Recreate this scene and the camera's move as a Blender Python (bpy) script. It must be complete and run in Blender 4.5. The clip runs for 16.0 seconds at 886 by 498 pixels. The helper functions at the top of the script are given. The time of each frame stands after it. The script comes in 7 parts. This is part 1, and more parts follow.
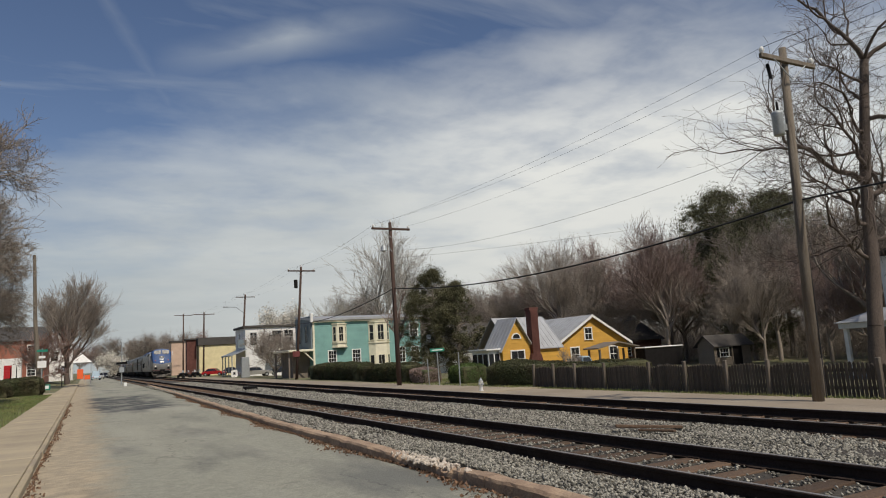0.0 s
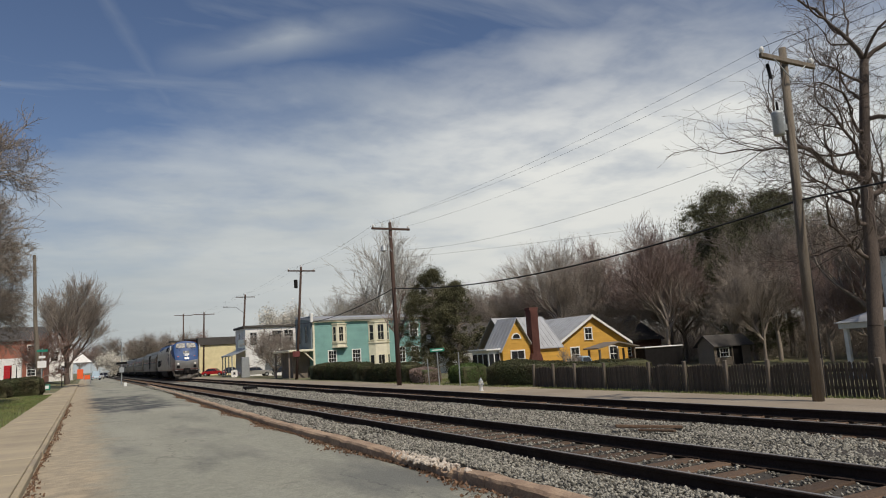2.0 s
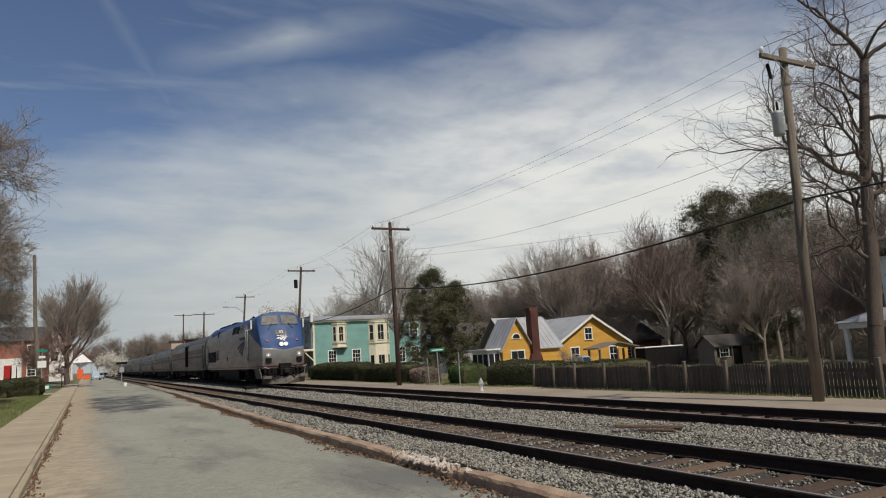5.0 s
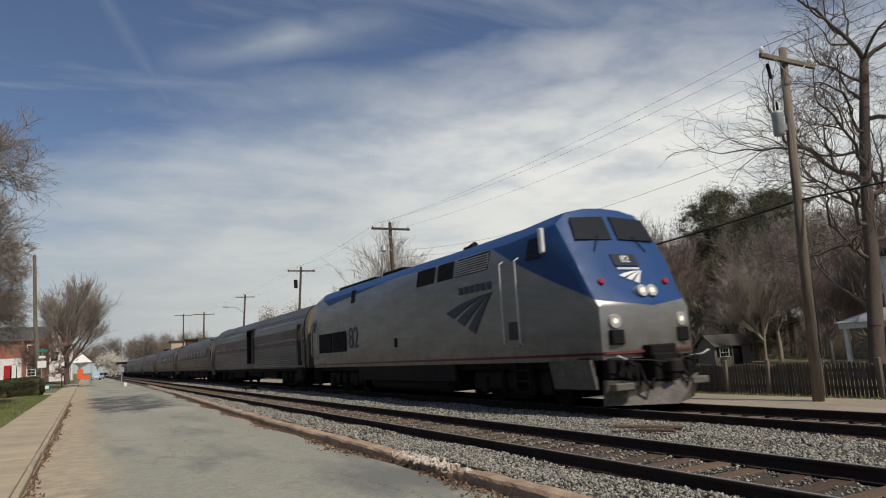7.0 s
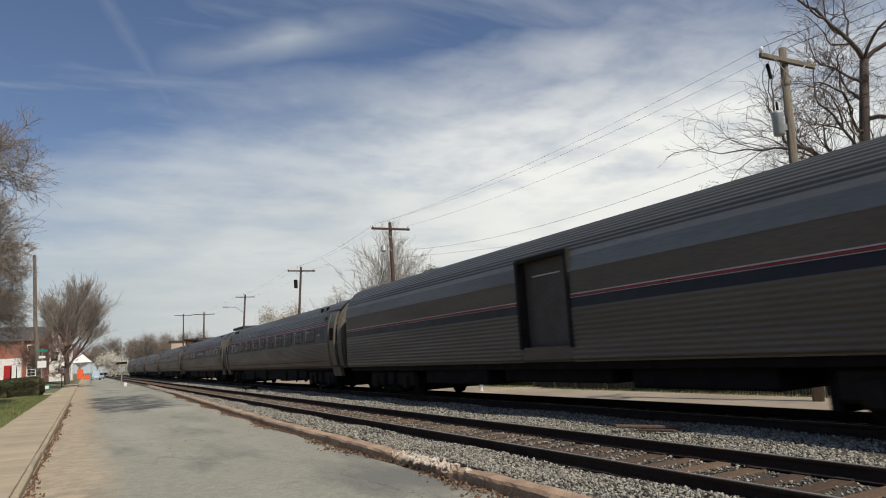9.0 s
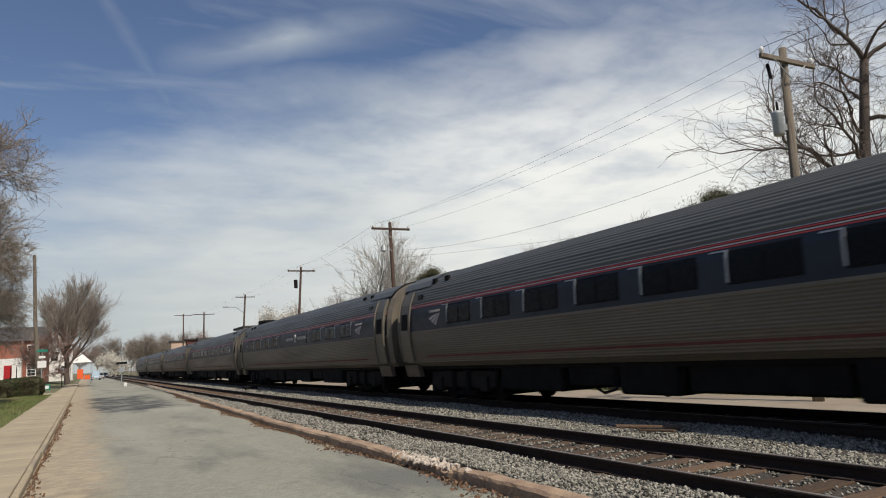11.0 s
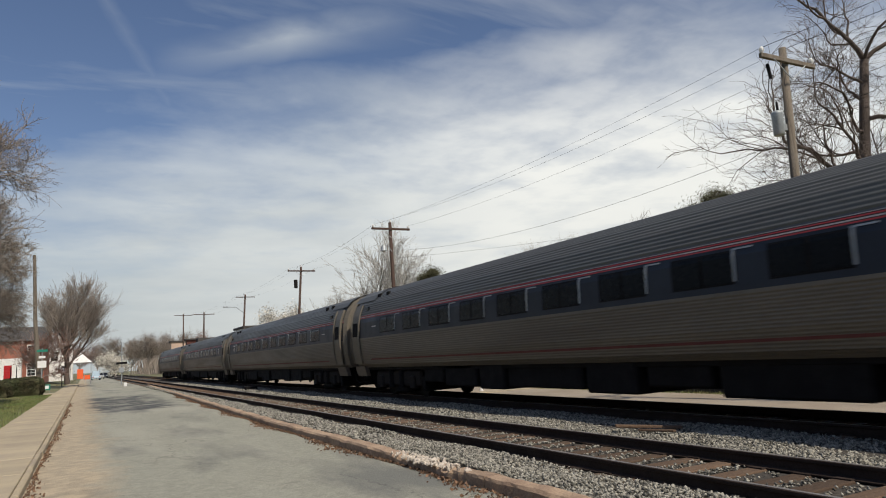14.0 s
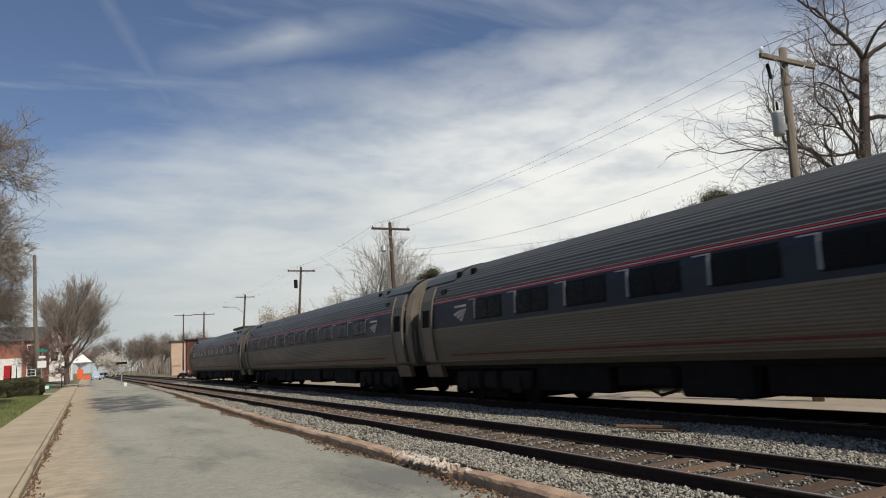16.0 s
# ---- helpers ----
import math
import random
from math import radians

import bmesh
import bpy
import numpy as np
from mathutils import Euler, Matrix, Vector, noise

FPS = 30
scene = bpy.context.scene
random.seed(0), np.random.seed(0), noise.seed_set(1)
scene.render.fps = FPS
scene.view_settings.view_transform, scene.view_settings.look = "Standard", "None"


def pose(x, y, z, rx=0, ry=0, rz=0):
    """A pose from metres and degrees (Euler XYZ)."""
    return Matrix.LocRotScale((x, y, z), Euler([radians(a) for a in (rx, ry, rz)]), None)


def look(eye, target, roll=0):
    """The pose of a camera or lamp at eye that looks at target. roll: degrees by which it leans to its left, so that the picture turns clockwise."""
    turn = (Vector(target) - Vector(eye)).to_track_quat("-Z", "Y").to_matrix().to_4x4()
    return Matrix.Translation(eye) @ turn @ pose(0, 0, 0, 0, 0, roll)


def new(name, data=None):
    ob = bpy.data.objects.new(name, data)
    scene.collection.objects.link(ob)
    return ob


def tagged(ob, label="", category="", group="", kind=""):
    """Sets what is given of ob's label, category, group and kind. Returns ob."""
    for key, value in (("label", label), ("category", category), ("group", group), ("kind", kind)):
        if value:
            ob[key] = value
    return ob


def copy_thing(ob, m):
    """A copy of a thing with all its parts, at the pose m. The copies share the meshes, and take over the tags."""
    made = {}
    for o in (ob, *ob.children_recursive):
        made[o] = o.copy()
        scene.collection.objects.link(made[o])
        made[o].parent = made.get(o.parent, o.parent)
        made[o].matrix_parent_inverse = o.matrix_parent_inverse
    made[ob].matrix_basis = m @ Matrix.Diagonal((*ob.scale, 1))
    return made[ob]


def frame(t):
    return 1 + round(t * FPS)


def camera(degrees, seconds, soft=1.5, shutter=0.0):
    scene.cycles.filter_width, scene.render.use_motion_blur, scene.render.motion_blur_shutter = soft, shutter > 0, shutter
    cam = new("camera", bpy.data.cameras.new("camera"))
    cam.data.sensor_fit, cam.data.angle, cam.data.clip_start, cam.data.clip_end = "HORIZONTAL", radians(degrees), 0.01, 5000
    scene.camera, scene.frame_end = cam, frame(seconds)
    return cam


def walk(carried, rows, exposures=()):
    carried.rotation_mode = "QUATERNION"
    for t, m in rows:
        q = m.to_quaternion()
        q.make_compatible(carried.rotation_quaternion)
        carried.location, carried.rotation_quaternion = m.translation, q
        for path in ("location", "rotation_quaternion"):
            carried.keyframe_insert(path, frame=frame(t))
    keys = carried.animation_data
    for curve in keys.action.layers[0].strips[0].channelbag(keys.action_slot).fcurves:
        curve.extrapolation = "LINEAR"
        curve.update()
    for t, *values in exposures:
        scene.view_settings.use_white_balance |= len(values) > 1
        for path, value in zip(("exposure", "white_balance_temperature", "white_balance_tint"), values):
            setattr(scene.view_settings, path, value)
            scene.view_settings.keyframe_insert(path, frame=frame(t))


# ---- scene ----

# ---------------------------------------------------------------- camera
cam = camera(66.07, 16.0, soft=1.05, shutter=0.18)
EYE = (0.0, 0.0, 1.394)
VIEW = look(EYE, (46.273, 87.399, 16.234), -3.47)
walk(cam, [(0.0, VIEW), (16.0, VIEW)], [(0.0, 0.05, 6850, 10), (6.3, 0.06, 6850, 10), (7.2, 0.12, 6850, 10), (8.2, 0.22, 6850, 10), (9.2, 0.27, 6850, 10), (16.0, 0.28, 6850, 10)])

# ---------------------------------------------------------------- light
SUN_EL, SUN_AZ = 50.0, 170.0      # height; bearing clockwise from the track's far end (+y)
SUN_WAY = Vector((math.sin(radians(SUN_AZ)) * math.cos(radians(SUN_EL)),
                  math.cos(radians(SUN_AZ)) * math.cos(radians(SUN_EL)), math.sin(radians(SUN_EL))))


class Nodes:
    """Short hand for building a node tree."""

    def __init__(self, tree):
        self.t = tree
        self.t.nodes.clear()

    def n(self, kind, ins=None, op="", feature=""):
        nd = self.t.nodes.new(kind)
        if op:
            nd.operation = op
        if feature:
            nd.feature = feature
        for k, v in (ins or {}).items():
            if isinstance(v, bpy.types.NodeSocket):
                self.t.links.new(v, nd.inputs[k])
            else:
                nd.inputs[k].default_value = v
        return nd

    def math(self, op, a, b=0.0, c=None, clamp=False):
        nd = self.n("ShaderNodeMath", {0: a, 1: b}, op)
        nd.use_clamp = clamp
        if c is not None:
            if isinstance(c, bpy.types.NodeSocket):
                self.t.links.new(c, nd.inputs[2])
            else:
                nd.inputs[2].default_value = c
        return nd.outputs[0]

    def mix(self, f, a, b, blend="MIX"):
        nd = self.n("ShaderNodeMix")
        nd.data_type, nd.blend_type = "RGBA", blend
        for k, v in ((0, f), (6, a), (7, b)):
            if isinstance(v, bpy.types.NodeSocket):
                self.t.links.new(v, nd.inputs[k])
            else:
                nd.inputs[k].default_value = v if k == 0 else (*v[:3], 1.0)
        return nd.outputs[2]

    def noise(self, vec, scale, detail=4.0, rough=0.55, lo=0.35, hi=0.65, distort=0.0):
        nd = self.n("ShaderNodeTexNoise", {"Scale": scale, "Detail": detail, "Roughness": rough, "Distortion": distort})
        if vec is not None:
            self.t.links.new(vec, nd.inputs["Vector"])
        return self.ramp(nd.outputs[0], lo, hi)

    def ramp(self, v, lo, hi, a=0.0, b=1.0):
        return self.n("ShaderNodeMapRange", {0: v, 1: lo, 2: hi, 3: a, 4: b}).outputs[0]


def plane_through(a, b):
    """The upright side of the plane that holds two ways from the eye."""
    return tuple(Vector(a).cross(Vector(b)).normalized())


FRONT = plane_through((0.579, 0.697, 0.423), (0.021, 0.962, 0.272))
FRONT = tuple(v * (-1 if FRONT[2] > 0 else 1) for v in FRONT)
CIRRUS = plane_through((0.113, 0.908, 0.404), (0.332, 0.827, 0.453))
TRAIL = plane_through((0.024, 0.894, 0.448), (0.102, 0.936, 0.338))


def make_world():
    w = bpy.data.worlds.new("sky")
    scene.world = w
    w.use_nodes = True
    N = Nodes(w.node_tree)
    sky = N.n("ShaderNodeTexSky")
    sky.sky_type, sky.sun_disc = "NISHITA", False
    sky.sun_elevation, sky.sun_rotation = radians(SUN_EL), radians(SUN_AZ)
    sky.air_density, sky.dust_density, sky.ozone_density = 1.0, 0.6, 2.0
    gen = N.n("ShaderNodeTexCoord").outputs["Generated"]
    sep = N.n("ShaderNodeSeparateXYZ", {0: gen})
    up = N.math("MAXIMUM", sep.outputs[2], 0.0)
    den = N.math("ADD", up, 0.10)

    def along(way, shift=0.0):
        d = N.n("ShaderNodeVectorMath", {0: gen, 1: way}, "DOT_PRODUCT").outputs["Value"]
        return N.math("ADD", d, shift)
    # clouds lie on a high flat layer and are drawn out along the wind
    px, py = N.math("DIVIDE", sep.outputs[0], den), N.math("DIVIDE", sep.outputs[1], den)
    flat = N.n("ShaderNodeCombineXYZ", {0: px, 1: py, 2: 0.0}).outputs[0]
    turn = N.n("ShaderNodeMapping", {"Vector": flat, "Location": (0.62, 0.35, 0.0), "Rotation": (0, 0, radians(-12)), "Scale": (0.45, 1.15, 1)}).outputs[0]
    big = N.n("ShaderNodeTexNoise", {"Vector": turn, "Scale": 0.9, "Detail": 5.0, "Roughness": 0.55, "Distortion": 0.4}).outputs[0]
    soft = N.n("ShaderNodeMapping", {"Vector": flat, "Location": (3.1, 1.2, 0.0), "Rotation": (0, 0, radians(20)), "Scale": (0.9, 1.0, 1)}).outputs[0]
    fine = N.n("ShaderNodeTexNoise", {"Vector": soft, "Scale": 2.6, "Detail": 7.0, "Roughness": 0.50, "Distortion": 0.25}).outputs[0]
    puff = N.n("ShaderNodeTexNoise", {"Vector": flat, "Scale": 7.0, "Detail": 4.0, "Roughness": 0.6, "Distortion": 0.2}).outputs[0]
    # the front of the veil: clear blue over the near end of the town, cloud beyond and towards the sun's side
    ragged = N.math("ADD", N.math("MULTIPLY", N.math("SUBTRACT", big, 0.5), 0.34), N.math("MULTIPLY", N.math("SUBTRACT", fine, 0.5), 0.20))
    ragged = N.math("ADD", ragged, N.math("MULTIPLY", N.math("SUBTRACT", puff, 0.5), 0.05))
    edge = N.math("ADD", along(FRONT), ragged)
    cover = N.ramp(edge, -0.06, 0.20)
    cover = N.math("MULTIPLY", cover, N.ramp(N.math("ADD", fine, N.math("MULTIPLY", puff, 0.4)), 0.38, 0.75, 0.70, 1.0))
    # thin streaks in the blue part
    streaks = N.n("ShaderNodeMapping", {"Vector": flat, "Location": (0.3, 5.2, 0.0), "Rotation": (0, 0, radians(32)), "Scale": (0.35, 1.7, 1)}).outputs[0]
    wisp = N.noise(streaks, 1.9, 6.0, 0.55, 0.50, 0.80, 0.4)
    cirrus = N.math("MULTIPLY", N.ramp(N.math("ABSOLUTE", N.math("ADD", along(CIRRUS), N.math("MULTIPLY", N.math("SUBTRACT", fine, 0.5), 0.06))), 0.034, 0.0),
                    N.math("MULTIPLY", N.ramp(sep.outputs[0], 0.07, 0.24), N.ramp(sep.outputs[0], 0.42, 0.24)))
    trail = N.math("MULTIPLY", N.ramp(N.math("ABSOLUTE", N.math("ADD", along(TRAIL), N.math("MULTIPLY", N.math("SUBTRACT", puff, 0.5), 0.014))), 0.012, 0.0),
                   N.math("MULTIPLY", N.ramp(up, 0.30, 0.36), N.noise(flat, 4.0, 3.0, 0.5, 0.3, 0.6)))
    thin = N.math("MAXIMUM", N.math("MULTIPLY", wisp, 0.5), N.math("MAXIMUM", N.math("MULTIPLY", cirrus, N.ramp(fine, 0.3, 0.65, 0.15, 0.75)), N.math("MULTIPLY", trail, 0.09)))
    cover = N.math("MAXIMUM", cover, thin)
    shade = N.noise(soft, 1.5, 6.0, 0.55, 0.30, 0.70)
    cloud = N.mix(shade, (3.75, 4.2, 4.55), (5.2, 5.6, 5.75))
    bright = N.math("MULTIPLY", N.ramp(along((0.66, 0.715, 0.23)), 0.92, 0.998), N.ramp(fine, 0.3, 0.6, 0.6, 1.0))
    sunward = N.math("MULTIPLY", N.ramp(along((0.84, 0.40, 0.36)), 0.80, 1.0), N.ramp(N.math("ADD", fine, puff), 0.75, 1.2, 0.3, 0.9))
    cloud = N.mix(sunward, cloud, (6.3, 6.6, 6.75))
    cloud = N.mix(N.math("MULTIPLY", bright, 0.85), cloud, (7.0, 7.15, 6.95))
    blue = N.mix(1.0, sky.outputs[0], (0.56, 0.575, 0.645), "MULTIPLY")
    col = N.mix(N.math("MULTIPLY", cover, 0.90), blue, cloud)
    # grey haze low over the town, with a few darker flat bands
    low = N.ramp(up, 0.02, 0.30, 0.85, 0.0)
    bars = N.n("ShaderNodeMapping", {"Vector": flat, "Rotation": (0, 0, radians(-25)), "Scale": (0.22, 0.9, 1)}).outputs[0]
    bar = N.math("MULTIPLY", N.noise(bars, 1.1, 4.0, 0.5, 0.52, 0.72), 0.4)
    haze = N.mix(N.ramp(along((0.70, 0.70, 0.1)), 0.72, 0.98), (3.2, 3.6, 3.85), (5.3, 5.5, 5.45))
    col = N.mix(low, col, N.mix(bar, haze, (3.1, 3.4, 3.65)))
    bg = N.n("ShaderNodeBackground", {"Color": col, "Strength": 0.118})
    N.t.links.new(bg.outputs[0], N.n("ShaderNodeOutputWorld").inputs[0])


make_world()
sun = new("sun", bpy.data.lights.new("sun", "SUN"))
sun.data.energy, sun.data.angle, sun.data.color = 3.2, radians(0.6), (1.0, 0.94, 0.85)
sun.matrix_world = look(SUN_WAY * 100, (0, 0, 0))

# ---------------------------------------------------------------- materials


def material(name, base, rough=0.7, metal=0.0, spread=0.25, scale=6.0, fine=60.0, bump=0.15, second=None, space="Object",
             stretch=(1, 1, 1), rnd=0.0, island=False, spec=0.5, blotch=(0.4, 0.65)):
    m = bpy.data.materials.new(name)
    m.use_nodes = True
    N = Nodes(m.node_tree)
    tc = N.n("ShaderNodeTexCoord").outputs[space]
    vec = N.n("ShaderNodeMapping", {"Vector": tc, "Scale": stretch}).outputs[0]
    dark = tuple(c * (1 - spread) for c in base)
    light = tuple(min(1, c * (1 + spread)) for c in base)
    a = N.noise(vec, fine, 3.0, 0.6, 0.3, 0.7)
    col = N.mix(a, dark, light)
    b = N.noise(vec, scale, 5.0, 0.6, *blotch)
    col = N.mix(N.math("MULTIPLY", b, 0.75 if second else 0.35), col, second or tuple(c * 0.6 for c in base))
    if rnd:
        r = N.n("ShaderNodeNewGeometry").outputs["Random Per Island"] if island else N.n("ShaderNodeObjectInfo").outputs["Random"]
        v = N.ramp(r, 0, 1, 1 - rnd, 1 + rnd)
        col = N.n("ShaderNodeHueSaturation", {"Value": v, "Color": col}).outputs[0]
    p = N.n("ShaderNodeBsdfPrincipled", {"Base Color": col, "Metallic": metal, "Specular IOR Level": spec})
    N.t.links.new(N.ramp(b, 0, 1, rough, min(1, rough + 0.12)), p.inputs["Roughness"])
    if bump:
        h = N.math("ADD", N.math("MULTIPLY", a, 0.4), b)
        bp = N.n("ShaderNodeBump", {"Strength": bump, "Distance": 0.02, "Height": h})
        N.t.links.new(bp.outputs[0], p.inputs["Normal"])
    N.t.links.new(p.outputs[0], N.n("ShaderNodeOutputMaterial").inputs[0])
    return m


def glow(name, colour, strength):
    m = bpy.data.materials.new(name)
    m.use_nodes = True
    N = Nodes(m.node_tree)
    e = N.n("ShaderNodeEmission", {"Color": (*colour, 1), "Strength": strength})
    N.t.links.new(e.outputs[0], N.n("ShaderNodeOutputMaterial").inputs[0])
    return m


def road_material():
    """Old grey asphalt with dark patches, cracks and a sandy verge along the pavement."""
    m = bpy.data.materials.new("asphalt")
    m.use_nodes = True
    N = Nodes(m.node_tree)
    tc = N.n("ShaderNodeTexCoord").outputs["Object"]
    sep = N.n("ShaderNodeSeparateXYZ", {0: tc})
    grain = N.noise(tc, 55, 3, 0.7, 0.3, 0.7)
    col = N.mix(grain, (0.25, 0.247, 0.195), (0.41, 0.402, 0.325))
    mid = N.noise(tc, 9, 5, 0.7, 0.36, 0.64)
    col = N.mix(N.math("MULTIPLY", mid, 0.5), col, (0.20, 0.20, 0.165))
    pits = N.noise(tc, 24, 3, 0.7, 0.56, 0.68)
    col = N.mix(N.math("MULTIPLY", pits, 0.5), col, (0.47, 0.45, 0.385))
    patch = N.noise(N.n("ShaderNodeMapping", {"Vector": tc, "Scale": (1.0, 0.30, 1)}).outputs[0], 0.55, 5, 0.6, 0.52, 0.66)
    col = N.mix(N.math("MULTIPLY", patch, 0.7), col, (0.13, 0.133, 0.126))
    light = N.noise(N.n("ShaderNodeMapping", {"Vector": tc, "Scale": (1.0, 0.2, 1), "Location": (7, 3, 0)}).outputs[0], 0.7, 4, 0.6, 0.48, 0.7)
    col = N.mix(N.math("MULTIPLY", light, 0.45), col, (0.43, 0.412, 0.34))
    # dark repair patches across the lane
    wob = N.noise(tc, 1.6, 4, 0.6, 0.0, 1.0)
    yy = N.math("ADD", sep.outputs[1], N.math("MULTIPLY", wob, 2.6))
    band = N.math("MULTIPLY", N.ramp(yy, 33.0, 34.0), N.ramp(yy, 54.0, 51.0))
    xx = N.math("ADD", sep.outputs[0], N.math("MULTIPLY", wob, 1.6))
    band = N.math("MULTIPLY", band, N.math("MULTIPLY", N.ramp(xx, 0.3, 0.8), N.ramp(xx, 5.0, 4.0)))
    band = N.math("MULTIPLY", band, N.noise(tc, 0.9, 4, 0.6, 0.35, 0.55))
    col = N.mix(N.math("MULTIPLY", band, 0.92), col, (0.06, 0.063, 0.068))
    crack = N.n("ShaderNodeTexVoronoi", {"Vector": N.n("ShaderNodeVectorMath", {0: N.n("ShaderNodeMapping", {"Vector": tc, "Scale": (1, 0.6, 1)}).outputs[0], 1: N.n("ShaderNodeTexNoise", {"Vector": tc, "Scale": 1.7, "Detail": 5.0}).outputs[1]}, "ADD").outputs[0], "Scale": 0.42}, "", "DISTANCE_TO_EDGE").outputs[0]
    col = N.mix(N.math("MULTIPLY", N.math("MULTIPLY", N.ramp(crack, 0.010, 0.0), N.noise(tc, 0.35, 3, 0.5, 0.45, 0.58)), 0.6), col, (0.05, 0.05, 0.05))
    edge = N.math("ADD", sep.outputs[0], N.math("MULTIPLY", N.noise(tc, 0.9, 7, 0.7, 0.15, 0.85), 1.5))
    sand = N.ramp(edge, 1.45, 0.75)
    gritty = N.noise(tc, 3.2, 6, 0.7, 0.38, 0.62)
    col = N.mix(N.math("MULTIPLY", sand, N.ramp(gritty, 0, 1, 0.6, 0.92)), col, N.mix(N.math("ADD", N.math("MULTIPLY", grain, 0.5), N.math("MULTIPLY", gritty, 0.5)), (0.29, 0.225, 0.15), (0.58, 0.47, 0.325)))
    p = N.n("ShaderNodeBsdfPrincipled", {"Base Color": col, "Roughness": 0.9, "Specular IOR Level": 0.25})
    bp = N.n("ShaderNodeBump", {"Strength": 0.5, "Distance": 0.015, "Height": N.math("ADD", grain, mid)})
    N.t.links.new(bp.outputs[0], p.inputs["Normal"])
    N.t.links.new(p.outputs[0], N.n("ShaderNodeOutputMaterial").inputs[0])
    return m


def loco_paint():
    """Silver sides with a blue hood: the blue runs down over the cab and thins out along the roof."""
    m = bpy.data.materials.new("engine_paint")
    m.use_nodes = True
    N = Nodes(m.node_tree)
    tc = N.n("ShaderNodeTexCoord").outputs["Object"]
    sep = N.n("ShaderNodeSeparateXYZ", {0: tc})
    y, z, x = sep.outputs[1], sep.outputs[2], sep.outputs[0]
    ax = N.math("ABSOLUTE", x)
    vee = N.ramp(ax, 0.0, 1.3, 2.09, 2.26)                       # the line dips to the middle of the nose
    rise = N.ramp(y, -20.1, -16.35, 0.0, 1.66)
    fall = N.ramp(y, -9.5, -3.2, 0.0, -0.34)
    lift = N.ramp(y, -3.2, -1.2, 0.0, 0.62)
    edge = N.math("ADD", N.math("ADD", vee, rise), N.math("ADD", fall, lift))
    is_blue = N.ramp(N.math("SUBTRACT", z, edge), -0.012, 0.012)
    tail = N.ramp(y, -0.9, -1.5)
    is_blue = N.math("MULTIPLY", is_blue, tail)
    dirt = N.noise(N.n("ShaderNodeMapping", {"Vector": tc, "Scale": (1, 0.5, 2.2)}).outputs[0], 1.6, 6, 0.65, 0.4, 0.75)
    grime = N.math("MULTIPLY", N.ramp(z, 1.95, 1.0), N.noise(tc, 2.5, 5, 0.6, 0.2, 0.6))
    silver = N.mix(dirt, (0.275, 0.268, 0.248), (0.205, 0.196, 0.177))
    silver = N.mix(N.math("MULTIPLY", grime, 0.8), silver, (0.12, 0.10, 0.08))
    blue = N.mix(dirt, (0.012, 0.054, 0.18), (0.016, 0.056, 0.15))
    col = N.mix(is_blue, silver, blue)
    red = N.math("MULTIPLY", N.ramp(z, 1.11, 1.12), N.ramp(z, 1.18, 1.17))
    col = N.mix(red, col, (0.11, 0.018, 0.02))
    p = N.n("ShaderNodeBsdfPrincipled", {"Base Color": col, "Metallic": N.math("MULTIPLY", N.math("SUBTRACT", 1.0, is_blue), 0.55), "Roughness": N.math("ADD", N.ramp(dirt, 0, 1, 0.34, 0.48), N.math("MULTIPLY", is_blue, 0.16)), "Specular IOR Level": 0.35})
    bp = N.n("ShaderNodeBump", {"Strength": 0.06, "Distance": 0.02, "Height": N.noise(tc, 1.3, 3, 0.5, 0.3, 0.7)})
    N.t.links.new(bp.outputs[0], p.inputs["Normal"])
    N.t.links.new(p.outputs[0], N.n("ShaderNodeOutputMaterial").inputs[0])
    return m


M = {}
M["asphalt"] = road_material()
M["concrete"] = material("concrete", (0.42, 0.345, 0.228), 0.88, spread=0.18, scale=0.9, fine=45, bump=0.2, second=(0.30, 0.25, 0.19), rnd=0.07)
M["kerb"] = material("kerb_concrete", (0.40, 0.285, 0.19), 0.9, spread=0.28, scale=2.2, fine=30, bump=0.5, second=(0.22, 0.145, 0.10), rnd=0.08)
M["kerb_pale"] = material("broken_concrete", (0.55, 0.48, 0.40), 0.9, spread=0.3, scale=3, fine=35, bump=0.6)
M["dirt"] = material("dirt", (0.26, 0.215, 0.165), 0.95, spread=0.3, scale=0.35, fine=12, bump=0.5, second=(0.33, 0.29, 0.235))
M["sand"] = material("sandy_shoulder", (0.33, 0.275, 0.205), 0.95, spread=0.14, scale=0.4, fine=16, bump=0.3, second=(0.25, 0.20, 0.145))
M["lawn"] = material("lawn", (0.095, 0.125, 0.035), 0.95, spread=0.45, scale=0.6, fine=9, bump=0.6, second=(0.16, 0.145, 0.065))
M["field"] = material("rough_ground", (0.13, 0.135, 0.06), 0.95, spread=0.35, scale=0.12, fine=4, bump=0.5, second=(0.20, 0.165, 0.10))
M["ballast"] = material("ballast_bed", (0.052, 0.046, 0.039), 0.95, spread=0.5, scale=2.0, fine=24, bump=1.0, second=(0.08, 0.066, 0.05))
M["stone"] = material("crushed_stone", (0.235, 0.222, 0.185), 0.9, spread=0.3, scale=8, fine=60, bump=0.2, rnd=0.8, island=True)
M["rail"] = material("rusty_rail", (0.040, 0.028, 0.022), 0.85, spec=0.2, metal=0.0, spread=0.3, scale=3, fine=40, bump=0.2)
M["railhead"] = material("worn_rail_top", (0.33, 0.31, 0.29), 0.5, metal=0.6, spread=0.15, scale=2, fine=30, bump=0.05, stretch=(1, 0.1, 1))
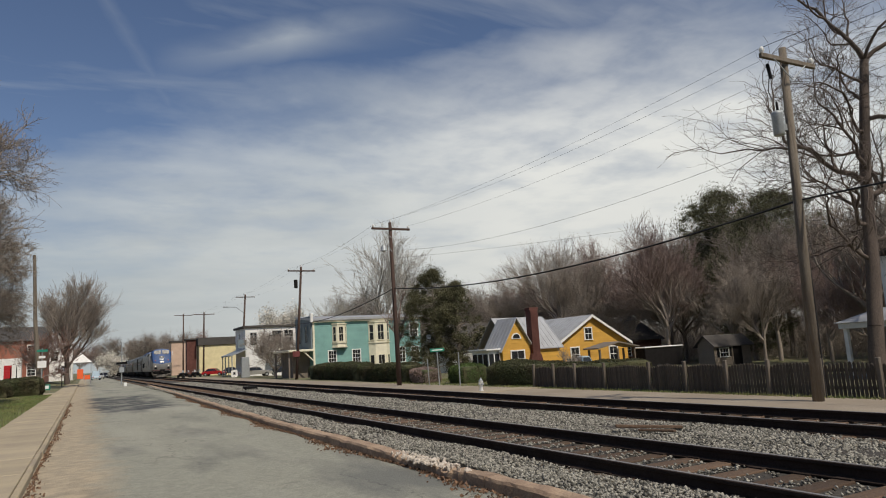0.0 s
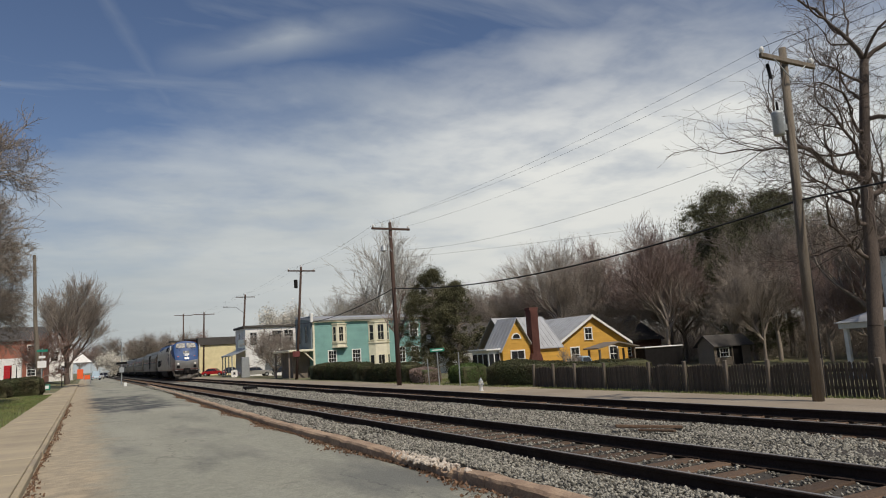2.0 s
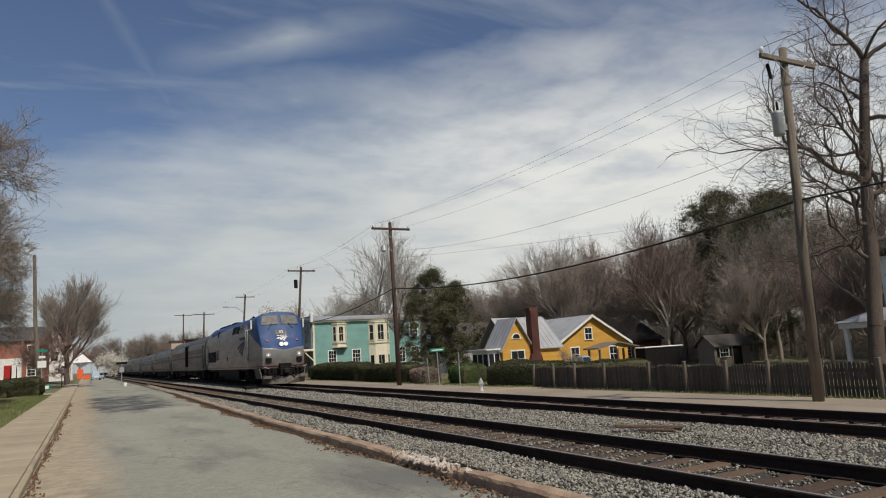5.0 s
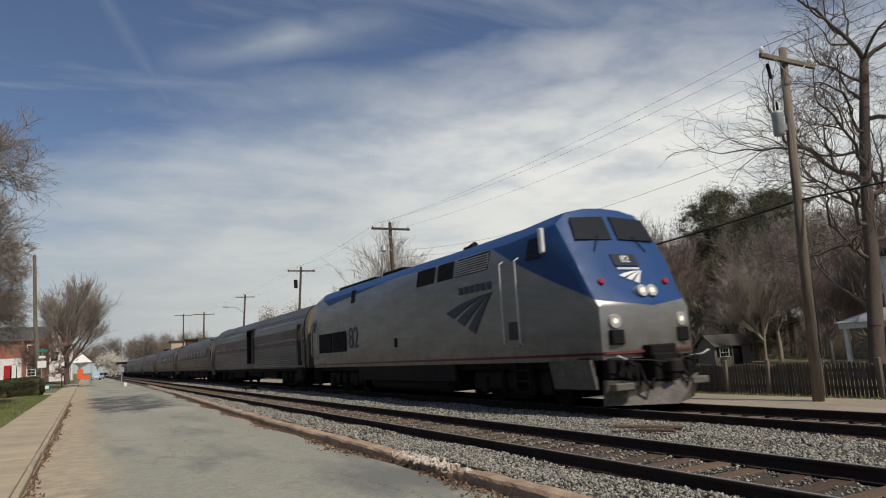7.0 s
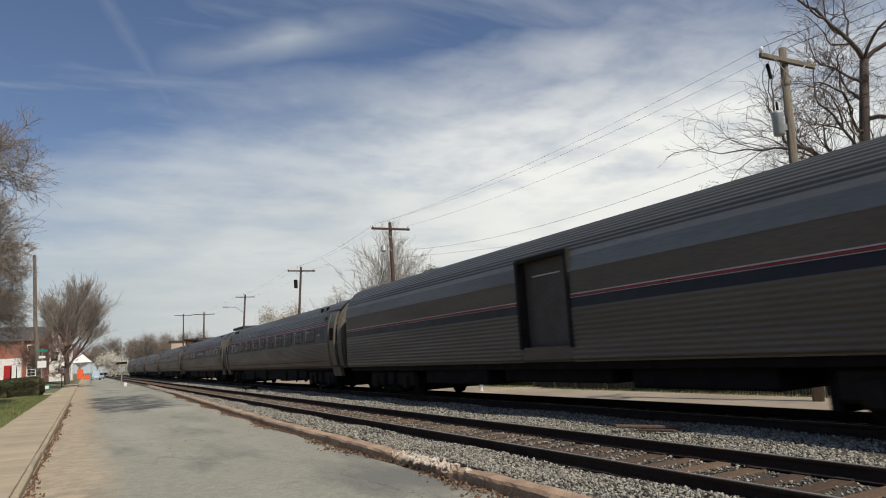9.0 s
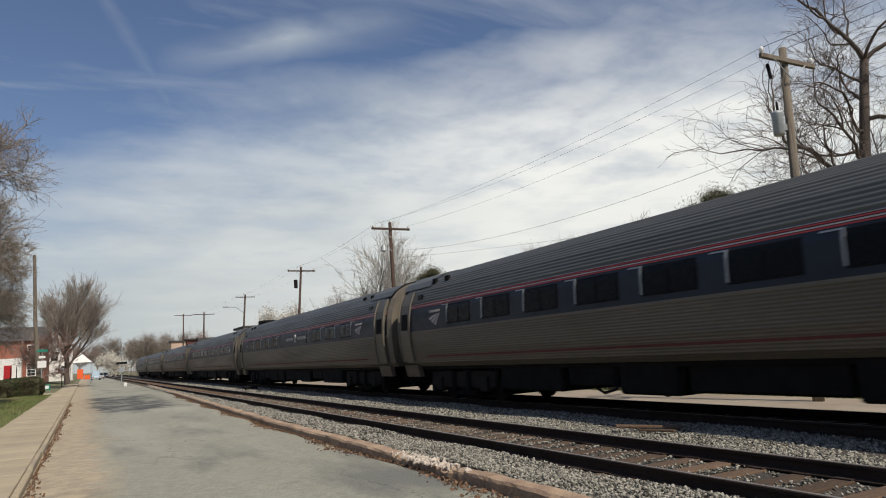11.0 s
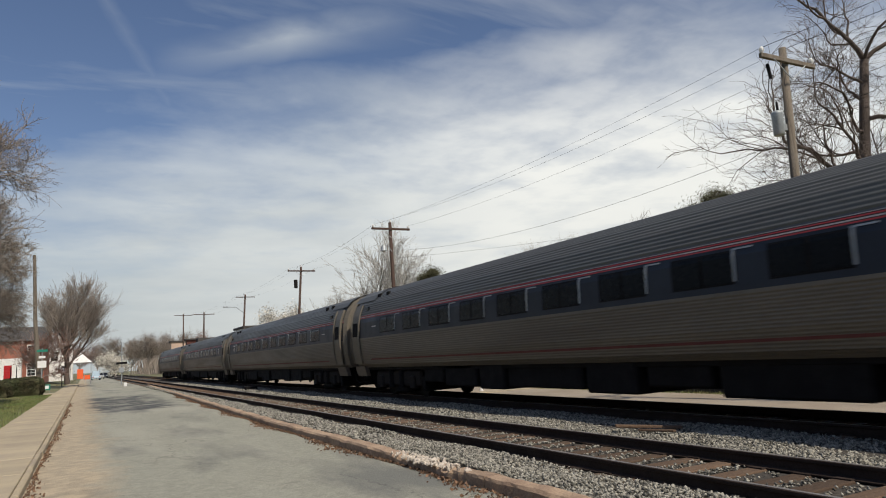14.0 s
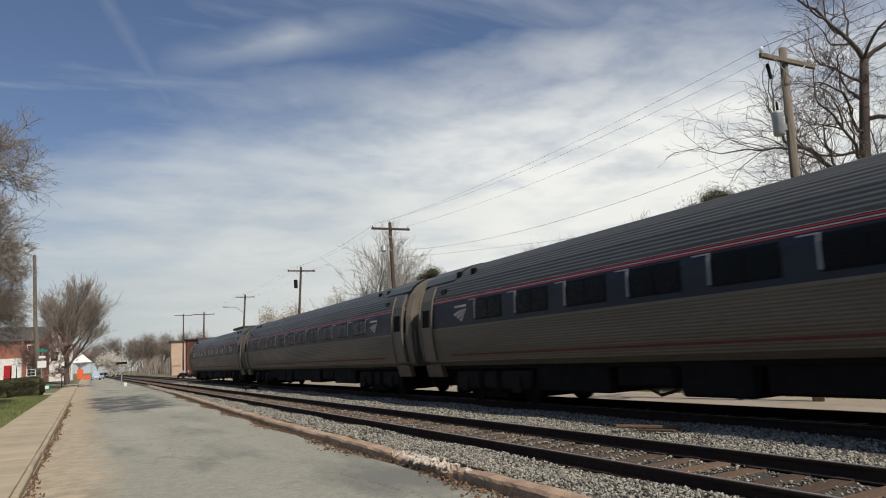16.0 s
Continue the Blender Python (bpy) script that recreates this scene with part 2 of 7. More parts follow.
M["tie"] = material("wooden_tie", (0.105, 0.064, 0.040), 0.92, spread=0.35, scale=3, fine=26, bump=0.5, stretch=(1, 6, 1), rnd=0.4, second=(0.14, 0.095, 0.062))
M["pole"] = material("weathered_pole", (0.185, 0.155, 0.12), 0.9, spread=0.3, scale=2, fine=30, bump=0.4, stretch=(5, 5, 0.4), second=(0.11, 0.085, 0.06))
M["pole_dark"] = material("creosote_pole", (0.075, 0.045, 0.034), 0.9, spread=0.3, scale=2, fine=30, bump=0.4, stretch=(5, 5, 0.4))
M["metal"] = material("galvanised_metal", (0.42, 0.44, 0.44), 0.45, metal=0.6, spread=0.12, scale=4, fine=30, bump=0.05)
M["wire"] = material("cable", (0.02, 0.02, 0.022), 0.7, bump=0)
M["black"] = material("black_steel", (0.010, 0.009, 0.009), 0.8, spread=0.3, scale=3, fine=30, bump=0.2, spec=0.2)
M["grime"] = material("grimy_steel", (0.018, 0.015, 0.013), 0.85, spec=0.25, spread=0.4, scale=2.5, fine=25, bump=0.3, second=(0.034, 0.028, 0.022))
M["paint_loco"] = loco_paint()
M["silver_paint"] = material("silver_paint", (0.50, 0.49, 0.46), 0.4, metal=0.35, spread=0.1, scale=2, fine=20, bump=0.05)
M["chrome"] = material("bright_handrail", (0.60, 0.60, 0.58), 0.35, metal=0.25, spread=0.05, bump=0)
M["blue_dark"] = material("dark_blue_paint", (0.010, 0.016, 0.028), 0.42, spread=0.15, scale=1.5, fine=20, bump=0.04)
M["logo"] = material("blue_grey_decal", (0.035, 0.045, 0.075), 0.5, spread=0.1, bump=0)
M["white"] = material("white_paint", (0.78, 0.77, 0.73), 0.55, spread=0.07, scale=3, fine=30, bump=0.08)
M["red"] = material("red_stripe", (0.45, 0.05, 0.055), 0.5, spread=0.12, scale=3, fine=30, bump=0)
M["pink"] = material("pale_stripe", (0.56, 0.50, 0.47), 0.5, spread=0.12, scale=3, fine=30, bump=0)
M["steel"] = material("stainless_steel", (0.168, 0.145, 0.112), 0.45, metal=0.45, spread=0.12, scale=0.8, fine=14, bump=0.04, stretch=(1, 0.25, 2), second=(0.14, 0.118, 0.09))
M["steel_roof"] = material("stainless_roof", (0.14, 0.142, 0.128), 0.45, metal=0.5, spread=0.12, scale=0.8, fine=14, bump=0.04, stretch=(1, 0.2, 2), second=(0.12, 0.118, 0.112))
M["steel_end"] = material("stainless_end", (0.155, 0.137, 0.105), 0.45, metal=0.3, spread=0.15, scale=1.2, fine=16, bump=0.08, second=(0.20, 0.17, 0.132))
M["tan_panel"] = material("tarnished_panel", (0.15, 0.125, 0.098), 0.5, metal=0.35, spread=0.15, scale=0.7, fine=14, bump=0.05, stretch=(1, 0.3, 2))
M["steel_bright"] = material("brushed_steel_strip", (0.22, 0.215, 0.195), 0.42, metal=0.5, spread=0.12, scale=0.8, fine=14, bump=0.04, stretch=(1, 0.2, 2), second=(0.17, 0.165, 0.15))
M["door_steel"] = material("dull_door_steel", (0.105, 0.092, 0.08), 0.6, metal=0.2, spread=0.2, scale=1.2, fine=14, bump=0.08)
M["dark_glass"] = material("tinted_glass", (0.006, 0.007, 0.008), 0.22, spread=0.1, bump=0, spec=0.14)
M["cab_glass"] = material("dusty_cab_glass", (0.02, 0.022, 0.024), 0.3, spread=0.15, bump=0, spec=0.22)
M["window_glass"] = material("window_glass", (0.02, 0.022, 0.024), 0.08, spread=0.1, bump=0, spec=0.8)
M["red_lamp"] = material("red_lens", (0.35, 0.03, 0.03), 0.2, bump=0)
M["lamp"] = glow("headlamp_glow", (1.0, 0.86, 0.68), 1.3)
M["grass"] = material("grass_blades", (0.12, 0.16, 0.045), 0.9, spread=0.3, scale=0.5, fine=6, bump=0, second=(0.22, 0.19, 0.085), rnd=0.4, island=True)
M["bark"] = material("grey_brown_bark", (0.285, 0.24, 0.20), 0.95, spread=0.35, scale=1.5, fine=14, bump=0.5, stretch=(3, 3, 0.6))
M["bark_dark"] = material("dark_brown_bark", (0.115, 0.088, 0.072), 0.95, spread=0.35, scale=1.5, fine=14, bump=0.5, stretch=(3, 3, 0.6))
M["bark_grey"] = material("pale_grey_bark", (0.40, 0.375, 0.33), 0.95, spread=0.3, scale=1.5, fine=14, bump=0.4, stretch=(3, 3, 0.6))
M["bark_red"] = material("reddish_twigs", (0.28, 0.205, 0.175), 0.95, spread=0.3, scale=1.0, fine=10, bump=0.2)
M["needles"] = material("dark_evergreen", (0.105, 0.10, 0.05), 0.9, spread=0.4, scale=0.8, fine=5, bump=0, rnd=0.45, island=True)
M["pine"] = material("pine_needles", (0.11, 0.108, 0.058), 0.9, spread=0.4, scale=0.8, fine=5, bump=0, rnd=0.45, island=True)
M["hedge"] = material("clipped_hedge", (0.050, 0.058, 0.022), 0.9, spread=0.4, scale=0.8, fine=5, bump=0, rnd=0.5, island=True, second=(0.07, 0.055, 0.03))
M["shrub"] = material("shrub_leaves", (0.075, 0.115, 0.03), 0.9, spread=0.4, scale=0.8, fine=5, bump=0, rnd=0.5, island=True)
M["blossom"] = material("white_blossom", (0.62, 0.58, 0.50), 0.9, spread=0.2, scale=0.8, fine=5, bump=0, rnd=0.3, island=True)
M["buds"] = material("red_buds", (0.19, 0.095, 0.068), 0.9, spread=0.3, scale=0.8, fine=5, bump=0, rnd=0.4, island=True)
M["picket"] = material("weathered_picket", (0.088, 0.072, 0.056), 0.92, spread=0.3, scale=2, fine=30, bump=0.4, stretch=(6, 6, 0.5), rnd=0.3)
M["post"] = material("grey_post", (0.15, 0.125, 0.098), 0.92, spread=0.3, scale=2, fine=30, bump=0.4, stretch=(6, 6, 0.5), rnd=0.15)
M["teal"] = material("teal_clapboard", (0.19, 0.37, 0.335), 0.7, spread=0.08, scale=0.7, fine=20, bump=0.08, rnd=0.06)
M["yellow"] = material("ochre_clapboard", (0.60, 0.33, 0.055), 0.7, spread=0.08, scale=0.7, fine=20, bump=0.08, rnd=0.06)
M["cream"] = material("cream_trim", (0.76, 0.71, 0.54), 0.6, spread=0.05, scale=2, fine=20, bump=0.05)
M["tin"] = material("standing_seam_tin", (0.44, 0.45, 0.46), 0.5, metal=0.3, spread=0.1, scale=0.6, fine=14, bump=0.05, second=(0.34, 0.34, 0.34))
M["brick"] = material("red_brick", (0.125, 0.047, 0.036), 0.88, spread=0.3, scale=1.2, fine=22, bump=0.3, second=(0.09, 0.036, 0.028))
M["brick_orange"] = material("orange_brick", (0.30, 0.115, 0.075), 0.88, spread=0.2, scale=1.2, fine=22, bump=0.2)
M["shingle"] = material("dark_shingles", (0.075, 0.068, 0.062), 0.92, spread=0.3, scale=1, fine=14, bump=0.4)
M["grey_wall"] = material("blue_grey_siding_and_shade", (0.16, 0.20, 0.22), 0.75, spread=0.1, scale=1, fine=16, bump=0.1)
M["shed_wall"] = material("brown_shed_boards", (0.21, 0.175, 0.14), 0.9, spread=0.2, scale=1, fine=16, bump=0.2, rnd=0.1)
M["sallow"] = material("pale_yellow_stucco", (0.72, 0.62, 0.36), 0.85, spread=0.06, scale=0.8, fine=16, bump=0.1)
M["stucco"] = material("white_stucco", (0.78, 0.77, 0.74), 0.85, spread=0.05, scale=0.8, fine=16, bump=0.1)
M["orange"] = material("orange_plastic", (0.85, 0.13, 0.03), 0.6, spread=0.1, bump=0)
M["green_sign"] = material("green_sign_face", (0.01, 0.20, 0.13), 0.5, spread=0.05, bump=0)
M["car_red"] = material("red_car_paint", (0.42, 0.02, 0.025), 0.25, spread=0.05, bump=0)
M["car_silver"] = material("silver_car_paint", (0.50, 0.48, 0.44), 0.28, metal=0.5, spread=0.05, bump=0)
M["car_dark"] = material("dark_car_paint", (0.03, 0.035, 0.045), 0.25, spread=0.05, bump=0)
M["car_blue"] = material("pale_blue_paint", (0.40, 0.50, 0.56), 0.35, spread=0.05, bump=0)
M["tyre"] = material("tyre_rubber", (0.02, 0.02, 0.02), 0.85, bump=0.1)
M["terracotta"] = material("salmon_stucco", (0.56, 0.40, 0.30), 0.85, spread=0.06, scale=0.8, fine=16, bump=0.1)
M["plough"] = material("battered_plough", (0.14, 0.128, 0.108), 0.6, spread=0.35, scale=3, fine=20, bump=0.3, second=(0.09, 0.075, 0.06))
M["red_dull"] = material("faded_red_stripe", (0.15, 0.035, 0.03), 0.6, spread=0.15, scale=2, fine=20, bump=0)
M["litter"] = material("dead_leaves", (0.17, 0.10, 0.06), 0.95, spread=0.3, scale=3, fine=20, bump=0, rnd=0.5, island=True)

# ---------------------------------------------------------------- mesh helpers


def finish(name, bm, mat, smooth=False):
    me = bpy.data.meshes.new(name)
    bmesh.ops.recalc_face_normals(bm, faces=bm.faces)
    if smooth:
        for f in bm.faces:
            f.smooth = True
    bm.to_mesh(me)
    bm.free()
    me.materials.append(M[mat])
    return me


def part(name, bm, mat, parent, label="", smooth=False):
    """One mesh under a thing, or under a part."""
    ob = new(name, finish(name, bm, mat, smooth))
    ob.parent = parent
    if label:
        ob["label"] = label
    return ob


def thing(name, m, label, category, group="", kind=""):
    ob = new(name)
    ob.matrix_basis = m
    ob.empty_display_size = 0.2
    return tagged(ob, label, category, group, kind)


def solid(name, bm, mat, m, label, category="", group="", kind="", smooth=False):
    """A thing that is one mesh."""
    ob = new(name, finish(name, bm, mat, smooth))
    ob.matrix_basis = m
    return tagged(ob, label, category, group, kind)


def raw(name, verts, faces, mat):
    me = bpy.data.meshes.new(name)
    me.from_pydata([tuple(v) for v in verts], [], [tuple(f) for f in faces])
    me.update()
    me.materials.append(M[mat])
    return me


def B():
    return bmesh.new()


def box(bm, x0, x1, y0, y1, z0, z1):
    v = [bm.verts.new(p) for p in ((x0, y0, z0), (x1, y0, z0), (x1, y1, z0), (x0, y1, z0), (x0, y0, z1), (x1, y0, z1), (x1, y1, z1), (x0, y1, z1))]
    for f in ((3, 2, 1, 0), (4, 5, 6, 7), (0, 1, 5, 4), (1, 2, 6, 5), (2, 3, 7, 6), (3, 0, 4, 7)):
        bm.faces.new([v[i] for i in f])
    return bm


def bevel(bm, w, seg=1):
    bmesh.ops.bevel(bm, geom=list(bm.edges), offset=w, segments=seg, affect="EDGES", profile=0.5)
    return bm


def bbox(x0, x1, y0, y1, z0, z1, w=0.01):
    return bevel(box(B(), x0, x1, y0, y1, z0, z1), w)


def tube(bm, pts, rads, n=8, cap=True):
    """A round bar through points, tapered."""
    rings = []
    pts = [Vector(p) for p in pts]
    for i, p in enumerate(pts):
        d = (pts[min(i + 1, len(pts) - 1)] - pts[max(i - 1, 0)]).normalized()
        a = d.orthogonal().normalized() if i == 0 else (rings_a - d * rings_a.dot(d)).normalized()
        rings_a = a
        b = d.cross(a)
        r = rads[i] if isinstance(rads, (list, tuple)) else rads
        rings.append([bm.verts.new(p + (a * math.cos(2 * math.pi * k / n) + b * math.sin(2 * math.pi * k / n)) * r) for k in range(n)])
    for r0, r1 in zip(rings, rings[1:]):
        for k in range(n):
            bm.faces.new((r0[k], r0[(k + 1) % n], r1[(k + 1) % n], r1[k]))
    if cap:
        bm.faces.new(rings[0][::-1])
        bm.faces.new(rings[-1])
    return bm


def loft(bm, rings, closed=False, caps=True):
    """Skin over rings of equal length; closed: each ring is a loop."""
    vs = [[bm.verts.new(p) for p in r] for r in rings]
    n = len(vs[0])
    for r0, r1 in zip(vs, vs[1:]):
        for k in range(n if closed else n - 1):
            bm.faces.new((r0[k], r0[(k + 1) % n], r1[(k + 1) % n], r1[k]))
    if closed and caps:
        bm.faces.new(vs[0][::-1])
        bm.faces.new(vs[-1])
    return bm


def prism(bm, pts, y0, y1):
    """A closed outline in x, z run along y."""
    return loft(bm, [[(x, y0, z) for x, z in pts], [(x, y1, z) for x, z in pts]], True)


# ---------------------------------------------------------------- ground
TRACK_1, TRACK_2 = 6.49, 10.592
DROP = 0.045      # the near track lies lower
LOW = -0.60        # ground beyond the tracks


def smooth_step(a, b, v):
    t = min(1.0, max(0.0, (v - a) / (b - a)))
    return t * t * (3 - 2 * t)


def ground_z(x, y):
    z = -0.36
    z += (LOW + 0.36) * smooth_step(12.2, 15.0, x) - 0.95 * smooth_step(21.0, 42.0, x)
    if x < -2.3:
        z += 0.17
        z += 0.010 * max(0.0, y - 45) * smooth_step(-2.3, -9, x) * (1 if y < 180 else 180 / y)
    return z


def kerb_x(y):
    return 4.30 + (0.0215 * max(0.0, y - 18) if y < 90 else 1.548)


def make_ground():
    xs = [-3000, -800, -250, -120, -70, -45, -30, -20, -14, -9, -6, -4, -2.9, -2.31, -2.29, -1, 4, 9, 12.2, 12.7, 13.3, 14, 15, 18, 21, 25, 29, 33, 37, 42, 55, 70, 120, 250, 800, 3000]
    ys = [-3000, -600, -120, -40, -15, 0, 10, 20, 30, 40, 45, 55, 70, 90, 110, 140, 180, 260, 400, 800, 3500]
    verts = [(x, y, ground_z(x, y)) for y in ys for x in xs]
    n = len(xs)
    faces = [(j * n + i, j * n + i + 1, (j + 1) * n + i + 1, (j + 1) * n + i) for j in range(len(ys) - 1) for i in range(n - 1)]
    ob = new("ground", raw("ground", verts, faces, "field"))
    tagged(ob, "rough spring grass and bare soil reaching the horizon", "ground", kind="structure")


def strip(name, mat, inner, outer, ys, z0, z1, label, category, thick=0.1):
    """A long slab between two edges given as functions of y."""
    bm = B()
    rings = []
    for y in ys:
        a, b = inner(y), outer(y)
        rings.append([(a, y, z0), (b, y, z1), (b, y, z1 - thick), (a, y, z0 - thick)])
    loft(bm, rings, True)
    return solid(name, bm, mat, Matrix(), label, category, kind="structure")


YS = [-40, -20, -10, -4, 0, 4, 8, 12, 16, 20, 25, 30, 36, 43, 50, 58, 66, 75, 85, 96, 110, 130, 160, 200, 260, 340, 450]
make_ground()
strip("road", "asphalt", lambda y: -1.05, lambda y: kerb_x(y) + 0.02, YS, -0.275, -0.285, "patched old grey asphalt road with a sandy edge", "road")


def make_sidewalk():
    walk_thing = thing("pavement", Matrix(), "tan concrete pavement slabs beside the road", "pavement", kind="structure")
    bm = bbox(-0.735, 0.735, -1.245, 1.245, -0.14, 0.0, 0.012)
    me = finish("slab", bm, "concrete")
    rng = random.Random(4)
    y = -3.0
    while y < 120:
        if not 66.3 < y < 71.5:
            ob = new("slab", me)
            ob.parent = walk_thing
            ob.matrix_basis = pose(-1.595, y, -0.145 + rng.uniform(-0.008, 0.008), rng.uniform(-0.35, 0.35), rng.uniform(-0.25, 0.25), rng.uniform(-0.15, 0.15))
        y += 2.5
    bm = B()
    yy = -4.0
    while yy < 120:
        if not 66.3 < yy < 71.5:
            box(bm, -0.856, -0.762 + rng.uniform(-0.01, 0.01), yy, yy + 2.98, -0.40, -0.150 + rng.uniform(-0.012, 0.008))
        yy += 3.0
    bevel(bm, 0.018)
    part("kerbstone_row", bm, "concrete", walk_thing)
    bm = bbox(-14, -0.8, 66.0, 70.8, -0.45, -0.165, 0.02)
    solid("driveway", bm, "concrete", Matrix(), "pale concrete driveway crossing the pavement", "driveway", kind="structure")


make_sidewalk()


def make_kerb():
    kerb = thing("kerb", Matrix(), "worn brown concrete kerb between road and ballast", "kerb", kind="structure")
    rng = random.Random(9)
    y = -4.0
    while y < 74:
        ln = rng.uniform(2.4, 3.4)
        n = 26
        rings = []
        for i in range(n + 1):
            yy = y + (ln - 0.02) * i / n
            x = kerb_x(yy)
            worn = smooth_step(7.6, 8.6, yy) * smooth_step(11.0, 10.0, yy)

            def j(s, f=2.1):
                return noise.noise((yy * f, s * 7.3, 1.7)) * 0.026 + noise.noise((yy * f * 4.3, s * 3.1, 5.2)) * (0.014 + 0.05 * worn)
            zt = -0.135 + 0.7 * j(1) - 0.035 * worn
            rings.append([(x + j(2), yy, -0.42), (x + 0.005 + j(3), yy, zt - 0.035), (x + 0.035 + j(4), yy, zt), (x + 0.22 + j(5), yy, zt + 0.004), (x + 0.25, yy, -0.42)])
        part("kerbstone", loft(B(), rings, True), "kerb", kerb)
        y += ln
    # crumbled pale concrete where the kerb has broken away
    bm = B()
    for k in range(150):
        yy = rng.gauss(9.25, 0.55)
        c = Vector((kerb_x(yy) + rng.uniform(-0.02, 0.22), yy, -0.150 + rng.uniform(-0.02, 0.015)))
        a = rng.uniform(0.012, 0.045)
        bmesh.ops.create_icosphere(bm, subdivisions=1, radius=1.0, matrix=Matrix.Translation(c) @ Euler((rng.uniform(0, 6), rng.uniform(0, 6), 0)).to_matrix().to_4x4() @ Matrix.Diagonal((a * 1.6, a, a * 0.6, 1)))
    tagged(part("rubble", bm, "kerb_pale", kerb, "pale broken concrete crumbs"), kind="stuff")


make_kerb()

# ---------------------------------------------------------------- tracks
BED = [-30, -10, 0, 10, 20, 30, 45, 60, 80, 110, 150, 220, 320, 450]


def make_bed():
    rings = []
    for y in BED:
        rings.append([(kerb_x(y) + 0.25, y, -0.5), (kerb_x(y) + 0.25, y, -0.19), (5.3, y, -0.20), (5.6, y, -0.235), (7.45, y, -0.235), (7.8, y, -0.19), (8.6, y, -0.155),
                      (9.4, y, -0.18), (9.7, y, -0.205), (11.5, y, -0.205), (11.75, y, -0.19), (12.4, y, -0.30), (13.2, y, -0.62), (13.2, y, -0.9), (4.8, y, -0.9)])
    solid("track_bed", loft(B(), rings, True), "ballast", Matrix(), "grey crushed stone ballast under two railway tracks", "ballast", kind="structure")


make_bed()


def make_track(cx, label, drop):
    tr = thing("railway_track", pose(cx, 0, -drop), label, "railway track", group="railway tracks", kind="structure")
    prof = [(-0.07, -0.17), (0.07, -0.17), (0.07, -0.155), (0.012, -0.135), (0.010, -0.05), (0.036, -0.038), (0.036, -0.008), (0.028, -0.002), (-0.028, -0.002), (-0.036, -0.008), (-0.036, -0.038), (-0.010, -0.05), (-0.012, -0.135), (-0.07, -0.155)]
    for s in (-0.7525, 0.7525):
        r = part("rail", prism(B(), [(x + s, z) for x, z in prof], -30, 420), "rail", tr)
        part("rail_head", box(B(), s - 0.024, s + 0.024, -30, 420, -0.004, 0.001), "railhead", r, "polished top of the rail")
    rng = random.Random(int(cx * 10))
    me = finish("tie", bbox(-1.28, 1.28, -0.115, 0.115, -0.18, 0.0, 0.012), "tie")
    plate = finish("tie_plate", box(B(), -0.09, 0.09, -0.1, 0.1, 0.0, 0.016), "rail")
    rest = B()
    y, k = -8.0, 0
    while y < 150:
        if y < 62:
            t = new("tie", me)
            t.parent = tr
            t.matrix_basis = pose(rng.uniform(-0.05, 0.05), y + rng.uniform(-0.03, 0.03), -0.162 + rng.uniform(-0.012, 0.008), 0, 0, rng.uniform(-1.5, 1.5))
            if 1 < y < 16:
                for s in (-0.7525, 0.7525):
                    q = new("tie_plate", plate)
                    q.parent = t
                    q.matrix_basis = pose(s, 0, 0.0)
        else:
            box(rest, -1.28, 1.28, y - 0.11, y + 0.11, -0.3, -0.165)
        y += 0.53
    tagged(part("distant_ties", rest, "tie", tr), kind="stuff")


make_track(TRACK_1, "rusty steel rails on worn wooden ties beside the road", DROP)
make_track(TRACK_2, "rusty steel rails on wooden ties carrying the train", 0.0)


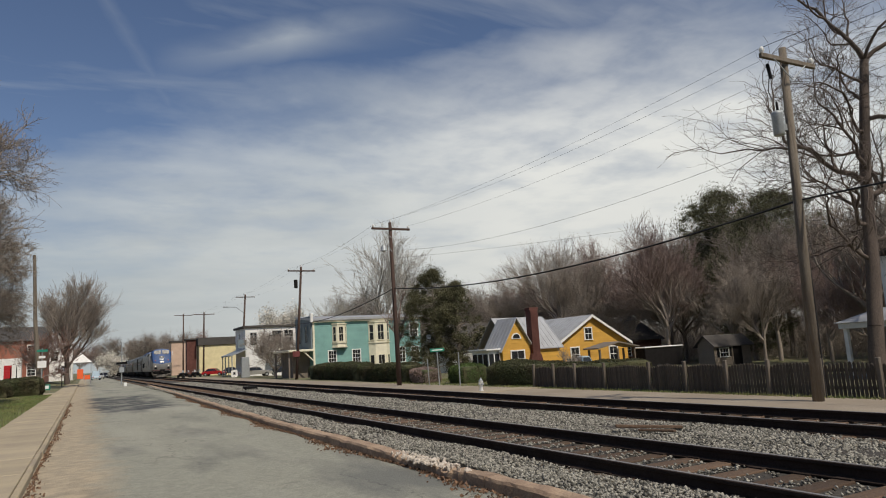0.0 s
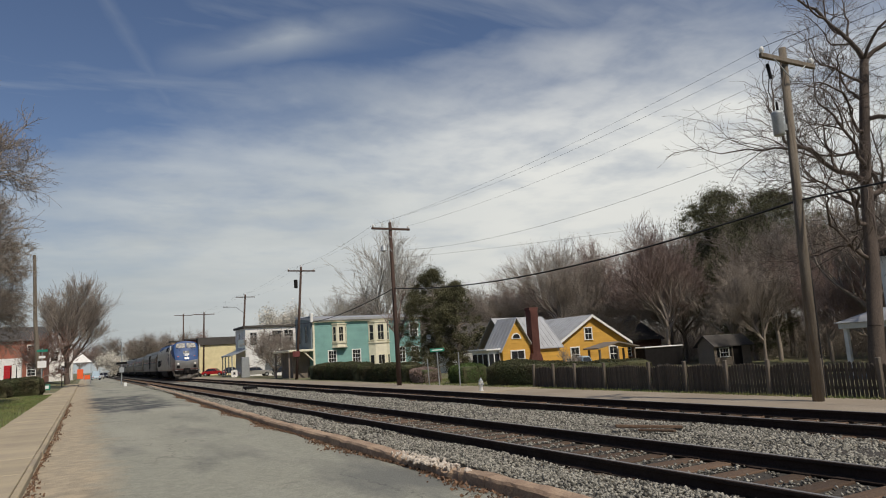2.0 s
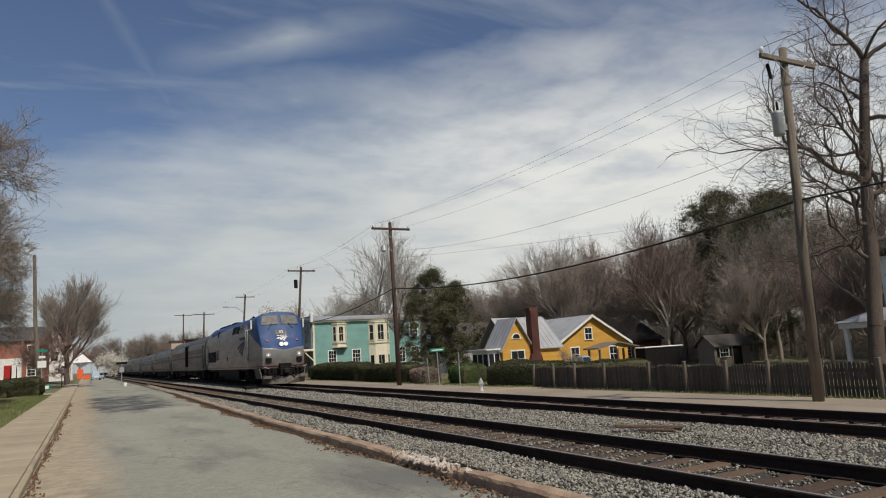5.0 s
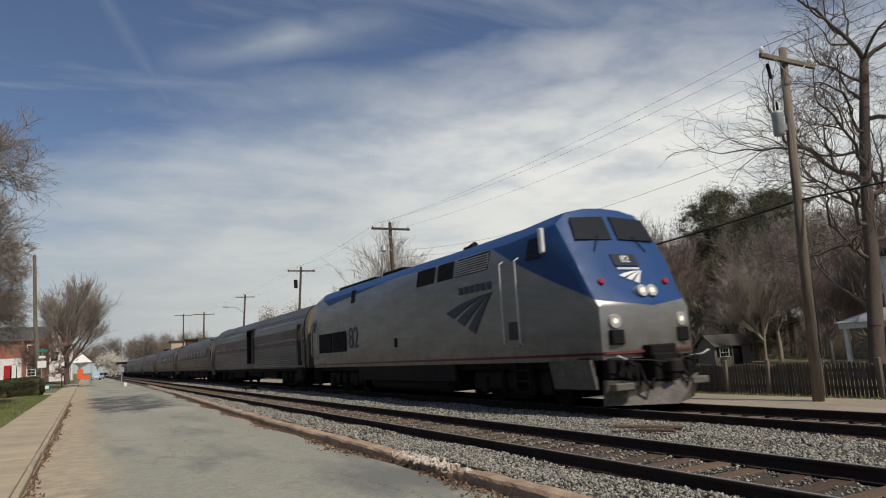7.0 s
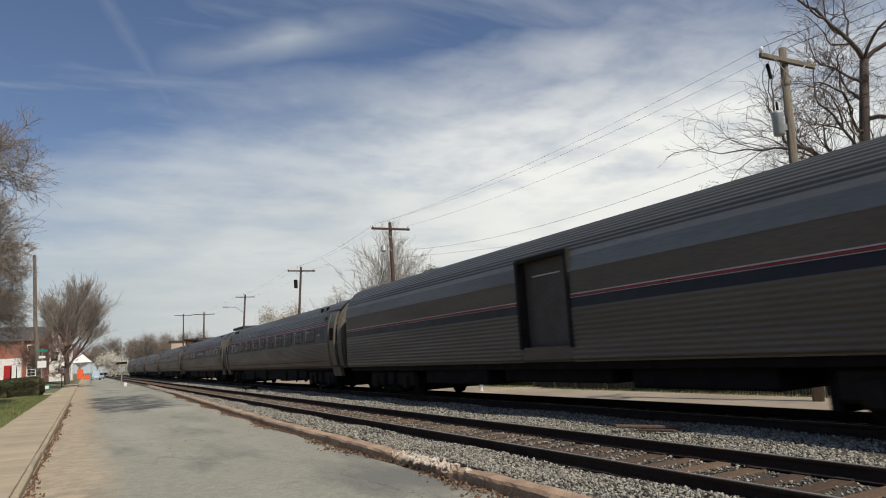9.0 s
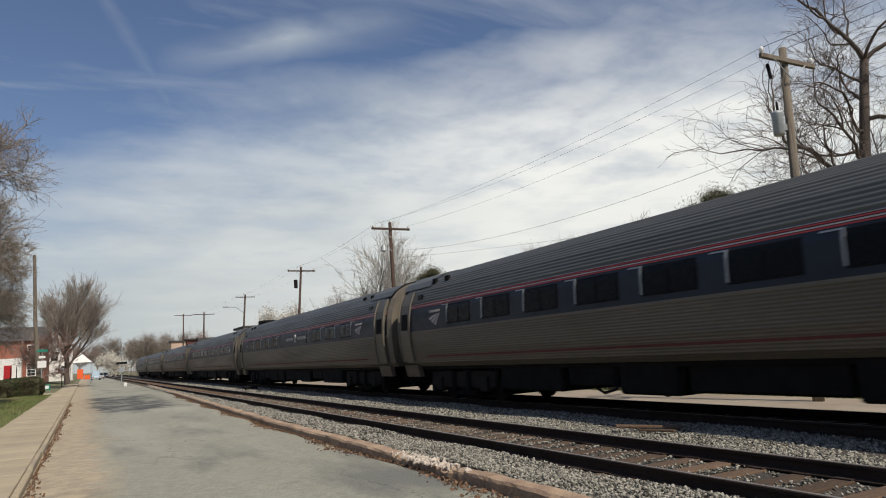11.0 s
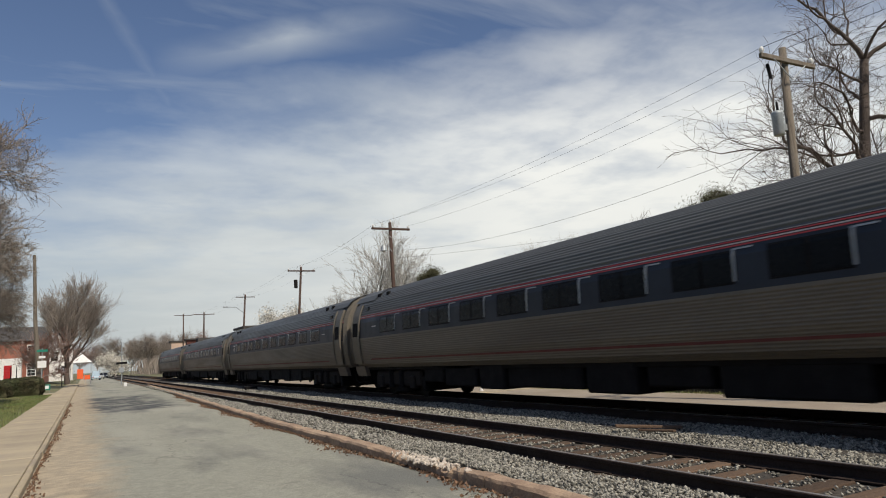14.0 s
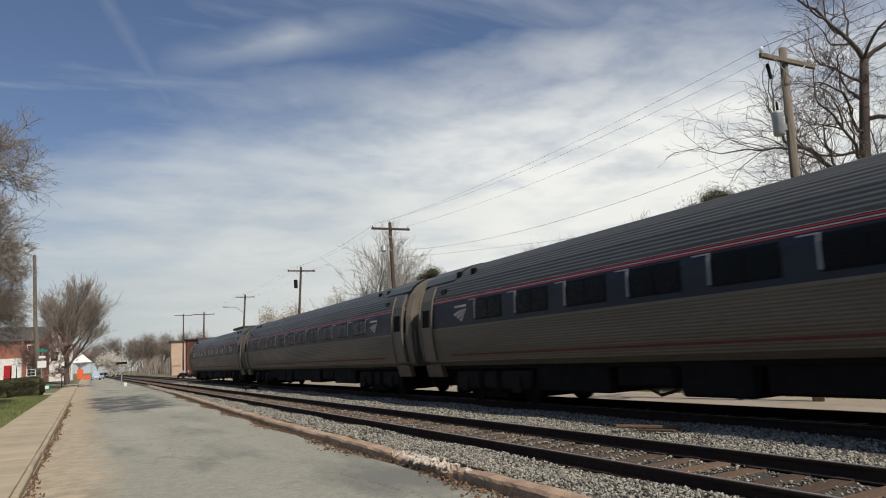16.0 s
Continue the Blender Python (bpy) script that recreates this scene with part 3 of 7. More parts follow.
def make_stones():
    """Loose crushed stone on the ballast, denser near the eye."""
    rng = np.random.default_rng(5)
    base = np.array([(1, 0, 0), (-1, 0, 0), (0, 1, 0), (0, -1, 0), (0, 0, 1), (0, 0, -1)], float)
    tri = np.array([(0, 2, 4), (2, 1, 4), (1, 3, 4), (3, 0, 4), (2, 0, 5), (1, 2, 5), (3, 1, 5), (0, 3, 5)])
    spots = []
    # x from, x to, y from, y to, stones per square metre, size, height
    for x0, x1, y0, y1, dens, size, h in ((4.6, 5.62, 2.5, 12, 1250, 0.024, -0.185), (4.65, 5.62, 12, 30, 480, 0.031, -0.185), (4.9, 5.62, 30, 70, 120, 0.043, -0.185),
                                          (7.32, 9.68, 2.5, 14, 950, 0.025, -0.165), (7.32, 9.68, 14, 32, 380, 0.032, -0.165), (7.5, 9.68, 32, 75, 90, 0.046, -0.165),
                                          (9.95, 11.3, 3, 25, 120, 0.026, -0.20), (11.4, 12.4, 4, 40, 160, 0.034, -0.22)):
        n = int((x1 - x0) * (y1 - y0) * dens)
        xy = np.stack([rng.uniform(x0, x1, n), rng.uniform(y0, y1, n)], 1)
        z = h + 0.02 * np.sin(xy[:, 1] * 1.3 + xy[:, 0] * 2) * np.sin(xy[:, 0] * 3.1) + rng.uniform(-0.012, 0.022, n)
        if x0 < 5:
            z = z + (np.clip(xy[:, 0] - 4.9, -0.4, 0.5)) * -0.03
        spots.append(np.column_stack([xy, z, np.full(n, size)]))
    # heaps of stone in the cribs between the ties of the near track
    for k in range(66):
        y = -8.0 + 0.53 * (k + 20.5)
        n = int(rng.uniform(60, 150) if y < 16 else rng.uniform(20, 50))
        xy = np.stack([rng.uniform(5.86, 7.12, n), y + rng.normal(size=n) * 0.075], 1)
        spots.append(np.column_stack([xy, -0.225 + rng.uniform(-0.01, 0.03, n), np.full(n, 0.022 if y < 16 else 0.03)]))
    p = np.concatenate(spots)
    n = len(p)
    s = p[:, 3, None, None] * rng.uniform(0.35, 1.65, (n, 1, 3)) * np.array([1, 1, 0.8])
    v = base[None] * s * rng.uniform(0.7, 1.15, (n, 6, 1))
    a, b = rng.uniform(0, 2 * np.pi, n), rng.uniform(-0.6, 0.6, n)
    ca, sa, cb, sb = np.cos(a), np.sin(a), np.cos(b), np.sin(b)
    R = np.zeros((n, 3, 3))
    R[:, 0, 0], R[:, 0, 1], R[:, 1, 0], R[:, 1, 1] = ca, -sa, sa, ca
    R[:, 2, 2] = 1
    T = np.zeros((n, 3, 3))
    T[:, 0, 0] = 1
    T[:, 1, 1], T[:, 1, 2], T[:, 2, 1], T[:, 2, 2] = cb, -sb, sb, cb
    v = np.einsum("nij,njk,nvk->nvi", R, T, v) + p[:, None, :3]
    f = tri[None] + (np.arange(n) * 6)[:, None, None]
    me = bpy.data.meshes.new("loose_ballast")
    me.vertices.add(n * 6)
    me.vertices.foreach_set("co", v.reshape(-1))
    me.loops.add(n * 24)
    me.loops.foreach_set("vertex_index", f.reshape(-1))
    me.polygons.add(n * 8)
    me.polygons.foreach_set("loop_start", np.arange(n * 8) * 3)
    me.update(calc_edges=True)
    me.materials.append(M["stone"])
    tagged(new("loose_ballast", me), "loose grey crushed stones between the rails", "gravel", kind="stuff")


make_stones()

strip("far_pavement", "sand", lambda y: 13.0, lambda y: 18.9, [-30, -10, 0, 10, 20, 30, 40, 50, 60, 75, 95, 120, 150], -0.565, -0.575, "pale sandy shoulder along the tracks", "pavement")
strip("lawn_near", "lawn", lambda y: -60, lambda y: -2.31, [-20, 0, 20, 40, 64], -0.17, -0.172, "spring lawn beside the pavement", "lawn", 0.05)


def make_grass():
    rng = np.random.default_rng(8)
    spots = []
    for x0, x1, y0, y1, n in ((-7.5, -2.3, 12, 64, 26000), (18.7, 19.3, 6, 30, 3500), (18.5, 30, 26, 46, 16000)):
        spots.append(np.column_stack([rng.uniform(x0, x1, n), rng.uniform(y0, y1, n)]))
    p = np.concatenate(spots)
    verts, faces = [], []
    for i, (x, y) in enumerate(p):
        z = ground_z(x, y) if x > 0 else -0.17
        a, h, w = rng.uniform(0, 6.28), rng.uniform(0.04, 0.13), rng.uniform(0.008, 0.02)
        c, s = math.cos(a) * w, math.sin(a) * w
        verts += [(x - c, y - s, z - 0.01), (x + c, y + s, z - 0.01), (x + rng.uniform(-0.05, 0.05), y + rng.uniform(-0.05, 0.05), z + h)]
        faces.append((3 * i, 3 * i + 1, 3 * i + 2))
    tagged(new("grass", raw("grass", verts, faces, "grass")), "short green and straw-coloured grass blades", "grass", kind="stuff")


make_grass()

# ---------------------------------------------------------------- train


def bogie(parent, y, wheel_r, base, frame_mat="grime"):
    """A two-axle truck: side frames, springs and two wheel sets."""
    tr = part("bolster", bbox(-1.02, 1.02, y - base / 2 + 0.32, y + base / 2 - 0.32, 0.24, 0.92, 0.05), "black", parent)
    for s in (-1, 1):
        part("side_frame", bbox(s * 1.14 - 0.08, s * 1.14 + 0.08, y - base / 2 - 0.55, y + base / 2 + 0.55, 0.34, 0.84, 0.06), frame_mat, tr)
    for s in (-1, 1):
        for k in (-0.42, 0.42):
            part("spring", tube(B(), [(s * 1.22, y + k, 0.3), (s * 1.22, y + k, 0.86)], 0.11, 10), "black", tr)
        for k in (-1, 1):
            part("axle_box", bbox(s * 1.2 - 0.1, s * 1.2 + 0.1, y + k * base / 2 - 0.17, y + k * base / 2 + 0.17, 0.28, 0.68, 0.03), "grime", tr)
    for k in (-1, 1):
        part("brake_beam", bbox(-1.16, 1.16, y + k * (base / 2 + 0.62) - 0.10, y + k * (base / 2 + 0.62) + 0.10, 0.20, 0.66, 0.03), "black", tr)
    part("brake_rigging", bbox(-1.10, 1.10, y - 0.55, y + 0.55, 0.13, 0.40, 0.04), "black", tr)
    for k in (-1, 1):
        bm = B()
        for s in (-1, 1):
            tube(bm, [(s * 0.68, 0, 0), (s * 0.715, 0, 0), (s * 0.72, 0, 0), (s * 0.82, 0, 0)], [wheel_r + 0.025, wheel_r + 0.025, wheel_r, wheel_r], 28)
            tube(bm, [(s * 0.82, 0, 0), (s * 0.86, 0, 0)], [0.16, 0.12], 12)
        tube(bm, [(-0.7, 0, 0), (0.7, 0, 0)], 0.09, 10)
        ax = part("wheel_set", bm, "grime", parent, "worn steel wheels on an axle")
        ax.matrix_basis = pose(0, y + k * base / 2, wheel_r)


def quad_plate(bm, corners, thick):
    """A thin plate over four corners, thickened along its normal."""
    c = [Vector(p) for p in corners]
    nrm = (c[1] - c[0]).cross(c[3] - c[0]).normalized() * thick
    loft(bm, [[p - nrm * 0.5 for p in c], [p + nrm for p in c]], True)
    return bm


def writing(name, text, size, m, mat, parent, label=""):
    cu = bpy.data.curves.new(name, "FONT")
    cu.body, cu.size, cu.extrude, cu.align_x, cu.align_y = text, size, 0.004, "CENTER", "CENTER"
    ob = new(name, cu)
    me = bpy.data.meshes.new_from_object(ob)
    me.materials.append(M[mat])
    bpy.data.objects.remove(ob)
    t = new(name, me)
    t.parent = parent
    t.matrix_basis = m
    if label:
        t["label"] = label
    return t




def swoosh(parent, y0, z0, y1, z1, mat, x):
    """Three curved strips that fan out from one corner: an emblem as plain shapes."""
    w, h = y1 - y0, z1 - z0
    tip = Vector((y0, z1))

    def foot(s):
        return Vector((y1 - w * 0.62 * s, z1 - h * (0.36 + 0.64 * s)))

    def arc(s, t):
        f = foot(s)
        mid = (f + tip) / 2 + Vector((w * 0.05, h * 0.13 * (1 - s)))
        return tip * (1 - t) ** 2 + mid * 2 * t * (1 - t) + f * t ** 2
    for a, b in ((0.0, 0.27), (0.38, 0.64), (0.76, 1.0)):
        rings = []
        for i in range(9):
            t = i / 8
            p, q = arc(a, t), arc(b, t)
            rings.append([(x + 0.004, p.x, p.y), (x - 0.008, p.x, p.y), (x - 0.008, q.x, q.y), (x + 0.004, q.x, q.y)])
        part("emblem_strip", loft(B(), rings, True), mat, parent)


def make_engine():
    """Diesel engine; its rear coupling is at y = 0, the nose points to -y."""
    e = thing("diesel_locomotive", pose(TRACK_2, 60, 0), "silver and blue streamlined diesel passenger locomotive on rails", "locomotive")

    def ring(y, w, zt, s, zb=1.02):
        # s: 0 the rounded hood, 1 the flat-topped nose
        hood = [(1.0, zb), (1.0, zt - 1.38), (0.985, zt - 1.0), (0.89, zt - 0.52), (0.62, zt - 0.17), (0.3, zt - 0.04), (0.0, zt)]
        nose = [(1.0, zb), (1.0, zt - 0.5), (1.0, zt - 0.22), (0.985, zt - 0.10), (0.93, zt - 0.03), (0.5, zt + 0.0), (0.0, zt + 0.0)]
        half = [((a[0] * (1 - s) + b[0] * s) * w, max(zb, a[1] * (1 - s) + b[1] * s)) for a, b in zip(hood, nose)]
        pts = [(-x, y, z) for x, z in half] + [(x, y, z) for x, z in half[-2::-1]]
        return pts
    rows = [(-0.75, 1.44, 4.30, 0), (-1.1, 1.5, 4.39, 0), (-2, 1.52, 4.42, 0), (-6, 1.52, 4.42, 0), (-10, 1.52, 4.42, 0), (-14, 1.52, 4.42, 0), (-17.0, 1.52, 4.45, 0), (-18.0, 1.51, 4.51, 0.0), (-18.75, 1.46, 4.47, 0.25)]
    rings = [ring(*r) for r in rows]
    # the sloping face: a fan of sections from the brow to the chin
    for i in range(1, 7):
        t = i / 6
        y = -18.80 - 0.98 * t
        rings.append(ring(y, 1.45 - 0.19 * t, 4.36 - 2.14 * t, 0.4 + 0.6 * min(1, t * 2)))
    bm = loft(B(), rings)
    # nose: pull the middle forward to a shallow ridge
    last = [Vector(p) for p in rings[-1]]
    front = []
    for zb in (2.1, 1.6, 1.02):
        front.append([(p.x, -19.84 - 0.26 * (1 - abs(p.x) / 1.27), min(p.z, zb)) for p in last])
    vs = [[bm.verts.new(p) for p in r] for r in front]
    n = len(last)
    tops = [v for v in bm.verts if abs(v.co.y + 19.78) < 1e-4]
    for v in tops:
        v.co.y -= 0.04 + 0.24 * (1 - abs(v.co.x) / 1.27)
    cols = []
    for row in vs:
        cols.append(row)
    for r0, r1 in zip(cols, cols[1:]):
        for k in range(n - 1):
            try:
                bm.faces.new((r0[k], r0[k + 1], r1[k + 1], r1[k]))
            except ValueError:
                pass
    tops_sorted = sorted(tops, key=lambda v: rings[-1].index(min(rings[-1], key=lambda p: abs(p[0] - v.co.x) + abs(p[2] - v.co.z))))
    for k in range(n - 1):
        try:
            bm.faces.new((tops_sorted[k], tops_sorted[k + 1], vs[0][k + 1], vs[0][k]))
        except ValueError:
            pass
    back = [v for v in bm.verts if abs(v.co.y + 0.75) < 1e-4]
    bm.faces.new(back)
    bmesh.ops.remove_doubles(bm, verts=bm.verts, dist=0.002)
    body = part("body", bm, "paint_loco", e, smooth=False)
    body.data.set_sharp_from_angle(angle=radians(28))
    for f in body.data.polygons:
        f.use_smooth = True
    X = -1.525
    # windows and grilles in the side
    for s in (-1, 1):
        for y0, y1, z0, z1, lean in ((-14.2, -13.15, 3.40, 3.90, 0.10), (-13.05, -11.75, 3.40, 3.90, 0.10), (-6.35, -5.75, 3.44, 3.95, 0.2)):
            t0, t1 = 1.505 - (z0 - 3.40) * 0.2, 1.505 - (z1 - 3.40) * 0.275
            part("intake_window", quad_plate(B(), [(s * t0, y0, z0), (s * t0, y1 - lean, z0), (s * t1, y1, z1), (s * t1, y0 + lean, z1)], 0.02), "black", body, "dark air intake screen")
        for k in range(7):
            z = 3.42 + k * 0.065
            t = 1.515 - (z - 3.40) * 0.28
            part("louvre", box(B(), s * t - 0.02, s * t + 0.02, -16.0, -14.4, z, z + 0.03), "silver_paint", body)
        part("louvre_backing", quad_plate(B(), [(s * 1.50, -16.05, 3.40), (s * 1.50, -14.35, 3.40), (s * 1.365, -14.35, 3.89), (s * 1.365, -16.05, 3.89)], 0.02), "black", body)
        for y0, y1 in ((-5.35, -3.75), (-3.6, -1.95)):
            part("radiator_screen", bbox(s * 1.535 - 0.02, s * 1.535 + 0.004, y0, y1, 1.62, 2.42, 0.006), "black", body, "dark screened opening")
        # cab door between two bright rails
        part("cab_door", bbox(s * 1.525 - 0.012, s * 1.525 + 0.012, -17.30, -16.85, 1.35, 3.35, 0.01), "paint_loco", body)
        part("cab_window", quad_plate(B(), [(s * 1.512, -18.35, 3.36), (s * 1.512, -17.75, 3.36), (s * 1.395, -17.8, 3.86), (s * 1.395, -18.2, 3.86)], 0.03), "dark_glass", body)
        for y in (-17.42, -16.75):
            part("handrail", tube(B(), [(s * 1.5, y, 1.42), (s * 1.60, y, 1.48), (s * 1.60, y, 3.42), (s * 1.46, y, 3.50)], 0.020, 8), "chrome", body)
        part("rear_door", bbox(s * 1.525 - 0.012, s * 1.525 + 0.01, -1.55, -1.0, 1.35, 3.1, 0.01), "paint_loco", body)
        part("rear_door_window", bbox(s * 1.535 - 0.012, s * 1.535 + 0.012, -1.45, -1.12, 2.55, 3.0, 0.01), "dark_glass", body)
        for y in (-1.7, -0.9):
            part("handrail", tube(B(), [(s * 1.5, y, 1.5), (s * 1.57, y, 1.55), (s * 1.57, y, 2.75), (s * 1.5, y, 2.8)], 0.022, 6), "chrome", body)
        for y, k in ((-17.25, 0.62), (-1.3, 0.45)):
            ladder = part("step_ladder", bbox(s * 1.34 - 0.01, s * 1.34 + 0.01, y - 0.28, y + 0.28, 0.28, 1.15, 0.004), "black", e)
            for j in range(4):
                part("tread", bbox(s * 1.42 - 0.09, s * 1.42 + 0.09, y - 0.25, y + 0.25, 0.32 + j * 0.25, 0.35 + j * 0.25, 0.004), "grime", ladder)
            for k in (-0.265, 0.265):
                part("stile", bbox(s * 1.42 - 0.09, s * 1.42 + 0.09, y + k - 0.015, y + k + 0.015, 0.28, 1.15, 0.004), "grime", ladder)
        # flat dark plate paints the shade of the step recess
        part("step_recess", bbox(s * 1.525 - 0.012, s * 1.525 + 0.008, -17.3, -16.88, 1.55, 2.0, 0.01), "grime", body)
        part("fuel_filler", bbox(s * 1.528 - 0.012, s * 1.528 + 0.01, -10.2, -10.0, 1.62, 1.92, 0.02), "black", body)
        part("mirror", bbox(s * 1.62 - 0.06, s * 1.62 + 0.03, -18.66, -18.52, 3.42, 3.98, 0.02), "white", body, "white wing mirror")
        part("side_skirt", prism(B(), [(s * 1.50, 0.55), (s * 1.52, 1.04), (s * 1.44, 1.04), (s * 1.42, 0.55)], -14.0, -6.6), "grime", e)
        part("chin_skirt", prism(B(), [(s * 1.30, 0.42), (s * 1.42, 1.04), (s * 1.34, 1.04), (s * 1.22, 0.42)], -19.6, -18.2), "plough", e, "dirty silver skirt under the cab")
        swoosh(body, -16.25, 1.80, -13.75, 2.80, "logo", s * 1.533 + (0.003 if s > 0 else 0.0))
        for k in range(6):
            part("lettering_bar", bbox(s * 1.534 - 0.006, s * 1.534 + 0.006, -16.2 + k * 0.29, -16.0 + k * 0.29, 2.88, 3.08, 0.003), "logo", body)
    writing("unit_number", "82", 1.15, Matrix.Translation((-1.534, -6.18, 2.08)) @ Matrix(((0, 0, -1, 0), (-1, 0, 0, 0), (0, 1, 0, 0), (0, 0, 0, 1))), "logo", body, "dark number 82")
    # windscreens on the sloping face
    def face_pt(x, t, out=0.02):
        yy = -18.80 - 0.98 * t
        if t > 0.999:
            yy -= 0.02
        ridge = 0.0
        return Vector((x, yy - out * 0.86 - ridge, 4.36 - 2.14 * t + out * 0.5))
    for s in (-1, 1):
        part("windscreen", quad_plate(B(), [face_pt(s * 0.09, 0.33), face_pt(s * 1.14, 0.34), face_pt(s * 1.06, 0.09), face_pt(s * 0.09, 0.06)], 0.02), "cab_glass", body, "dark tinted windscreen")
        part("wiper", tube(B(), [face_pt(s * 0.75, 0.47, 0.03), face_pt(s * 0.5, 0.30, 0.05)], 0.014, 5), "black", body)
        for nm, x, t, r in (("marker_lamp", 0.92, 0.80, 0.085),):
            c = face_pt(s * x, t, 0.02)
            d = Vector((0, -0.86, 0.5))
            part(nm, tube(B(), [c - d * 0.05, c + d * 0.03], [r, r * 0.8], 14), "red_lamp", body, "small red marker light")
        c = Vector((s * 0.135, -19.95, 2.42))
        d = Vector((0, -0.95, 0.3))
        part("headlamp_rim", tube(B(), [c - d * 0.12, c + d * 0.03], [0.14, 0.135], 18), "silver_paint", body)
        part("headlamp", tube(B(), [c + d * 0.028, c + d * 0.05], [0.062, 0.045], 16), "lamp", body, "lit headlamp")
        c = Vector((s * 0.93, -19.90, 1.80))
        d = Vector((s * 0.05, -1, 0))
        part("ditch_lamp_rim", tube(B(), [c - d * 0.05, c + d * 0.05], [0.15, 0.145], 18), "silver_paint", body)
        part("ditch_lamp", tube(B(), [c + d * 0.045, c + d * 0.07], [0.058, 0.042], 16), "lamp", body, "lit ditch light")
        # black block gives the pocket's inner shade; nothing is hollowed out
        part("step_pocket", bbox(s * 0.92 - 0.17, s * 0.92 + 0.17, -19.99, -19.83, 1.32, 1.62, 0.02), "black", body)
        part("red_band", quad_plate(B(), [(s * 0.36, -20.08, 1.13), (s * 1.22, -19.88, 1.13), (s * 1.22, -19.88, 1.18), (s * 0.36, -20.08, 1.18)], 0.02), "red_dull", body)
        bm = tube(B(), [(s * 0.9, -19.88, 0.98), (s * 1.05, -20.28, 1.02), (s * 1.28, -20.28, 1.10)], 0.018, 6)
        part("grab_iron", bm, "chrome", e)
        part("hose", tube(B(), [(s * 0.55, -20.08, 0.9), (s * 0.6, -20.28, 0.55), (s * 0.5, -20.33, 0.4), (s * 0.38, -20.28, 0.6)], 0.03, 6), "black", e)
        part("buffer_step", bbox(s * 1.05 - 0.24, s * 1.05 + 0.24, -20.20, -19.98, 0.40, 0.55, 0.02), "plough", e)
    part("number_board", quad_plate(B(), [face_pt(0.35, 0.63), face_pt(-0.35, 0.63), face_pt(-0.35, 0.5), face_pt(0.35, 0.5)], 0.02), "blue_dark", body)
    for k in range(6):
        part("lettering_bar", quad_plate(B(), [face_pt(-0.30 + k * 0.105, 0.672), face_pt(-0.225 + k * 0.105, 0.672), face_pt(-0.225 + k * 0.105, 0.65), face_pt(-0.30 + k * 0.105, 0.65)], 0.018), "white", body)

    def fan(a, t):
        fx, ft = -0.36 + 0.50 * a, 0.735 + 0.085 * a
        mx, mt = (fx + 0.36) / 2 - 0.03, (ft + 0.685) / 2 - 0.030 * (1 - a)
        u = 1 - t
        return face_pt(0.36 * u * u + 2 * u * t * mx + fx * t * t, 0.685 * u * u + 2 * u * t * mt + ft * t * t, 0.026)
    for a, b in ((0.0, 0.27), (0.38, 0.64), (0.76, 1.0)):
        rings = []
        for i in range(7):
            p, q = fan(a, i / 6), fan(b, i / 6)
            back = Vector((0, 0.015, -0.008))
            rings.append([p, p + back, q + back, q])
        part("emblem_strip", loft(B(), rings, True), "white", body)
    writing("unit_number", "82", 0.26, Matrix.Translation(face_pt(0.0, 0.565, 0.045)) @ Matrix(((1, 0, 0, 0), (0, 0.416, -0.909, 0), (0, 0.909, 0.416, 0), (0, 0, 0, 1))), "white", body, "pale number 82")
    # underframe, front end
    part("underframe", bbox(-1.38, 1.38, -19.6, -0.9, 0.86, 1.08, 0.02), "black", e)
    part("fuel_tank", bbox(-1.34, 1.34, -13.4, -7.3, 0.24, 0.9, 0.12), "grime", e)
    bm = prism(B(), [(-0.34, 0.55), (0.34, 0.55), (0.34, 1.1), (-0.34, 1.1)], -20.33, -19.78)
    part("coupler_housing", bevel(bm, 0.03), "black", e)
    part("coupler", bbox(-0.15, 0.15, -20.63, -20.08, 0.68, 0.98, 0.05), "grime", e)
    part("buffer_cover", bbox(-0.36, 0.36, -20.28, -19.98, 1.02, 1.28, 0.03), "black", e)
    plough = [[(-1.28, -19.75, 0.10), (-1.28, -19.93, 0.62), (-1.2, -19.7, 0.62), (-1.2, -19.65, 0.10)], [(0, -20.53, 0.08), (0, -20.38, 0.5), (0, -20.18, 0.5), (0, -20.18, 0.08)],
              [(1.28, -19.75, 0.10), (1.28, -19.93, 0.62), (1.2, -19.7, 0.62), (1.2, -19.65, 0.10)]]
    part("snow_plough", loft(B(), plough, True), "plough", e, "battered grey steel pilot plough")
    for x, z, y in ((-0.95, 0.78, -20.02), (-0.72, 0.70, -20.05), (0.72, 0.70, -20.05), (0.95, 0.78, -20.02)):
        part("cable_loop", tube(B(), [(x, -19.88, 1.0), (x * 1.02, y - 0.12, 0.86), (x * 1.0, y - 0.16, z - 0.12), (x * 0.86, y - 0.1, z - 0.2), (x * 0.8, -19.9, z)], 0.028, 6), "black", e)
        part("cable_socket", bbox(x - 0.06, x + 0.06, -20.06, -19.90, 0.92, 1.05, 0.02), "grime", e)
    part("uncoupling_lever", tube(B(), [(-1.25, -20.12, 1.02), (-0.5, -20.3, 0.98), (-0.2, -20.42, 0.92), (0.2, -20.42, 0.92), (0.5, -20.3, 0.98), (1.25, -20.12, 1.02)], 0.016, 6), "grime", e)
    part("front_sill", bbox(-1.2, 1.2, -19.93, -19.7, 0.62, 1.05, 0.03), "black", e)
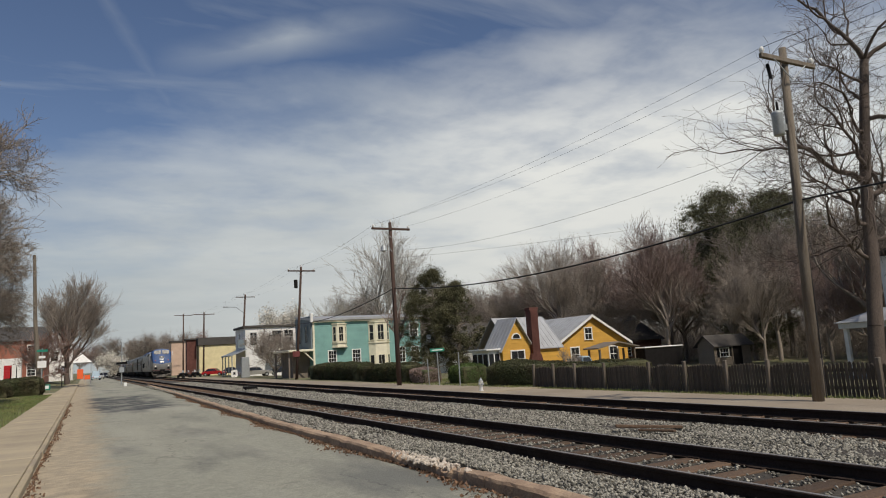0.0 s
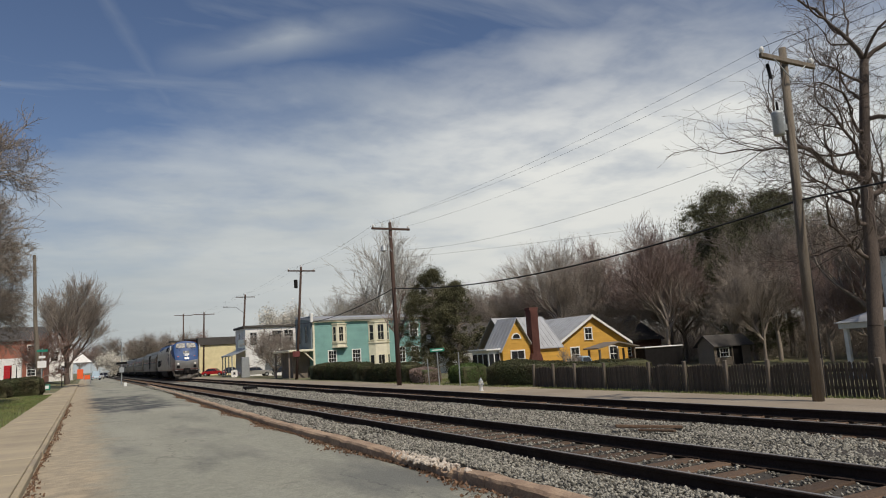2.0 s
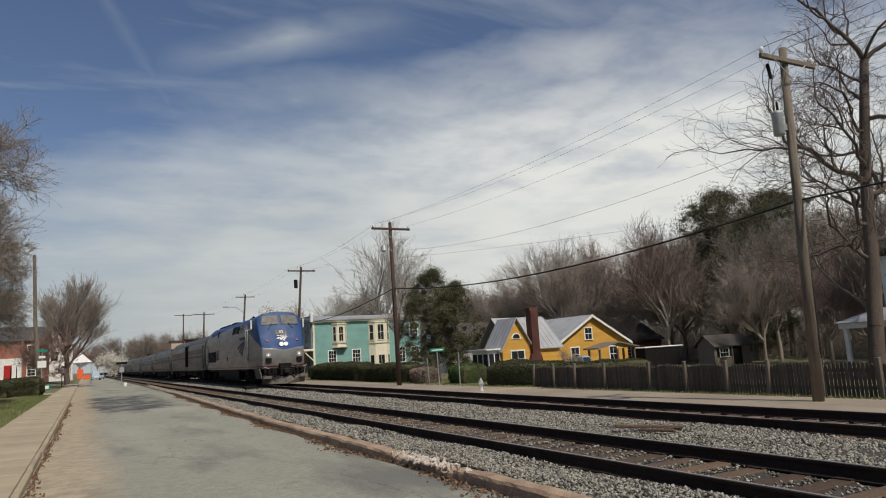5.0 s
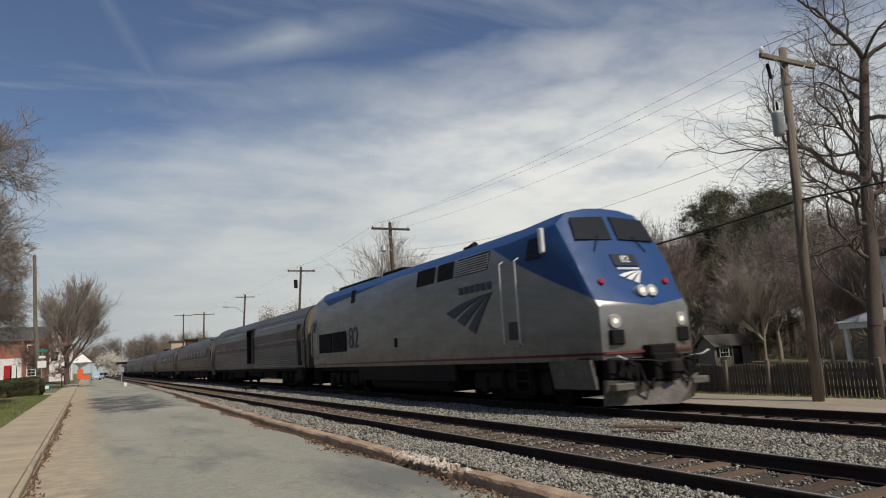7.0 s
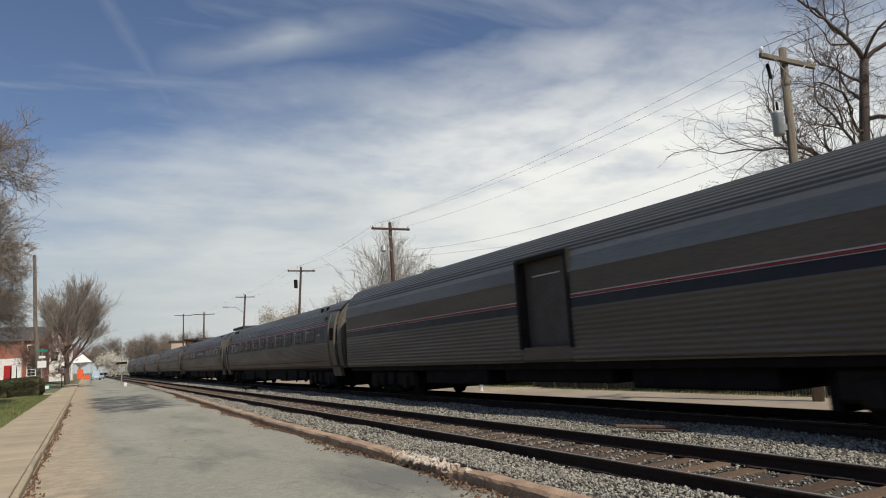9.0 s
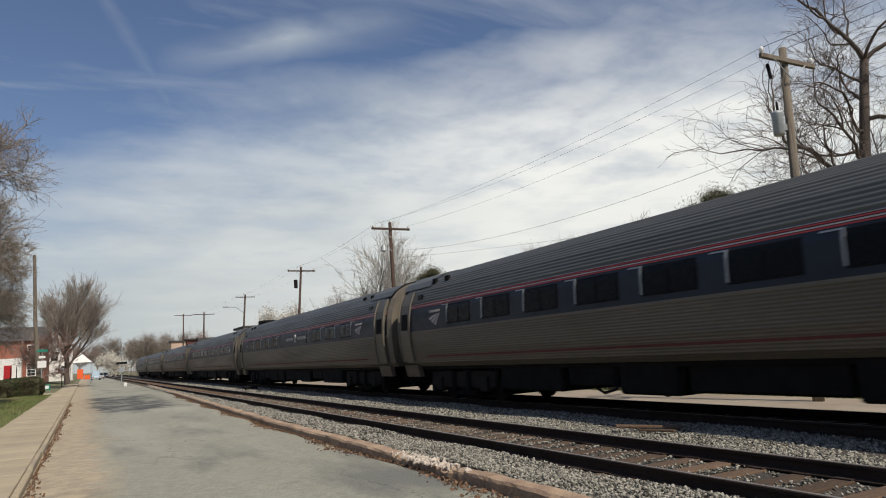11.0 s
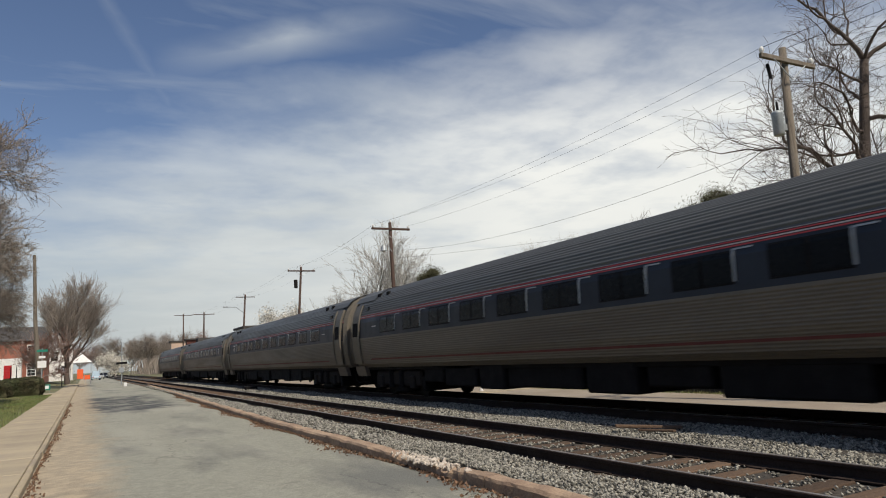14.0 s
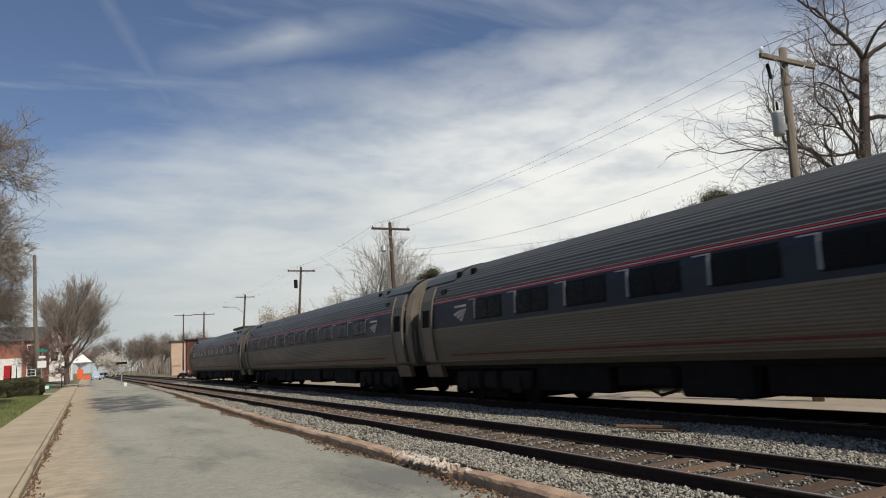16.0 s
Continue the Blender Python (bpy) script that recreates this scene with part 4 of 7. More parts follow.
    # roof
    for y, w, h in ((-3.4, 1.1, 0.10), (-5.4, 1.1, 0.10), (-8.2, 0.9, 0.12)):
        part("roof_hatch", bbox(-0.7, 0.7, y - w, y + w, 4.24, 4.33 + h, 0.05), "black", e)
    for k in (-0.4, 0.0, 0.4):
        part("horn", tube(B(), [(k, -13.2, 4.42), (k, -13.7, 4.44)], [0.04, 0.11], 10), "black", e)
    part("horn_base", bbox(-0.5, 0.5, -13.35, -13.15, 4.27, 4.46, 0.02), "black", e)
    part("antenna", bbox(-0.12, 0.12, -18.5, -18.0, 4.27, 4.40, 0.02), "black", e)
    part("rear_diaphragm", bbox(-1.1, 1.1, -0.8, -0.12, 0.9, 3.7, 0.1), "black", e)
    for y in (-16.5, -4.2):
        bogie(e, y, 0.50, 2.75)
    # drawn out to the full length of the type
    for o in e.children_recursive:
        if o.name.startswith(("wheel_set", "unit_number")):  # placed by their own pose
            o.matrix_basis.translation.y *= 1.016
        else:
            o.data.transform(Matrix.Diagonal((1, 1.016, 1, 1)))
    return e


def coach_profile(kind):
    """Half outline from the sill to the ridge, with fluting where the car is ribbed: (x, z, zone)."""
    if kind == "coach":
        key = [(1.36, 0.98), (1.47, 1.10), (1.555, 1.45), (1.60, 2.0), (1.575, 2.6), (1.50, 2.95), (1.36, 3.28), (1.12, 3.56), (0.75, 3.76), (0.35, 3.85), (0.0, 3.87)]
    else:
        key = [(1.46, 1.02), (1.50, 1.08), (1.50, 1.6), (1.50, 2.3), (1.50, 2.92), (1.45, 3.24), (1.33, 3.56), (1.09, 3.83), (0.76, 4.05), (0.38, 4.17), (0.0, 4.20)]
    out = []
    for (x0, z0), (x1, z1) in zip(key, key[1:]):
        n = max(2, int(math.hypot(x1 - x0, z1 - z0) / 0.0125))
        for i in range(n):
            t = i / n
            out.append((x0 + (x1 - x0) * t, z0 + (z1 - z0) * t))
    out.append(key[-1])
    return out


def shell(bm, prof, lo, hi, y0, y1, ribs=0.0, pitch=0.075, proud=0.0, ends=0.0, both=True):
    """The skin of a car between two heights; ribs: depth of the fluting. ends: how far the ends draw in."""
    pts, run = [], 0.0
    for (x0, z0), (x1, z1) in zip(prof, prof[1:]):
        run += math.hypot(x1 - x0, z1 - z0)
        if z0 < lo - 1e-6 or z0 > hi + 1e-6:
            continue
        d = Vector((z1 - z0, x0 - x1)).normalized()
        k = proud + (ribs * (0.5 + 0.5 * math.cos(2 * math.pi * run / pitch)) if ribs else 0.0)
        pts.append((x0 + d.x * k, z0 + d.y * k))
    if hi > 3.8:
        pts.append((0.0, prof[-1][1] + proud))
    for s in (-1, 1) if both else (-1,):
        rows = [(y0, -ends * 1.6), (y0 + 0.18, -ends * 0.7), (y0 + 0.6, 0), (y1 - 0.6, 0), (y1 - 0.18, -ends * 0.7), (y1, -ends * 1.6)] if ends else [(y0, 0), (y1, 0)]
        loft(bm, [[(s * max(0.0, x + e), y, z) for x, z in pts] for y, e in rows])
    return bm


def prof_x(prof, z):
    for (x0, z0), (x1, z1) in zip(prof, prof[1:]):
        if z0 <= z <= z1:
            return x0 + (x1 - x0) * (z - z0) / max(1e-6, z1 - z0)
    return 1.5


def end_wall(parent, prof, y, out):
    """The closed end of a car with its gangway."""
    pts = [(x * 0.97, z) for x, z in prof[::6]] + [(0.0, prof[-1][1] - 0.02)]
    loop = [(-x, z) for x, z in pts] + [(x, z) for x, z in pts[-2::-1]]
    bm = B()
    loft(bm, [[(x, y, z) for x, z in loop], [(x * 0.93, y + out * 0.16, z * 0.985 + 0.02) for x, z in loop]], True)
    part("end_wall", bm, "steel_end", parent)
    part("gangway", bbox(-0.95, 0.95, min(y, y + out * 0.40), max(y, y + out * 0.40), 0.95, 2.85, 0.22), "black", parent, "black rubber gangway")
    for s in (-1, 1):
        part("marker_lamp", tube(B(), [(s * 0.92, y + out * 0.12, 2.98), (s * 0.92, y + out * 0.22, 2.98)], [0.085, 0.07], 14), "chrome", parent, "round chromed marker lamp")
        part("end_grab", tube(B(), [(s * 1.30, y + out * 0.14, 1.35), (s * 1.32, y + out * 0.22, 1.42), (s * 1.32, y + out * 0.22, 2.05), (s * 1.30, y + out * 0.14, 2.12)], 0.015, 6), "steel_end", parent)
    part("coupler", bbox(-0.13, 0.13, min(y, y + out * 0.5), max(y, y + out * 0.5), 0.68, 0.96, 0.03), "grime", parent)


def side_plate(prof, s, y0, y1, z0, z1, proud, lean=0.0):
    """A plate that lies on the curved side of a car."""
    zs = [z0] + [z for z in (2.48, 2.60) if z0 < z < z1] + [z1]
    rings = []
    for z in zs:
        x = prof_x(prof, z)
        rings.append([(s * (x - 0.03), y0, z), (s * (x + proud), y0, z), (s * (x + proud), y1, z), (s * (x - 0.03), y1, z)])
    return loft(B(), rings, True)


def make_coach(label):
    c = thing("passenger_coach", pose(TRACK_2, 80, 0), label, "passenger coach", group="coaches of the train")
    prof = coach_profile("coach")
    L = 12.50
    low = part("lower_side", shell(B(), prof, 0.96, 2.02, -L, L, 0.006, 0.060, ends=0.10), "steel", c, "tarnished fluted stainless steel side")
    part("belt_line", shell(B(), prof, 1.98, 2.05, -L, L, 0, proud=0.012, ends=0.10), "steel_end", low)
    part("sill_stripe", shell(B(), prof, 1.24, 1.30, -L + 1.9, L - 1.9, 0, proud=0.014), "red_dull", low, "thin faded red stripe")
    band = part("window_band", shell(B(), prof, 2.03, 2.78, -L, L, 0, proud=0.002, ends=0.10), "blue_dark", c, "dark blue window band")
    part("stripe", shell(B(), prof, 2.745, 2.785, -L, L, 0, proud=0.010, ends=0.10), "red", band, "red stripe")
    part("stripe", shell(B(), prof, 2.780, 2.820, -L, L, 0, proud=0.008, ends=0.10), "pink", band)
    part("stripe", shell(B(), prof, 2.820, 2.860, -L, L, 0, proud=0.010, ends=0.10), "red", band, "red stripe")
    part("stripe", shell(B(), prof, 2.858, 2.885, -L, L, 0, proud=0.008, ends=0.10), "pink", band)
    part("roof", shell(B(), prof, 2.87, 3.95, -L, L, 0.012, 0.085, ends=0.10), "steel_roof", c, "fluted stainless steel roof")
    for s in (-1, 1):
        x1 = prof_x(prof, 2.70)
        for k in range(10):
            y = 8.37 - k * 1.917
            part("window_recess", side_plate(prof, s, y - 0.645, y + 0.645, 2.16, 2.70, 0.007), "black", band)
            for dy in (-0.315, 0.315):
                yy = y + dy
                bm = side_plate(prof, s, yy - 0.285, yy + 0.285, 2.19, 2.67, 0.012)
                part("window", bm, "dark_glass", band)
            part("pane_bar", side_plate(prof, s, y - 0.018, y + 0.018, 2.18, 2.68, 0.014), "black", band)
            part("mullion", side_plate(prof, s, y + 0.645, y + 0.685, 2.20, 2.71, 0.022), "metal", band)
            part("panel_rim", side_plate(prof, s, y + 0.645, y + 1.00, 2.70, 2.725, 0.020), "metal", band)
        for e in (-1, 1):
            y = e * 11.92
            xs = [(prof_x(prof, z), z) for z in (1.12, 1.6, 2.0, 2.5, 2.9, 3.1, 3.28)]
            bm = B()
            for grow, depth in ((0.38, 0.020), (0.31, 0.012)):
                loft(bm, [[(s * (x + depth - e * 0), y - grow, z), (s * (x + depth), y + grow, z), (s * (x - 0.05), y + grow, z), (s * (x - 0.05), y - grow, z)] for x, z in xs], True)
            d = part("vestibule_door", bm, "steel_end", c, "dull steel vestibule door")
            a, b = prof_x(prof, 2.2) + 0.04, prof_x(prof, 2.65) + 0.04
            part("door_window", quad_plate(B(), [(s * a, y - 0.20, 2.12), (s * a, y + 0.20, 2.12), (s * b, y + 0.20, 2.62), (s * b, y - 0.20, 2.62)], 0.012), "black", d)
            for k in (-0.40, 0.40):
                part("door_post", tube(B(), [(s * (x + 0.035), y + k, z) for x, z in xs], 0.03, 6), "steel_end", d)
            part("door_skirt", prism(B(), [(s * 1.37, 0.66), (s * 1.46, 1.02), (s * 1.30, 1.02), (s * 1.23, 0.66)], y - 0.50, y + 0.46), "tan_panel", c)
            xm = prof_x(prof, 2.45) + 0.006
            if e == 1:
                tip, foot = (9.45, 10.20) if s < 0 else (10.20, 9.45)
                swoosh(band, tip, 2.16, foot, 2.50, "pink", s * (xm + 0.006))
                for k in range(6):
                    part("lettering_bar", side_plate(prof, s, 9.50 + k * 0.11, 9.58 + k * 0.11, 2.55, 2.61, 0.012), "pink", band)
            else:
                part("lettering_bar", side_plate(prof, s, -10.3, -9.9, 2.40, 2.44, 0.008), "pink", band)
            part("roof_grab", bbox(s * 1.18 - 0.06, s * 1.18 + 0.03, e * 10.4 - 0.12, e * 10.4 + 0.12, 3.42, 3.60, 0.02), "black", c)
            part("roof_grab", bbox(s * 1.18 - 0.06, s * 1.18 + 0.03, e * 9.6 - 0.12, e * 9.6 + 0.12, 3.42, 3.60, 0.02), "black", c)
            part("vent_window", bbox(s * 1.47 - 0.03, s * 1.47 + 0.02, e * 10.9 - 0.16, e * 10.9 + 0.16, 3.0, 3.16, 0.02), "dark_glass", c)
    for e in (-1, 1):
        end_wall(c, prof, e * (L - 0.02), e)
        part("roof_cap", shell(B(), prof, 3.35, 3.95, e * 11.5 - 1.0, e * 11.5 + 1.0, 0, proud=0.035), "steel_roof", c)
    rng = random.Random(3)
    for y0, y1, z0, x in ((-6.9, -5.6, 0.50, 1.25), (-5.4, -3.6, 0.40, 1.3), (-3.4, -2.2, 0.36, 1.32), (-2.1, 0.8, 0.42, 1.25), (1.0, 2.5, 0.36, 1.32), (2.7, 4.2, 0.5, 1.25), (4.4, 6.9, 0.36, 1.28)):
        part("equipment_box", bbox(-x, x, y0, y1, z0, 1.0, 0.04), "black", c)
    part("underframe", bbox(-1.3, 1.3, -12.3, 12.3, 0.88, 1.0, 0.02), "black", c)
    part("centre_sill", bbox(-0.45, 0.45, -12.2, 12.2, 0.42, 0.9, 0.03), "black", c)
    for y in (-7.1, -5.5, 0.9, 2.6, 7.1):
        part("air_pipe", tube(B(), [(-1.2, y, 0.95), (-1.22, y + 0.1, 0.45), (-1.2, y + 0.5, 0.36), (-1.15, y + 0.9, 0.5), (-1.1, y + 1.0, 0.95)], 0.035, 6), "black", c)
    for y in (-9.07, 9.07):
        bogie(c, y, 0.457, 2.6)
    for e in (-1, 1):
        for k in (-1.0, -0.72, -0.45, 0.45, 0.8):
            part("air_hose", tube(B(), [(k, e * 12.3, 0.80), (k - 0.04, e * 12.5, 0.38 + 0.08 * abs(k)), (k, e * 12.75, 0.26 + 0.1 * abs(k)), (k + 0.05, e * 12.93, 0.42), (k + 0.08, e * 12.98, 0.7)], 0.028, 6), "black", c)
    return c


def make_baggage_car():
    c = thing("baggage_car", pose(TRACK_2, 60, 0), "tarnished stainless steel baggage car with a blue and red stripe", "baggage car")
    prof = coach_profile("baggage")
    L = 12.5
    DY0, DY1 = -1.6, 0.3          # loading door
    for a, b in ((-L, DY0), (DY1, L)):
        part("lower_side", shell(B(), prof, 1.0, 2.16, a, b, 0.016, 0.10), "steel", c, "fluted stainless steel side")
        part("blue_stripe", shell(B(), prof, 2.14, 2.34, a, b, 0, proud=0.004), "blue_dark", c)
        part("pale_stripe", shell(B(), prof, 2.34, 2.37, a, b, 0, proud=0.004), "pink", c)
        part("red_stripe", shell(B(), prof, 2.37, 2.41, a, b, 0, proud=0.005), "red", c)
        part("pale_stripe", shell(B(), prof, 2.41, 2.44, a, b, 0, proud=0.004), "pink", c)
        part("upper_panel", shell(B(), prof, 2.43, 2.92, a, b, 0), "tan_panel", c)
        part("cornice", shell(B(), prof, 2.90, 3.36, a, b, 0, proud=0.012), "steel_bright", c, "plain steel strip under the roof")
    part("door_sill", shell(B(), prof, 1.0, 1.36, DY0, DY1, 0), "tan_panel", c)
    part("roof", shell(B(), prof, 3.34, 3.95, -L, L, 0.012, 0.09), "steel_roof", c, "fluted stainless steel roof")
    for s in (-1, 1):
        part("loading_door", bbox(s * 1.28 - 0.02, s * 1.28 + 0.02, DY0, DY1, 1.30, 3.40, 0.01), "door_steel", c, "recessed sliding loading door")
        for y in (DY0, DY1):
            part("door_jamb", bbox(s * 1.40 - 0.14, s * 1.40 + 0.13, y - 0.07, y + 0.05, 1.32, 3.42, 0.015), "grime", c)
        part("door_header", bbox(s * 1.40 - 0.12, s * 1.40 + 0.07, DY0 - 0.06, DY1 + 0.05, 3.33, 3.44, 0.015), "grime", c)
        part("door_handle", tube(B(), [(s * 1.33, DY0 + 0.14, 1.50), (s * 1.33, DY0 + 0.14, 2.45)], 0.018, 6), "chrome", c)
        part("door_rib", bbox(s * 1.30 - 0.01, s * 1.30 + 0.012, DY0 + 0.5, DY1 - 0.35, 2.98, 3.01, 0.004), "chrome", c)
        for y in (-11.72,):
            part("crew_door", bbox(s * 1.49 - 0.03, s * 1.49 + 0.02, y - 0.36, y + 0.36, 1.15, 3.1, 0.01), "grime", c)
            part("crew_window", bbox(s * 1.515 - 0.01, s * 1.515 + 0.01, y - 0.22, y + 0.22, 2.3, 2.85, 0.005), "dark_glass", c)
            for k in (-0.44, 0.44):
                part("handrail", tube(B(), [(s * 1.52, y + k, 1.3), (s * 1.55, y + k, 1.4), (s * 1.55, y + k, 2.9), (s * 1.52, y + k, 3.0)], 0.025, 6), "steel_end", c)
            part("step_box", bbox(s * 1.42 - 0.14, s * 1.42 + 0.06, y - 0.45, y + 0.45, 0.45, 1.05, 0.03), "grime", c)
        part("roof_lamp", bbox(s * 1.22 - 0.1, s * 1.22 + 0.05, -10.2, -9.9, 3.42, 3.62, 0.03), "black", c)
    for e in (-1, 1):
        end_wall(c, prof, e * (L - 0.02), e)
    for y0, y1, z0, x in ((-6.2, -3.0, 0.48, 1.25), (-2.4, 1.6, 0.55, 1.2), (2.3, 6.0, 0.46, 1.28)):
        part("equipment_box", bbox(-x, x, y0, y1, z0, 1.04, 0.04), "black", c)
    part("underframe", bbox(-1.4, 1.4, -12.4, 12.4, 0.85, 1.04, 0.02), "black", c)
    for y in (-8.9, 8.9):
        bogie(c, y, 0.457, 2.6)
    return c


def coupling_y(t):
    """Where the coupling behind the engine is at t seconds."""
    u = t - 7.0
    return 31.1 - 15.3 * u - 0.05 * u * u + (0.0075 * u * u - 0.06 * u if u > 0 else 0.0)


engine = make_engine()
baggage = make_baggage_car()
coaches = [make_coach("fluted stainless steel passenger coach with a blue window band")]
for k in range(5):
    coaches.append(copy_thing(coaches[0], pose(TRACK_2, 106 + 26 * k, 0)))


def cafe_fittings(car):
    """The third car has a blank panel with lettering amidships and roof gear at its rear end. The car runs turned about."""
    band = [o for o in car.children if o.name.startswith("window_band")][0]
    prof = coach_profile("coach")
    made = [part("blank_panel", shell(B(), prof, 2.13, 2.74, -3.1, 1.5, 0, proud=0.03, both=False), "blue_dark", band, "plain dark blue panel with pale lettering")]
    x = prof_x(prof, 2.45) + 0.036
    for y0, y1 in ((-3.0, -1.52), (-0.82, 0.55)):
        n = 9 if y0 < -2 else 8
        for i in range(n):
            y = y0 + (y1 - y0) * i / n
            made.append(part("lettering_bar", quad_plate(B(), [(-x, y, 2.36), (-x, y + 0.10, 2.36), (-x + 0.012, y + 0.10, 2.50), (-x + 0.012, y, 2.50)], 0.01), "pink", band))
    made.append(part("round_emblem", tube(B(), [(-x + 0.01, -1.17, 2.43), (-x - 0.012, -1.17, 2.43)], 0.19, 24), "pink", band))
    made.append(part("emblem_centre", tube(B(), [(-x, -1.17, 2.43), (-x - 0.018, -1.17, 2.43)], 0.14, 20), "blue_dark", band))
    made.append(part("emblem_bar", box(B(), -x - 0.026, -x, -1.21, -1.13, 2.32, 2.54), "pink", band))
    for y, h in ((10.1, 0.10), (10.6, 0.16), (11.15, 0.12), (11.6, 0.2)):
        made.append(part("roof_gear", bbox(-0.45, 0.35, y, y + 0.3, 3.83, 3.92 + h, 0.04), "black", car))
    for y in (10.3, 11.0, 11.75):
        made.append(part("roof_pipe", tube(B(), [(-0.5, y, 3.82), (-0.5, y, 4.02), (0.3, y, 4.02), (0.3, y, 3.84)], 0.03, 6), "black", car))
    for o in made:
        o.data.transform(Matrix.Rotation(math.pi, 4, "Z"))


cafe_fittings(coaches[1])
TURNED = (coaches[1], coaches[2], coaches[4])      # these run with the emblem end in front


def wheel_sets(car):
    return [o for o in car.children if o.name.startswith("wheel_set")]


def motions():
    times = [i * 0.5 for i in range(33)]
    # the wheels roll along the rails, less than a quarter turn from row to row
    start = coupling_y(0.0)
    for car in [engine, baggage] + coaches:
        for w in wheel_sets(car):
            at, r = w.matrix_basis.translation.copy(), w.matrix_basis.translation.z * (-1 if car in TURNED else 1)
            walk(w, [(i / FPS, pose(*at, math.degrees((start - coupling_y(i / FPS)) / r) % 360.0)) for i in range(16 * FPS + 1)])
    walk(engine, [(t, pose(TRACK_2, coupling_y(t) + 0.02, 0)) for t in times])
    for k, car in enumerate([baggage] + coaches):
        walk(car, [(t, pose(TRACK_2, coupling_y(t) + 26.0 * k + 13.0, 0, 0, 0, 180 if car in TURNED else 0)) for t in times])

# ---------------------------------------------------------------- poles and wires


def utility_pole(x, y, top, mat, label, arm=2.7, z0=None, r=0.16, rise=0.45):
    z0 = ground_z(x, y) - 0.05 if z0 is None else z0
    p = thing("utility_pole", pose(x, y, 0), label, "utility pole", group="utility poles beside the track")
    tx, ty, tz = top[0] - x, top[1] - y, top[2]
    part("shaft", tube(B(), [(0, 0, z0), (tx * 0.5, ty * 0.5, (z0 + tz) / 2), (tx, ty, tz)], [r, r * 0.85, r * 0.68], 12), mat, p, smooth=True)
    tz -= 0.45 - rise
    az = tz - rise
    part("crossarm", bbox(tx - arm / 2, tx + arm / 2, ty - 0.17, ty - 0.06, az - 0.07, az + 0.07, 0.012), mat, p)
    for s in (-1, 1):
        part("arm_brace", tube(B(), [(tx, ty - 0.18, az - 0.6), (tx + s * 0.7, ty - 0.18, az - 0.06)], 0.018, 5), "metal", p)
        part("insulator", tube(B(), [(tx + s * arm * 0.46, ty - 0.11, az + 0.05), (tx + s * arm * 0.46, ty - 0.11, az + 0.14), (tx + s * arm * 0.46, ty - 0.11, az + 0.2), (tx + s * arm * 0.46, ty - 0.11, az + 0.26)], [0.03, 0.075, 0.075, 0.04], 8), "white", p)
    part("insulator", tube(B(), [(tx, ty, tz - 0.05), (tx, ty, tz + 0.1), (tx, ty, tz + 0.16), (tx, ty, tz + 0.22)], [0.03, 0.075, 0.075, 0.04], 8), "white", p)
    return p, [(top[0] - arm * 0.46, top[1] - 0.11, az + 0.24), (top[0], top[1], tz + 0.2), (top[0] + arm * 0.46, top[1] - 0.11, az + 0.24)]


POLES = [utility_pole(17.88, 12.29, (18.06, 12.02, 9.62), "pole", "grey weathered wooden utility pole with a transformer", 2.4, r=0.155, rise=0.2),
         utility_pole(17.77, 40.60, (17.67, 40.64, 10.0), "pole_dark", "dark brown wooden utility pole with a street lamp"),
         utility_pole(19.69, 71.72, (20.45, 71.51, 11.3), "pole_dark", "dark brown leaning wooden utility pole", 3.0),
         utility_pole(23.45, 119.5, (24.21, 119.4, 13.1), "pole_dark", "dark wooden utility pole with a lamp arm", 3.2, r=0.2),
         utility_pole(21.7, 150.0, (21.9, 150.0, 12.5), "pole_dark", "distant dark wooden utility pole", 4.2, r=0.2),
         utility_pole(21.3, 180.0, (21.4, 180.0, 14.5), "pole_dark", "distant dark wooden utility pole", 4.2, r=0.2)]


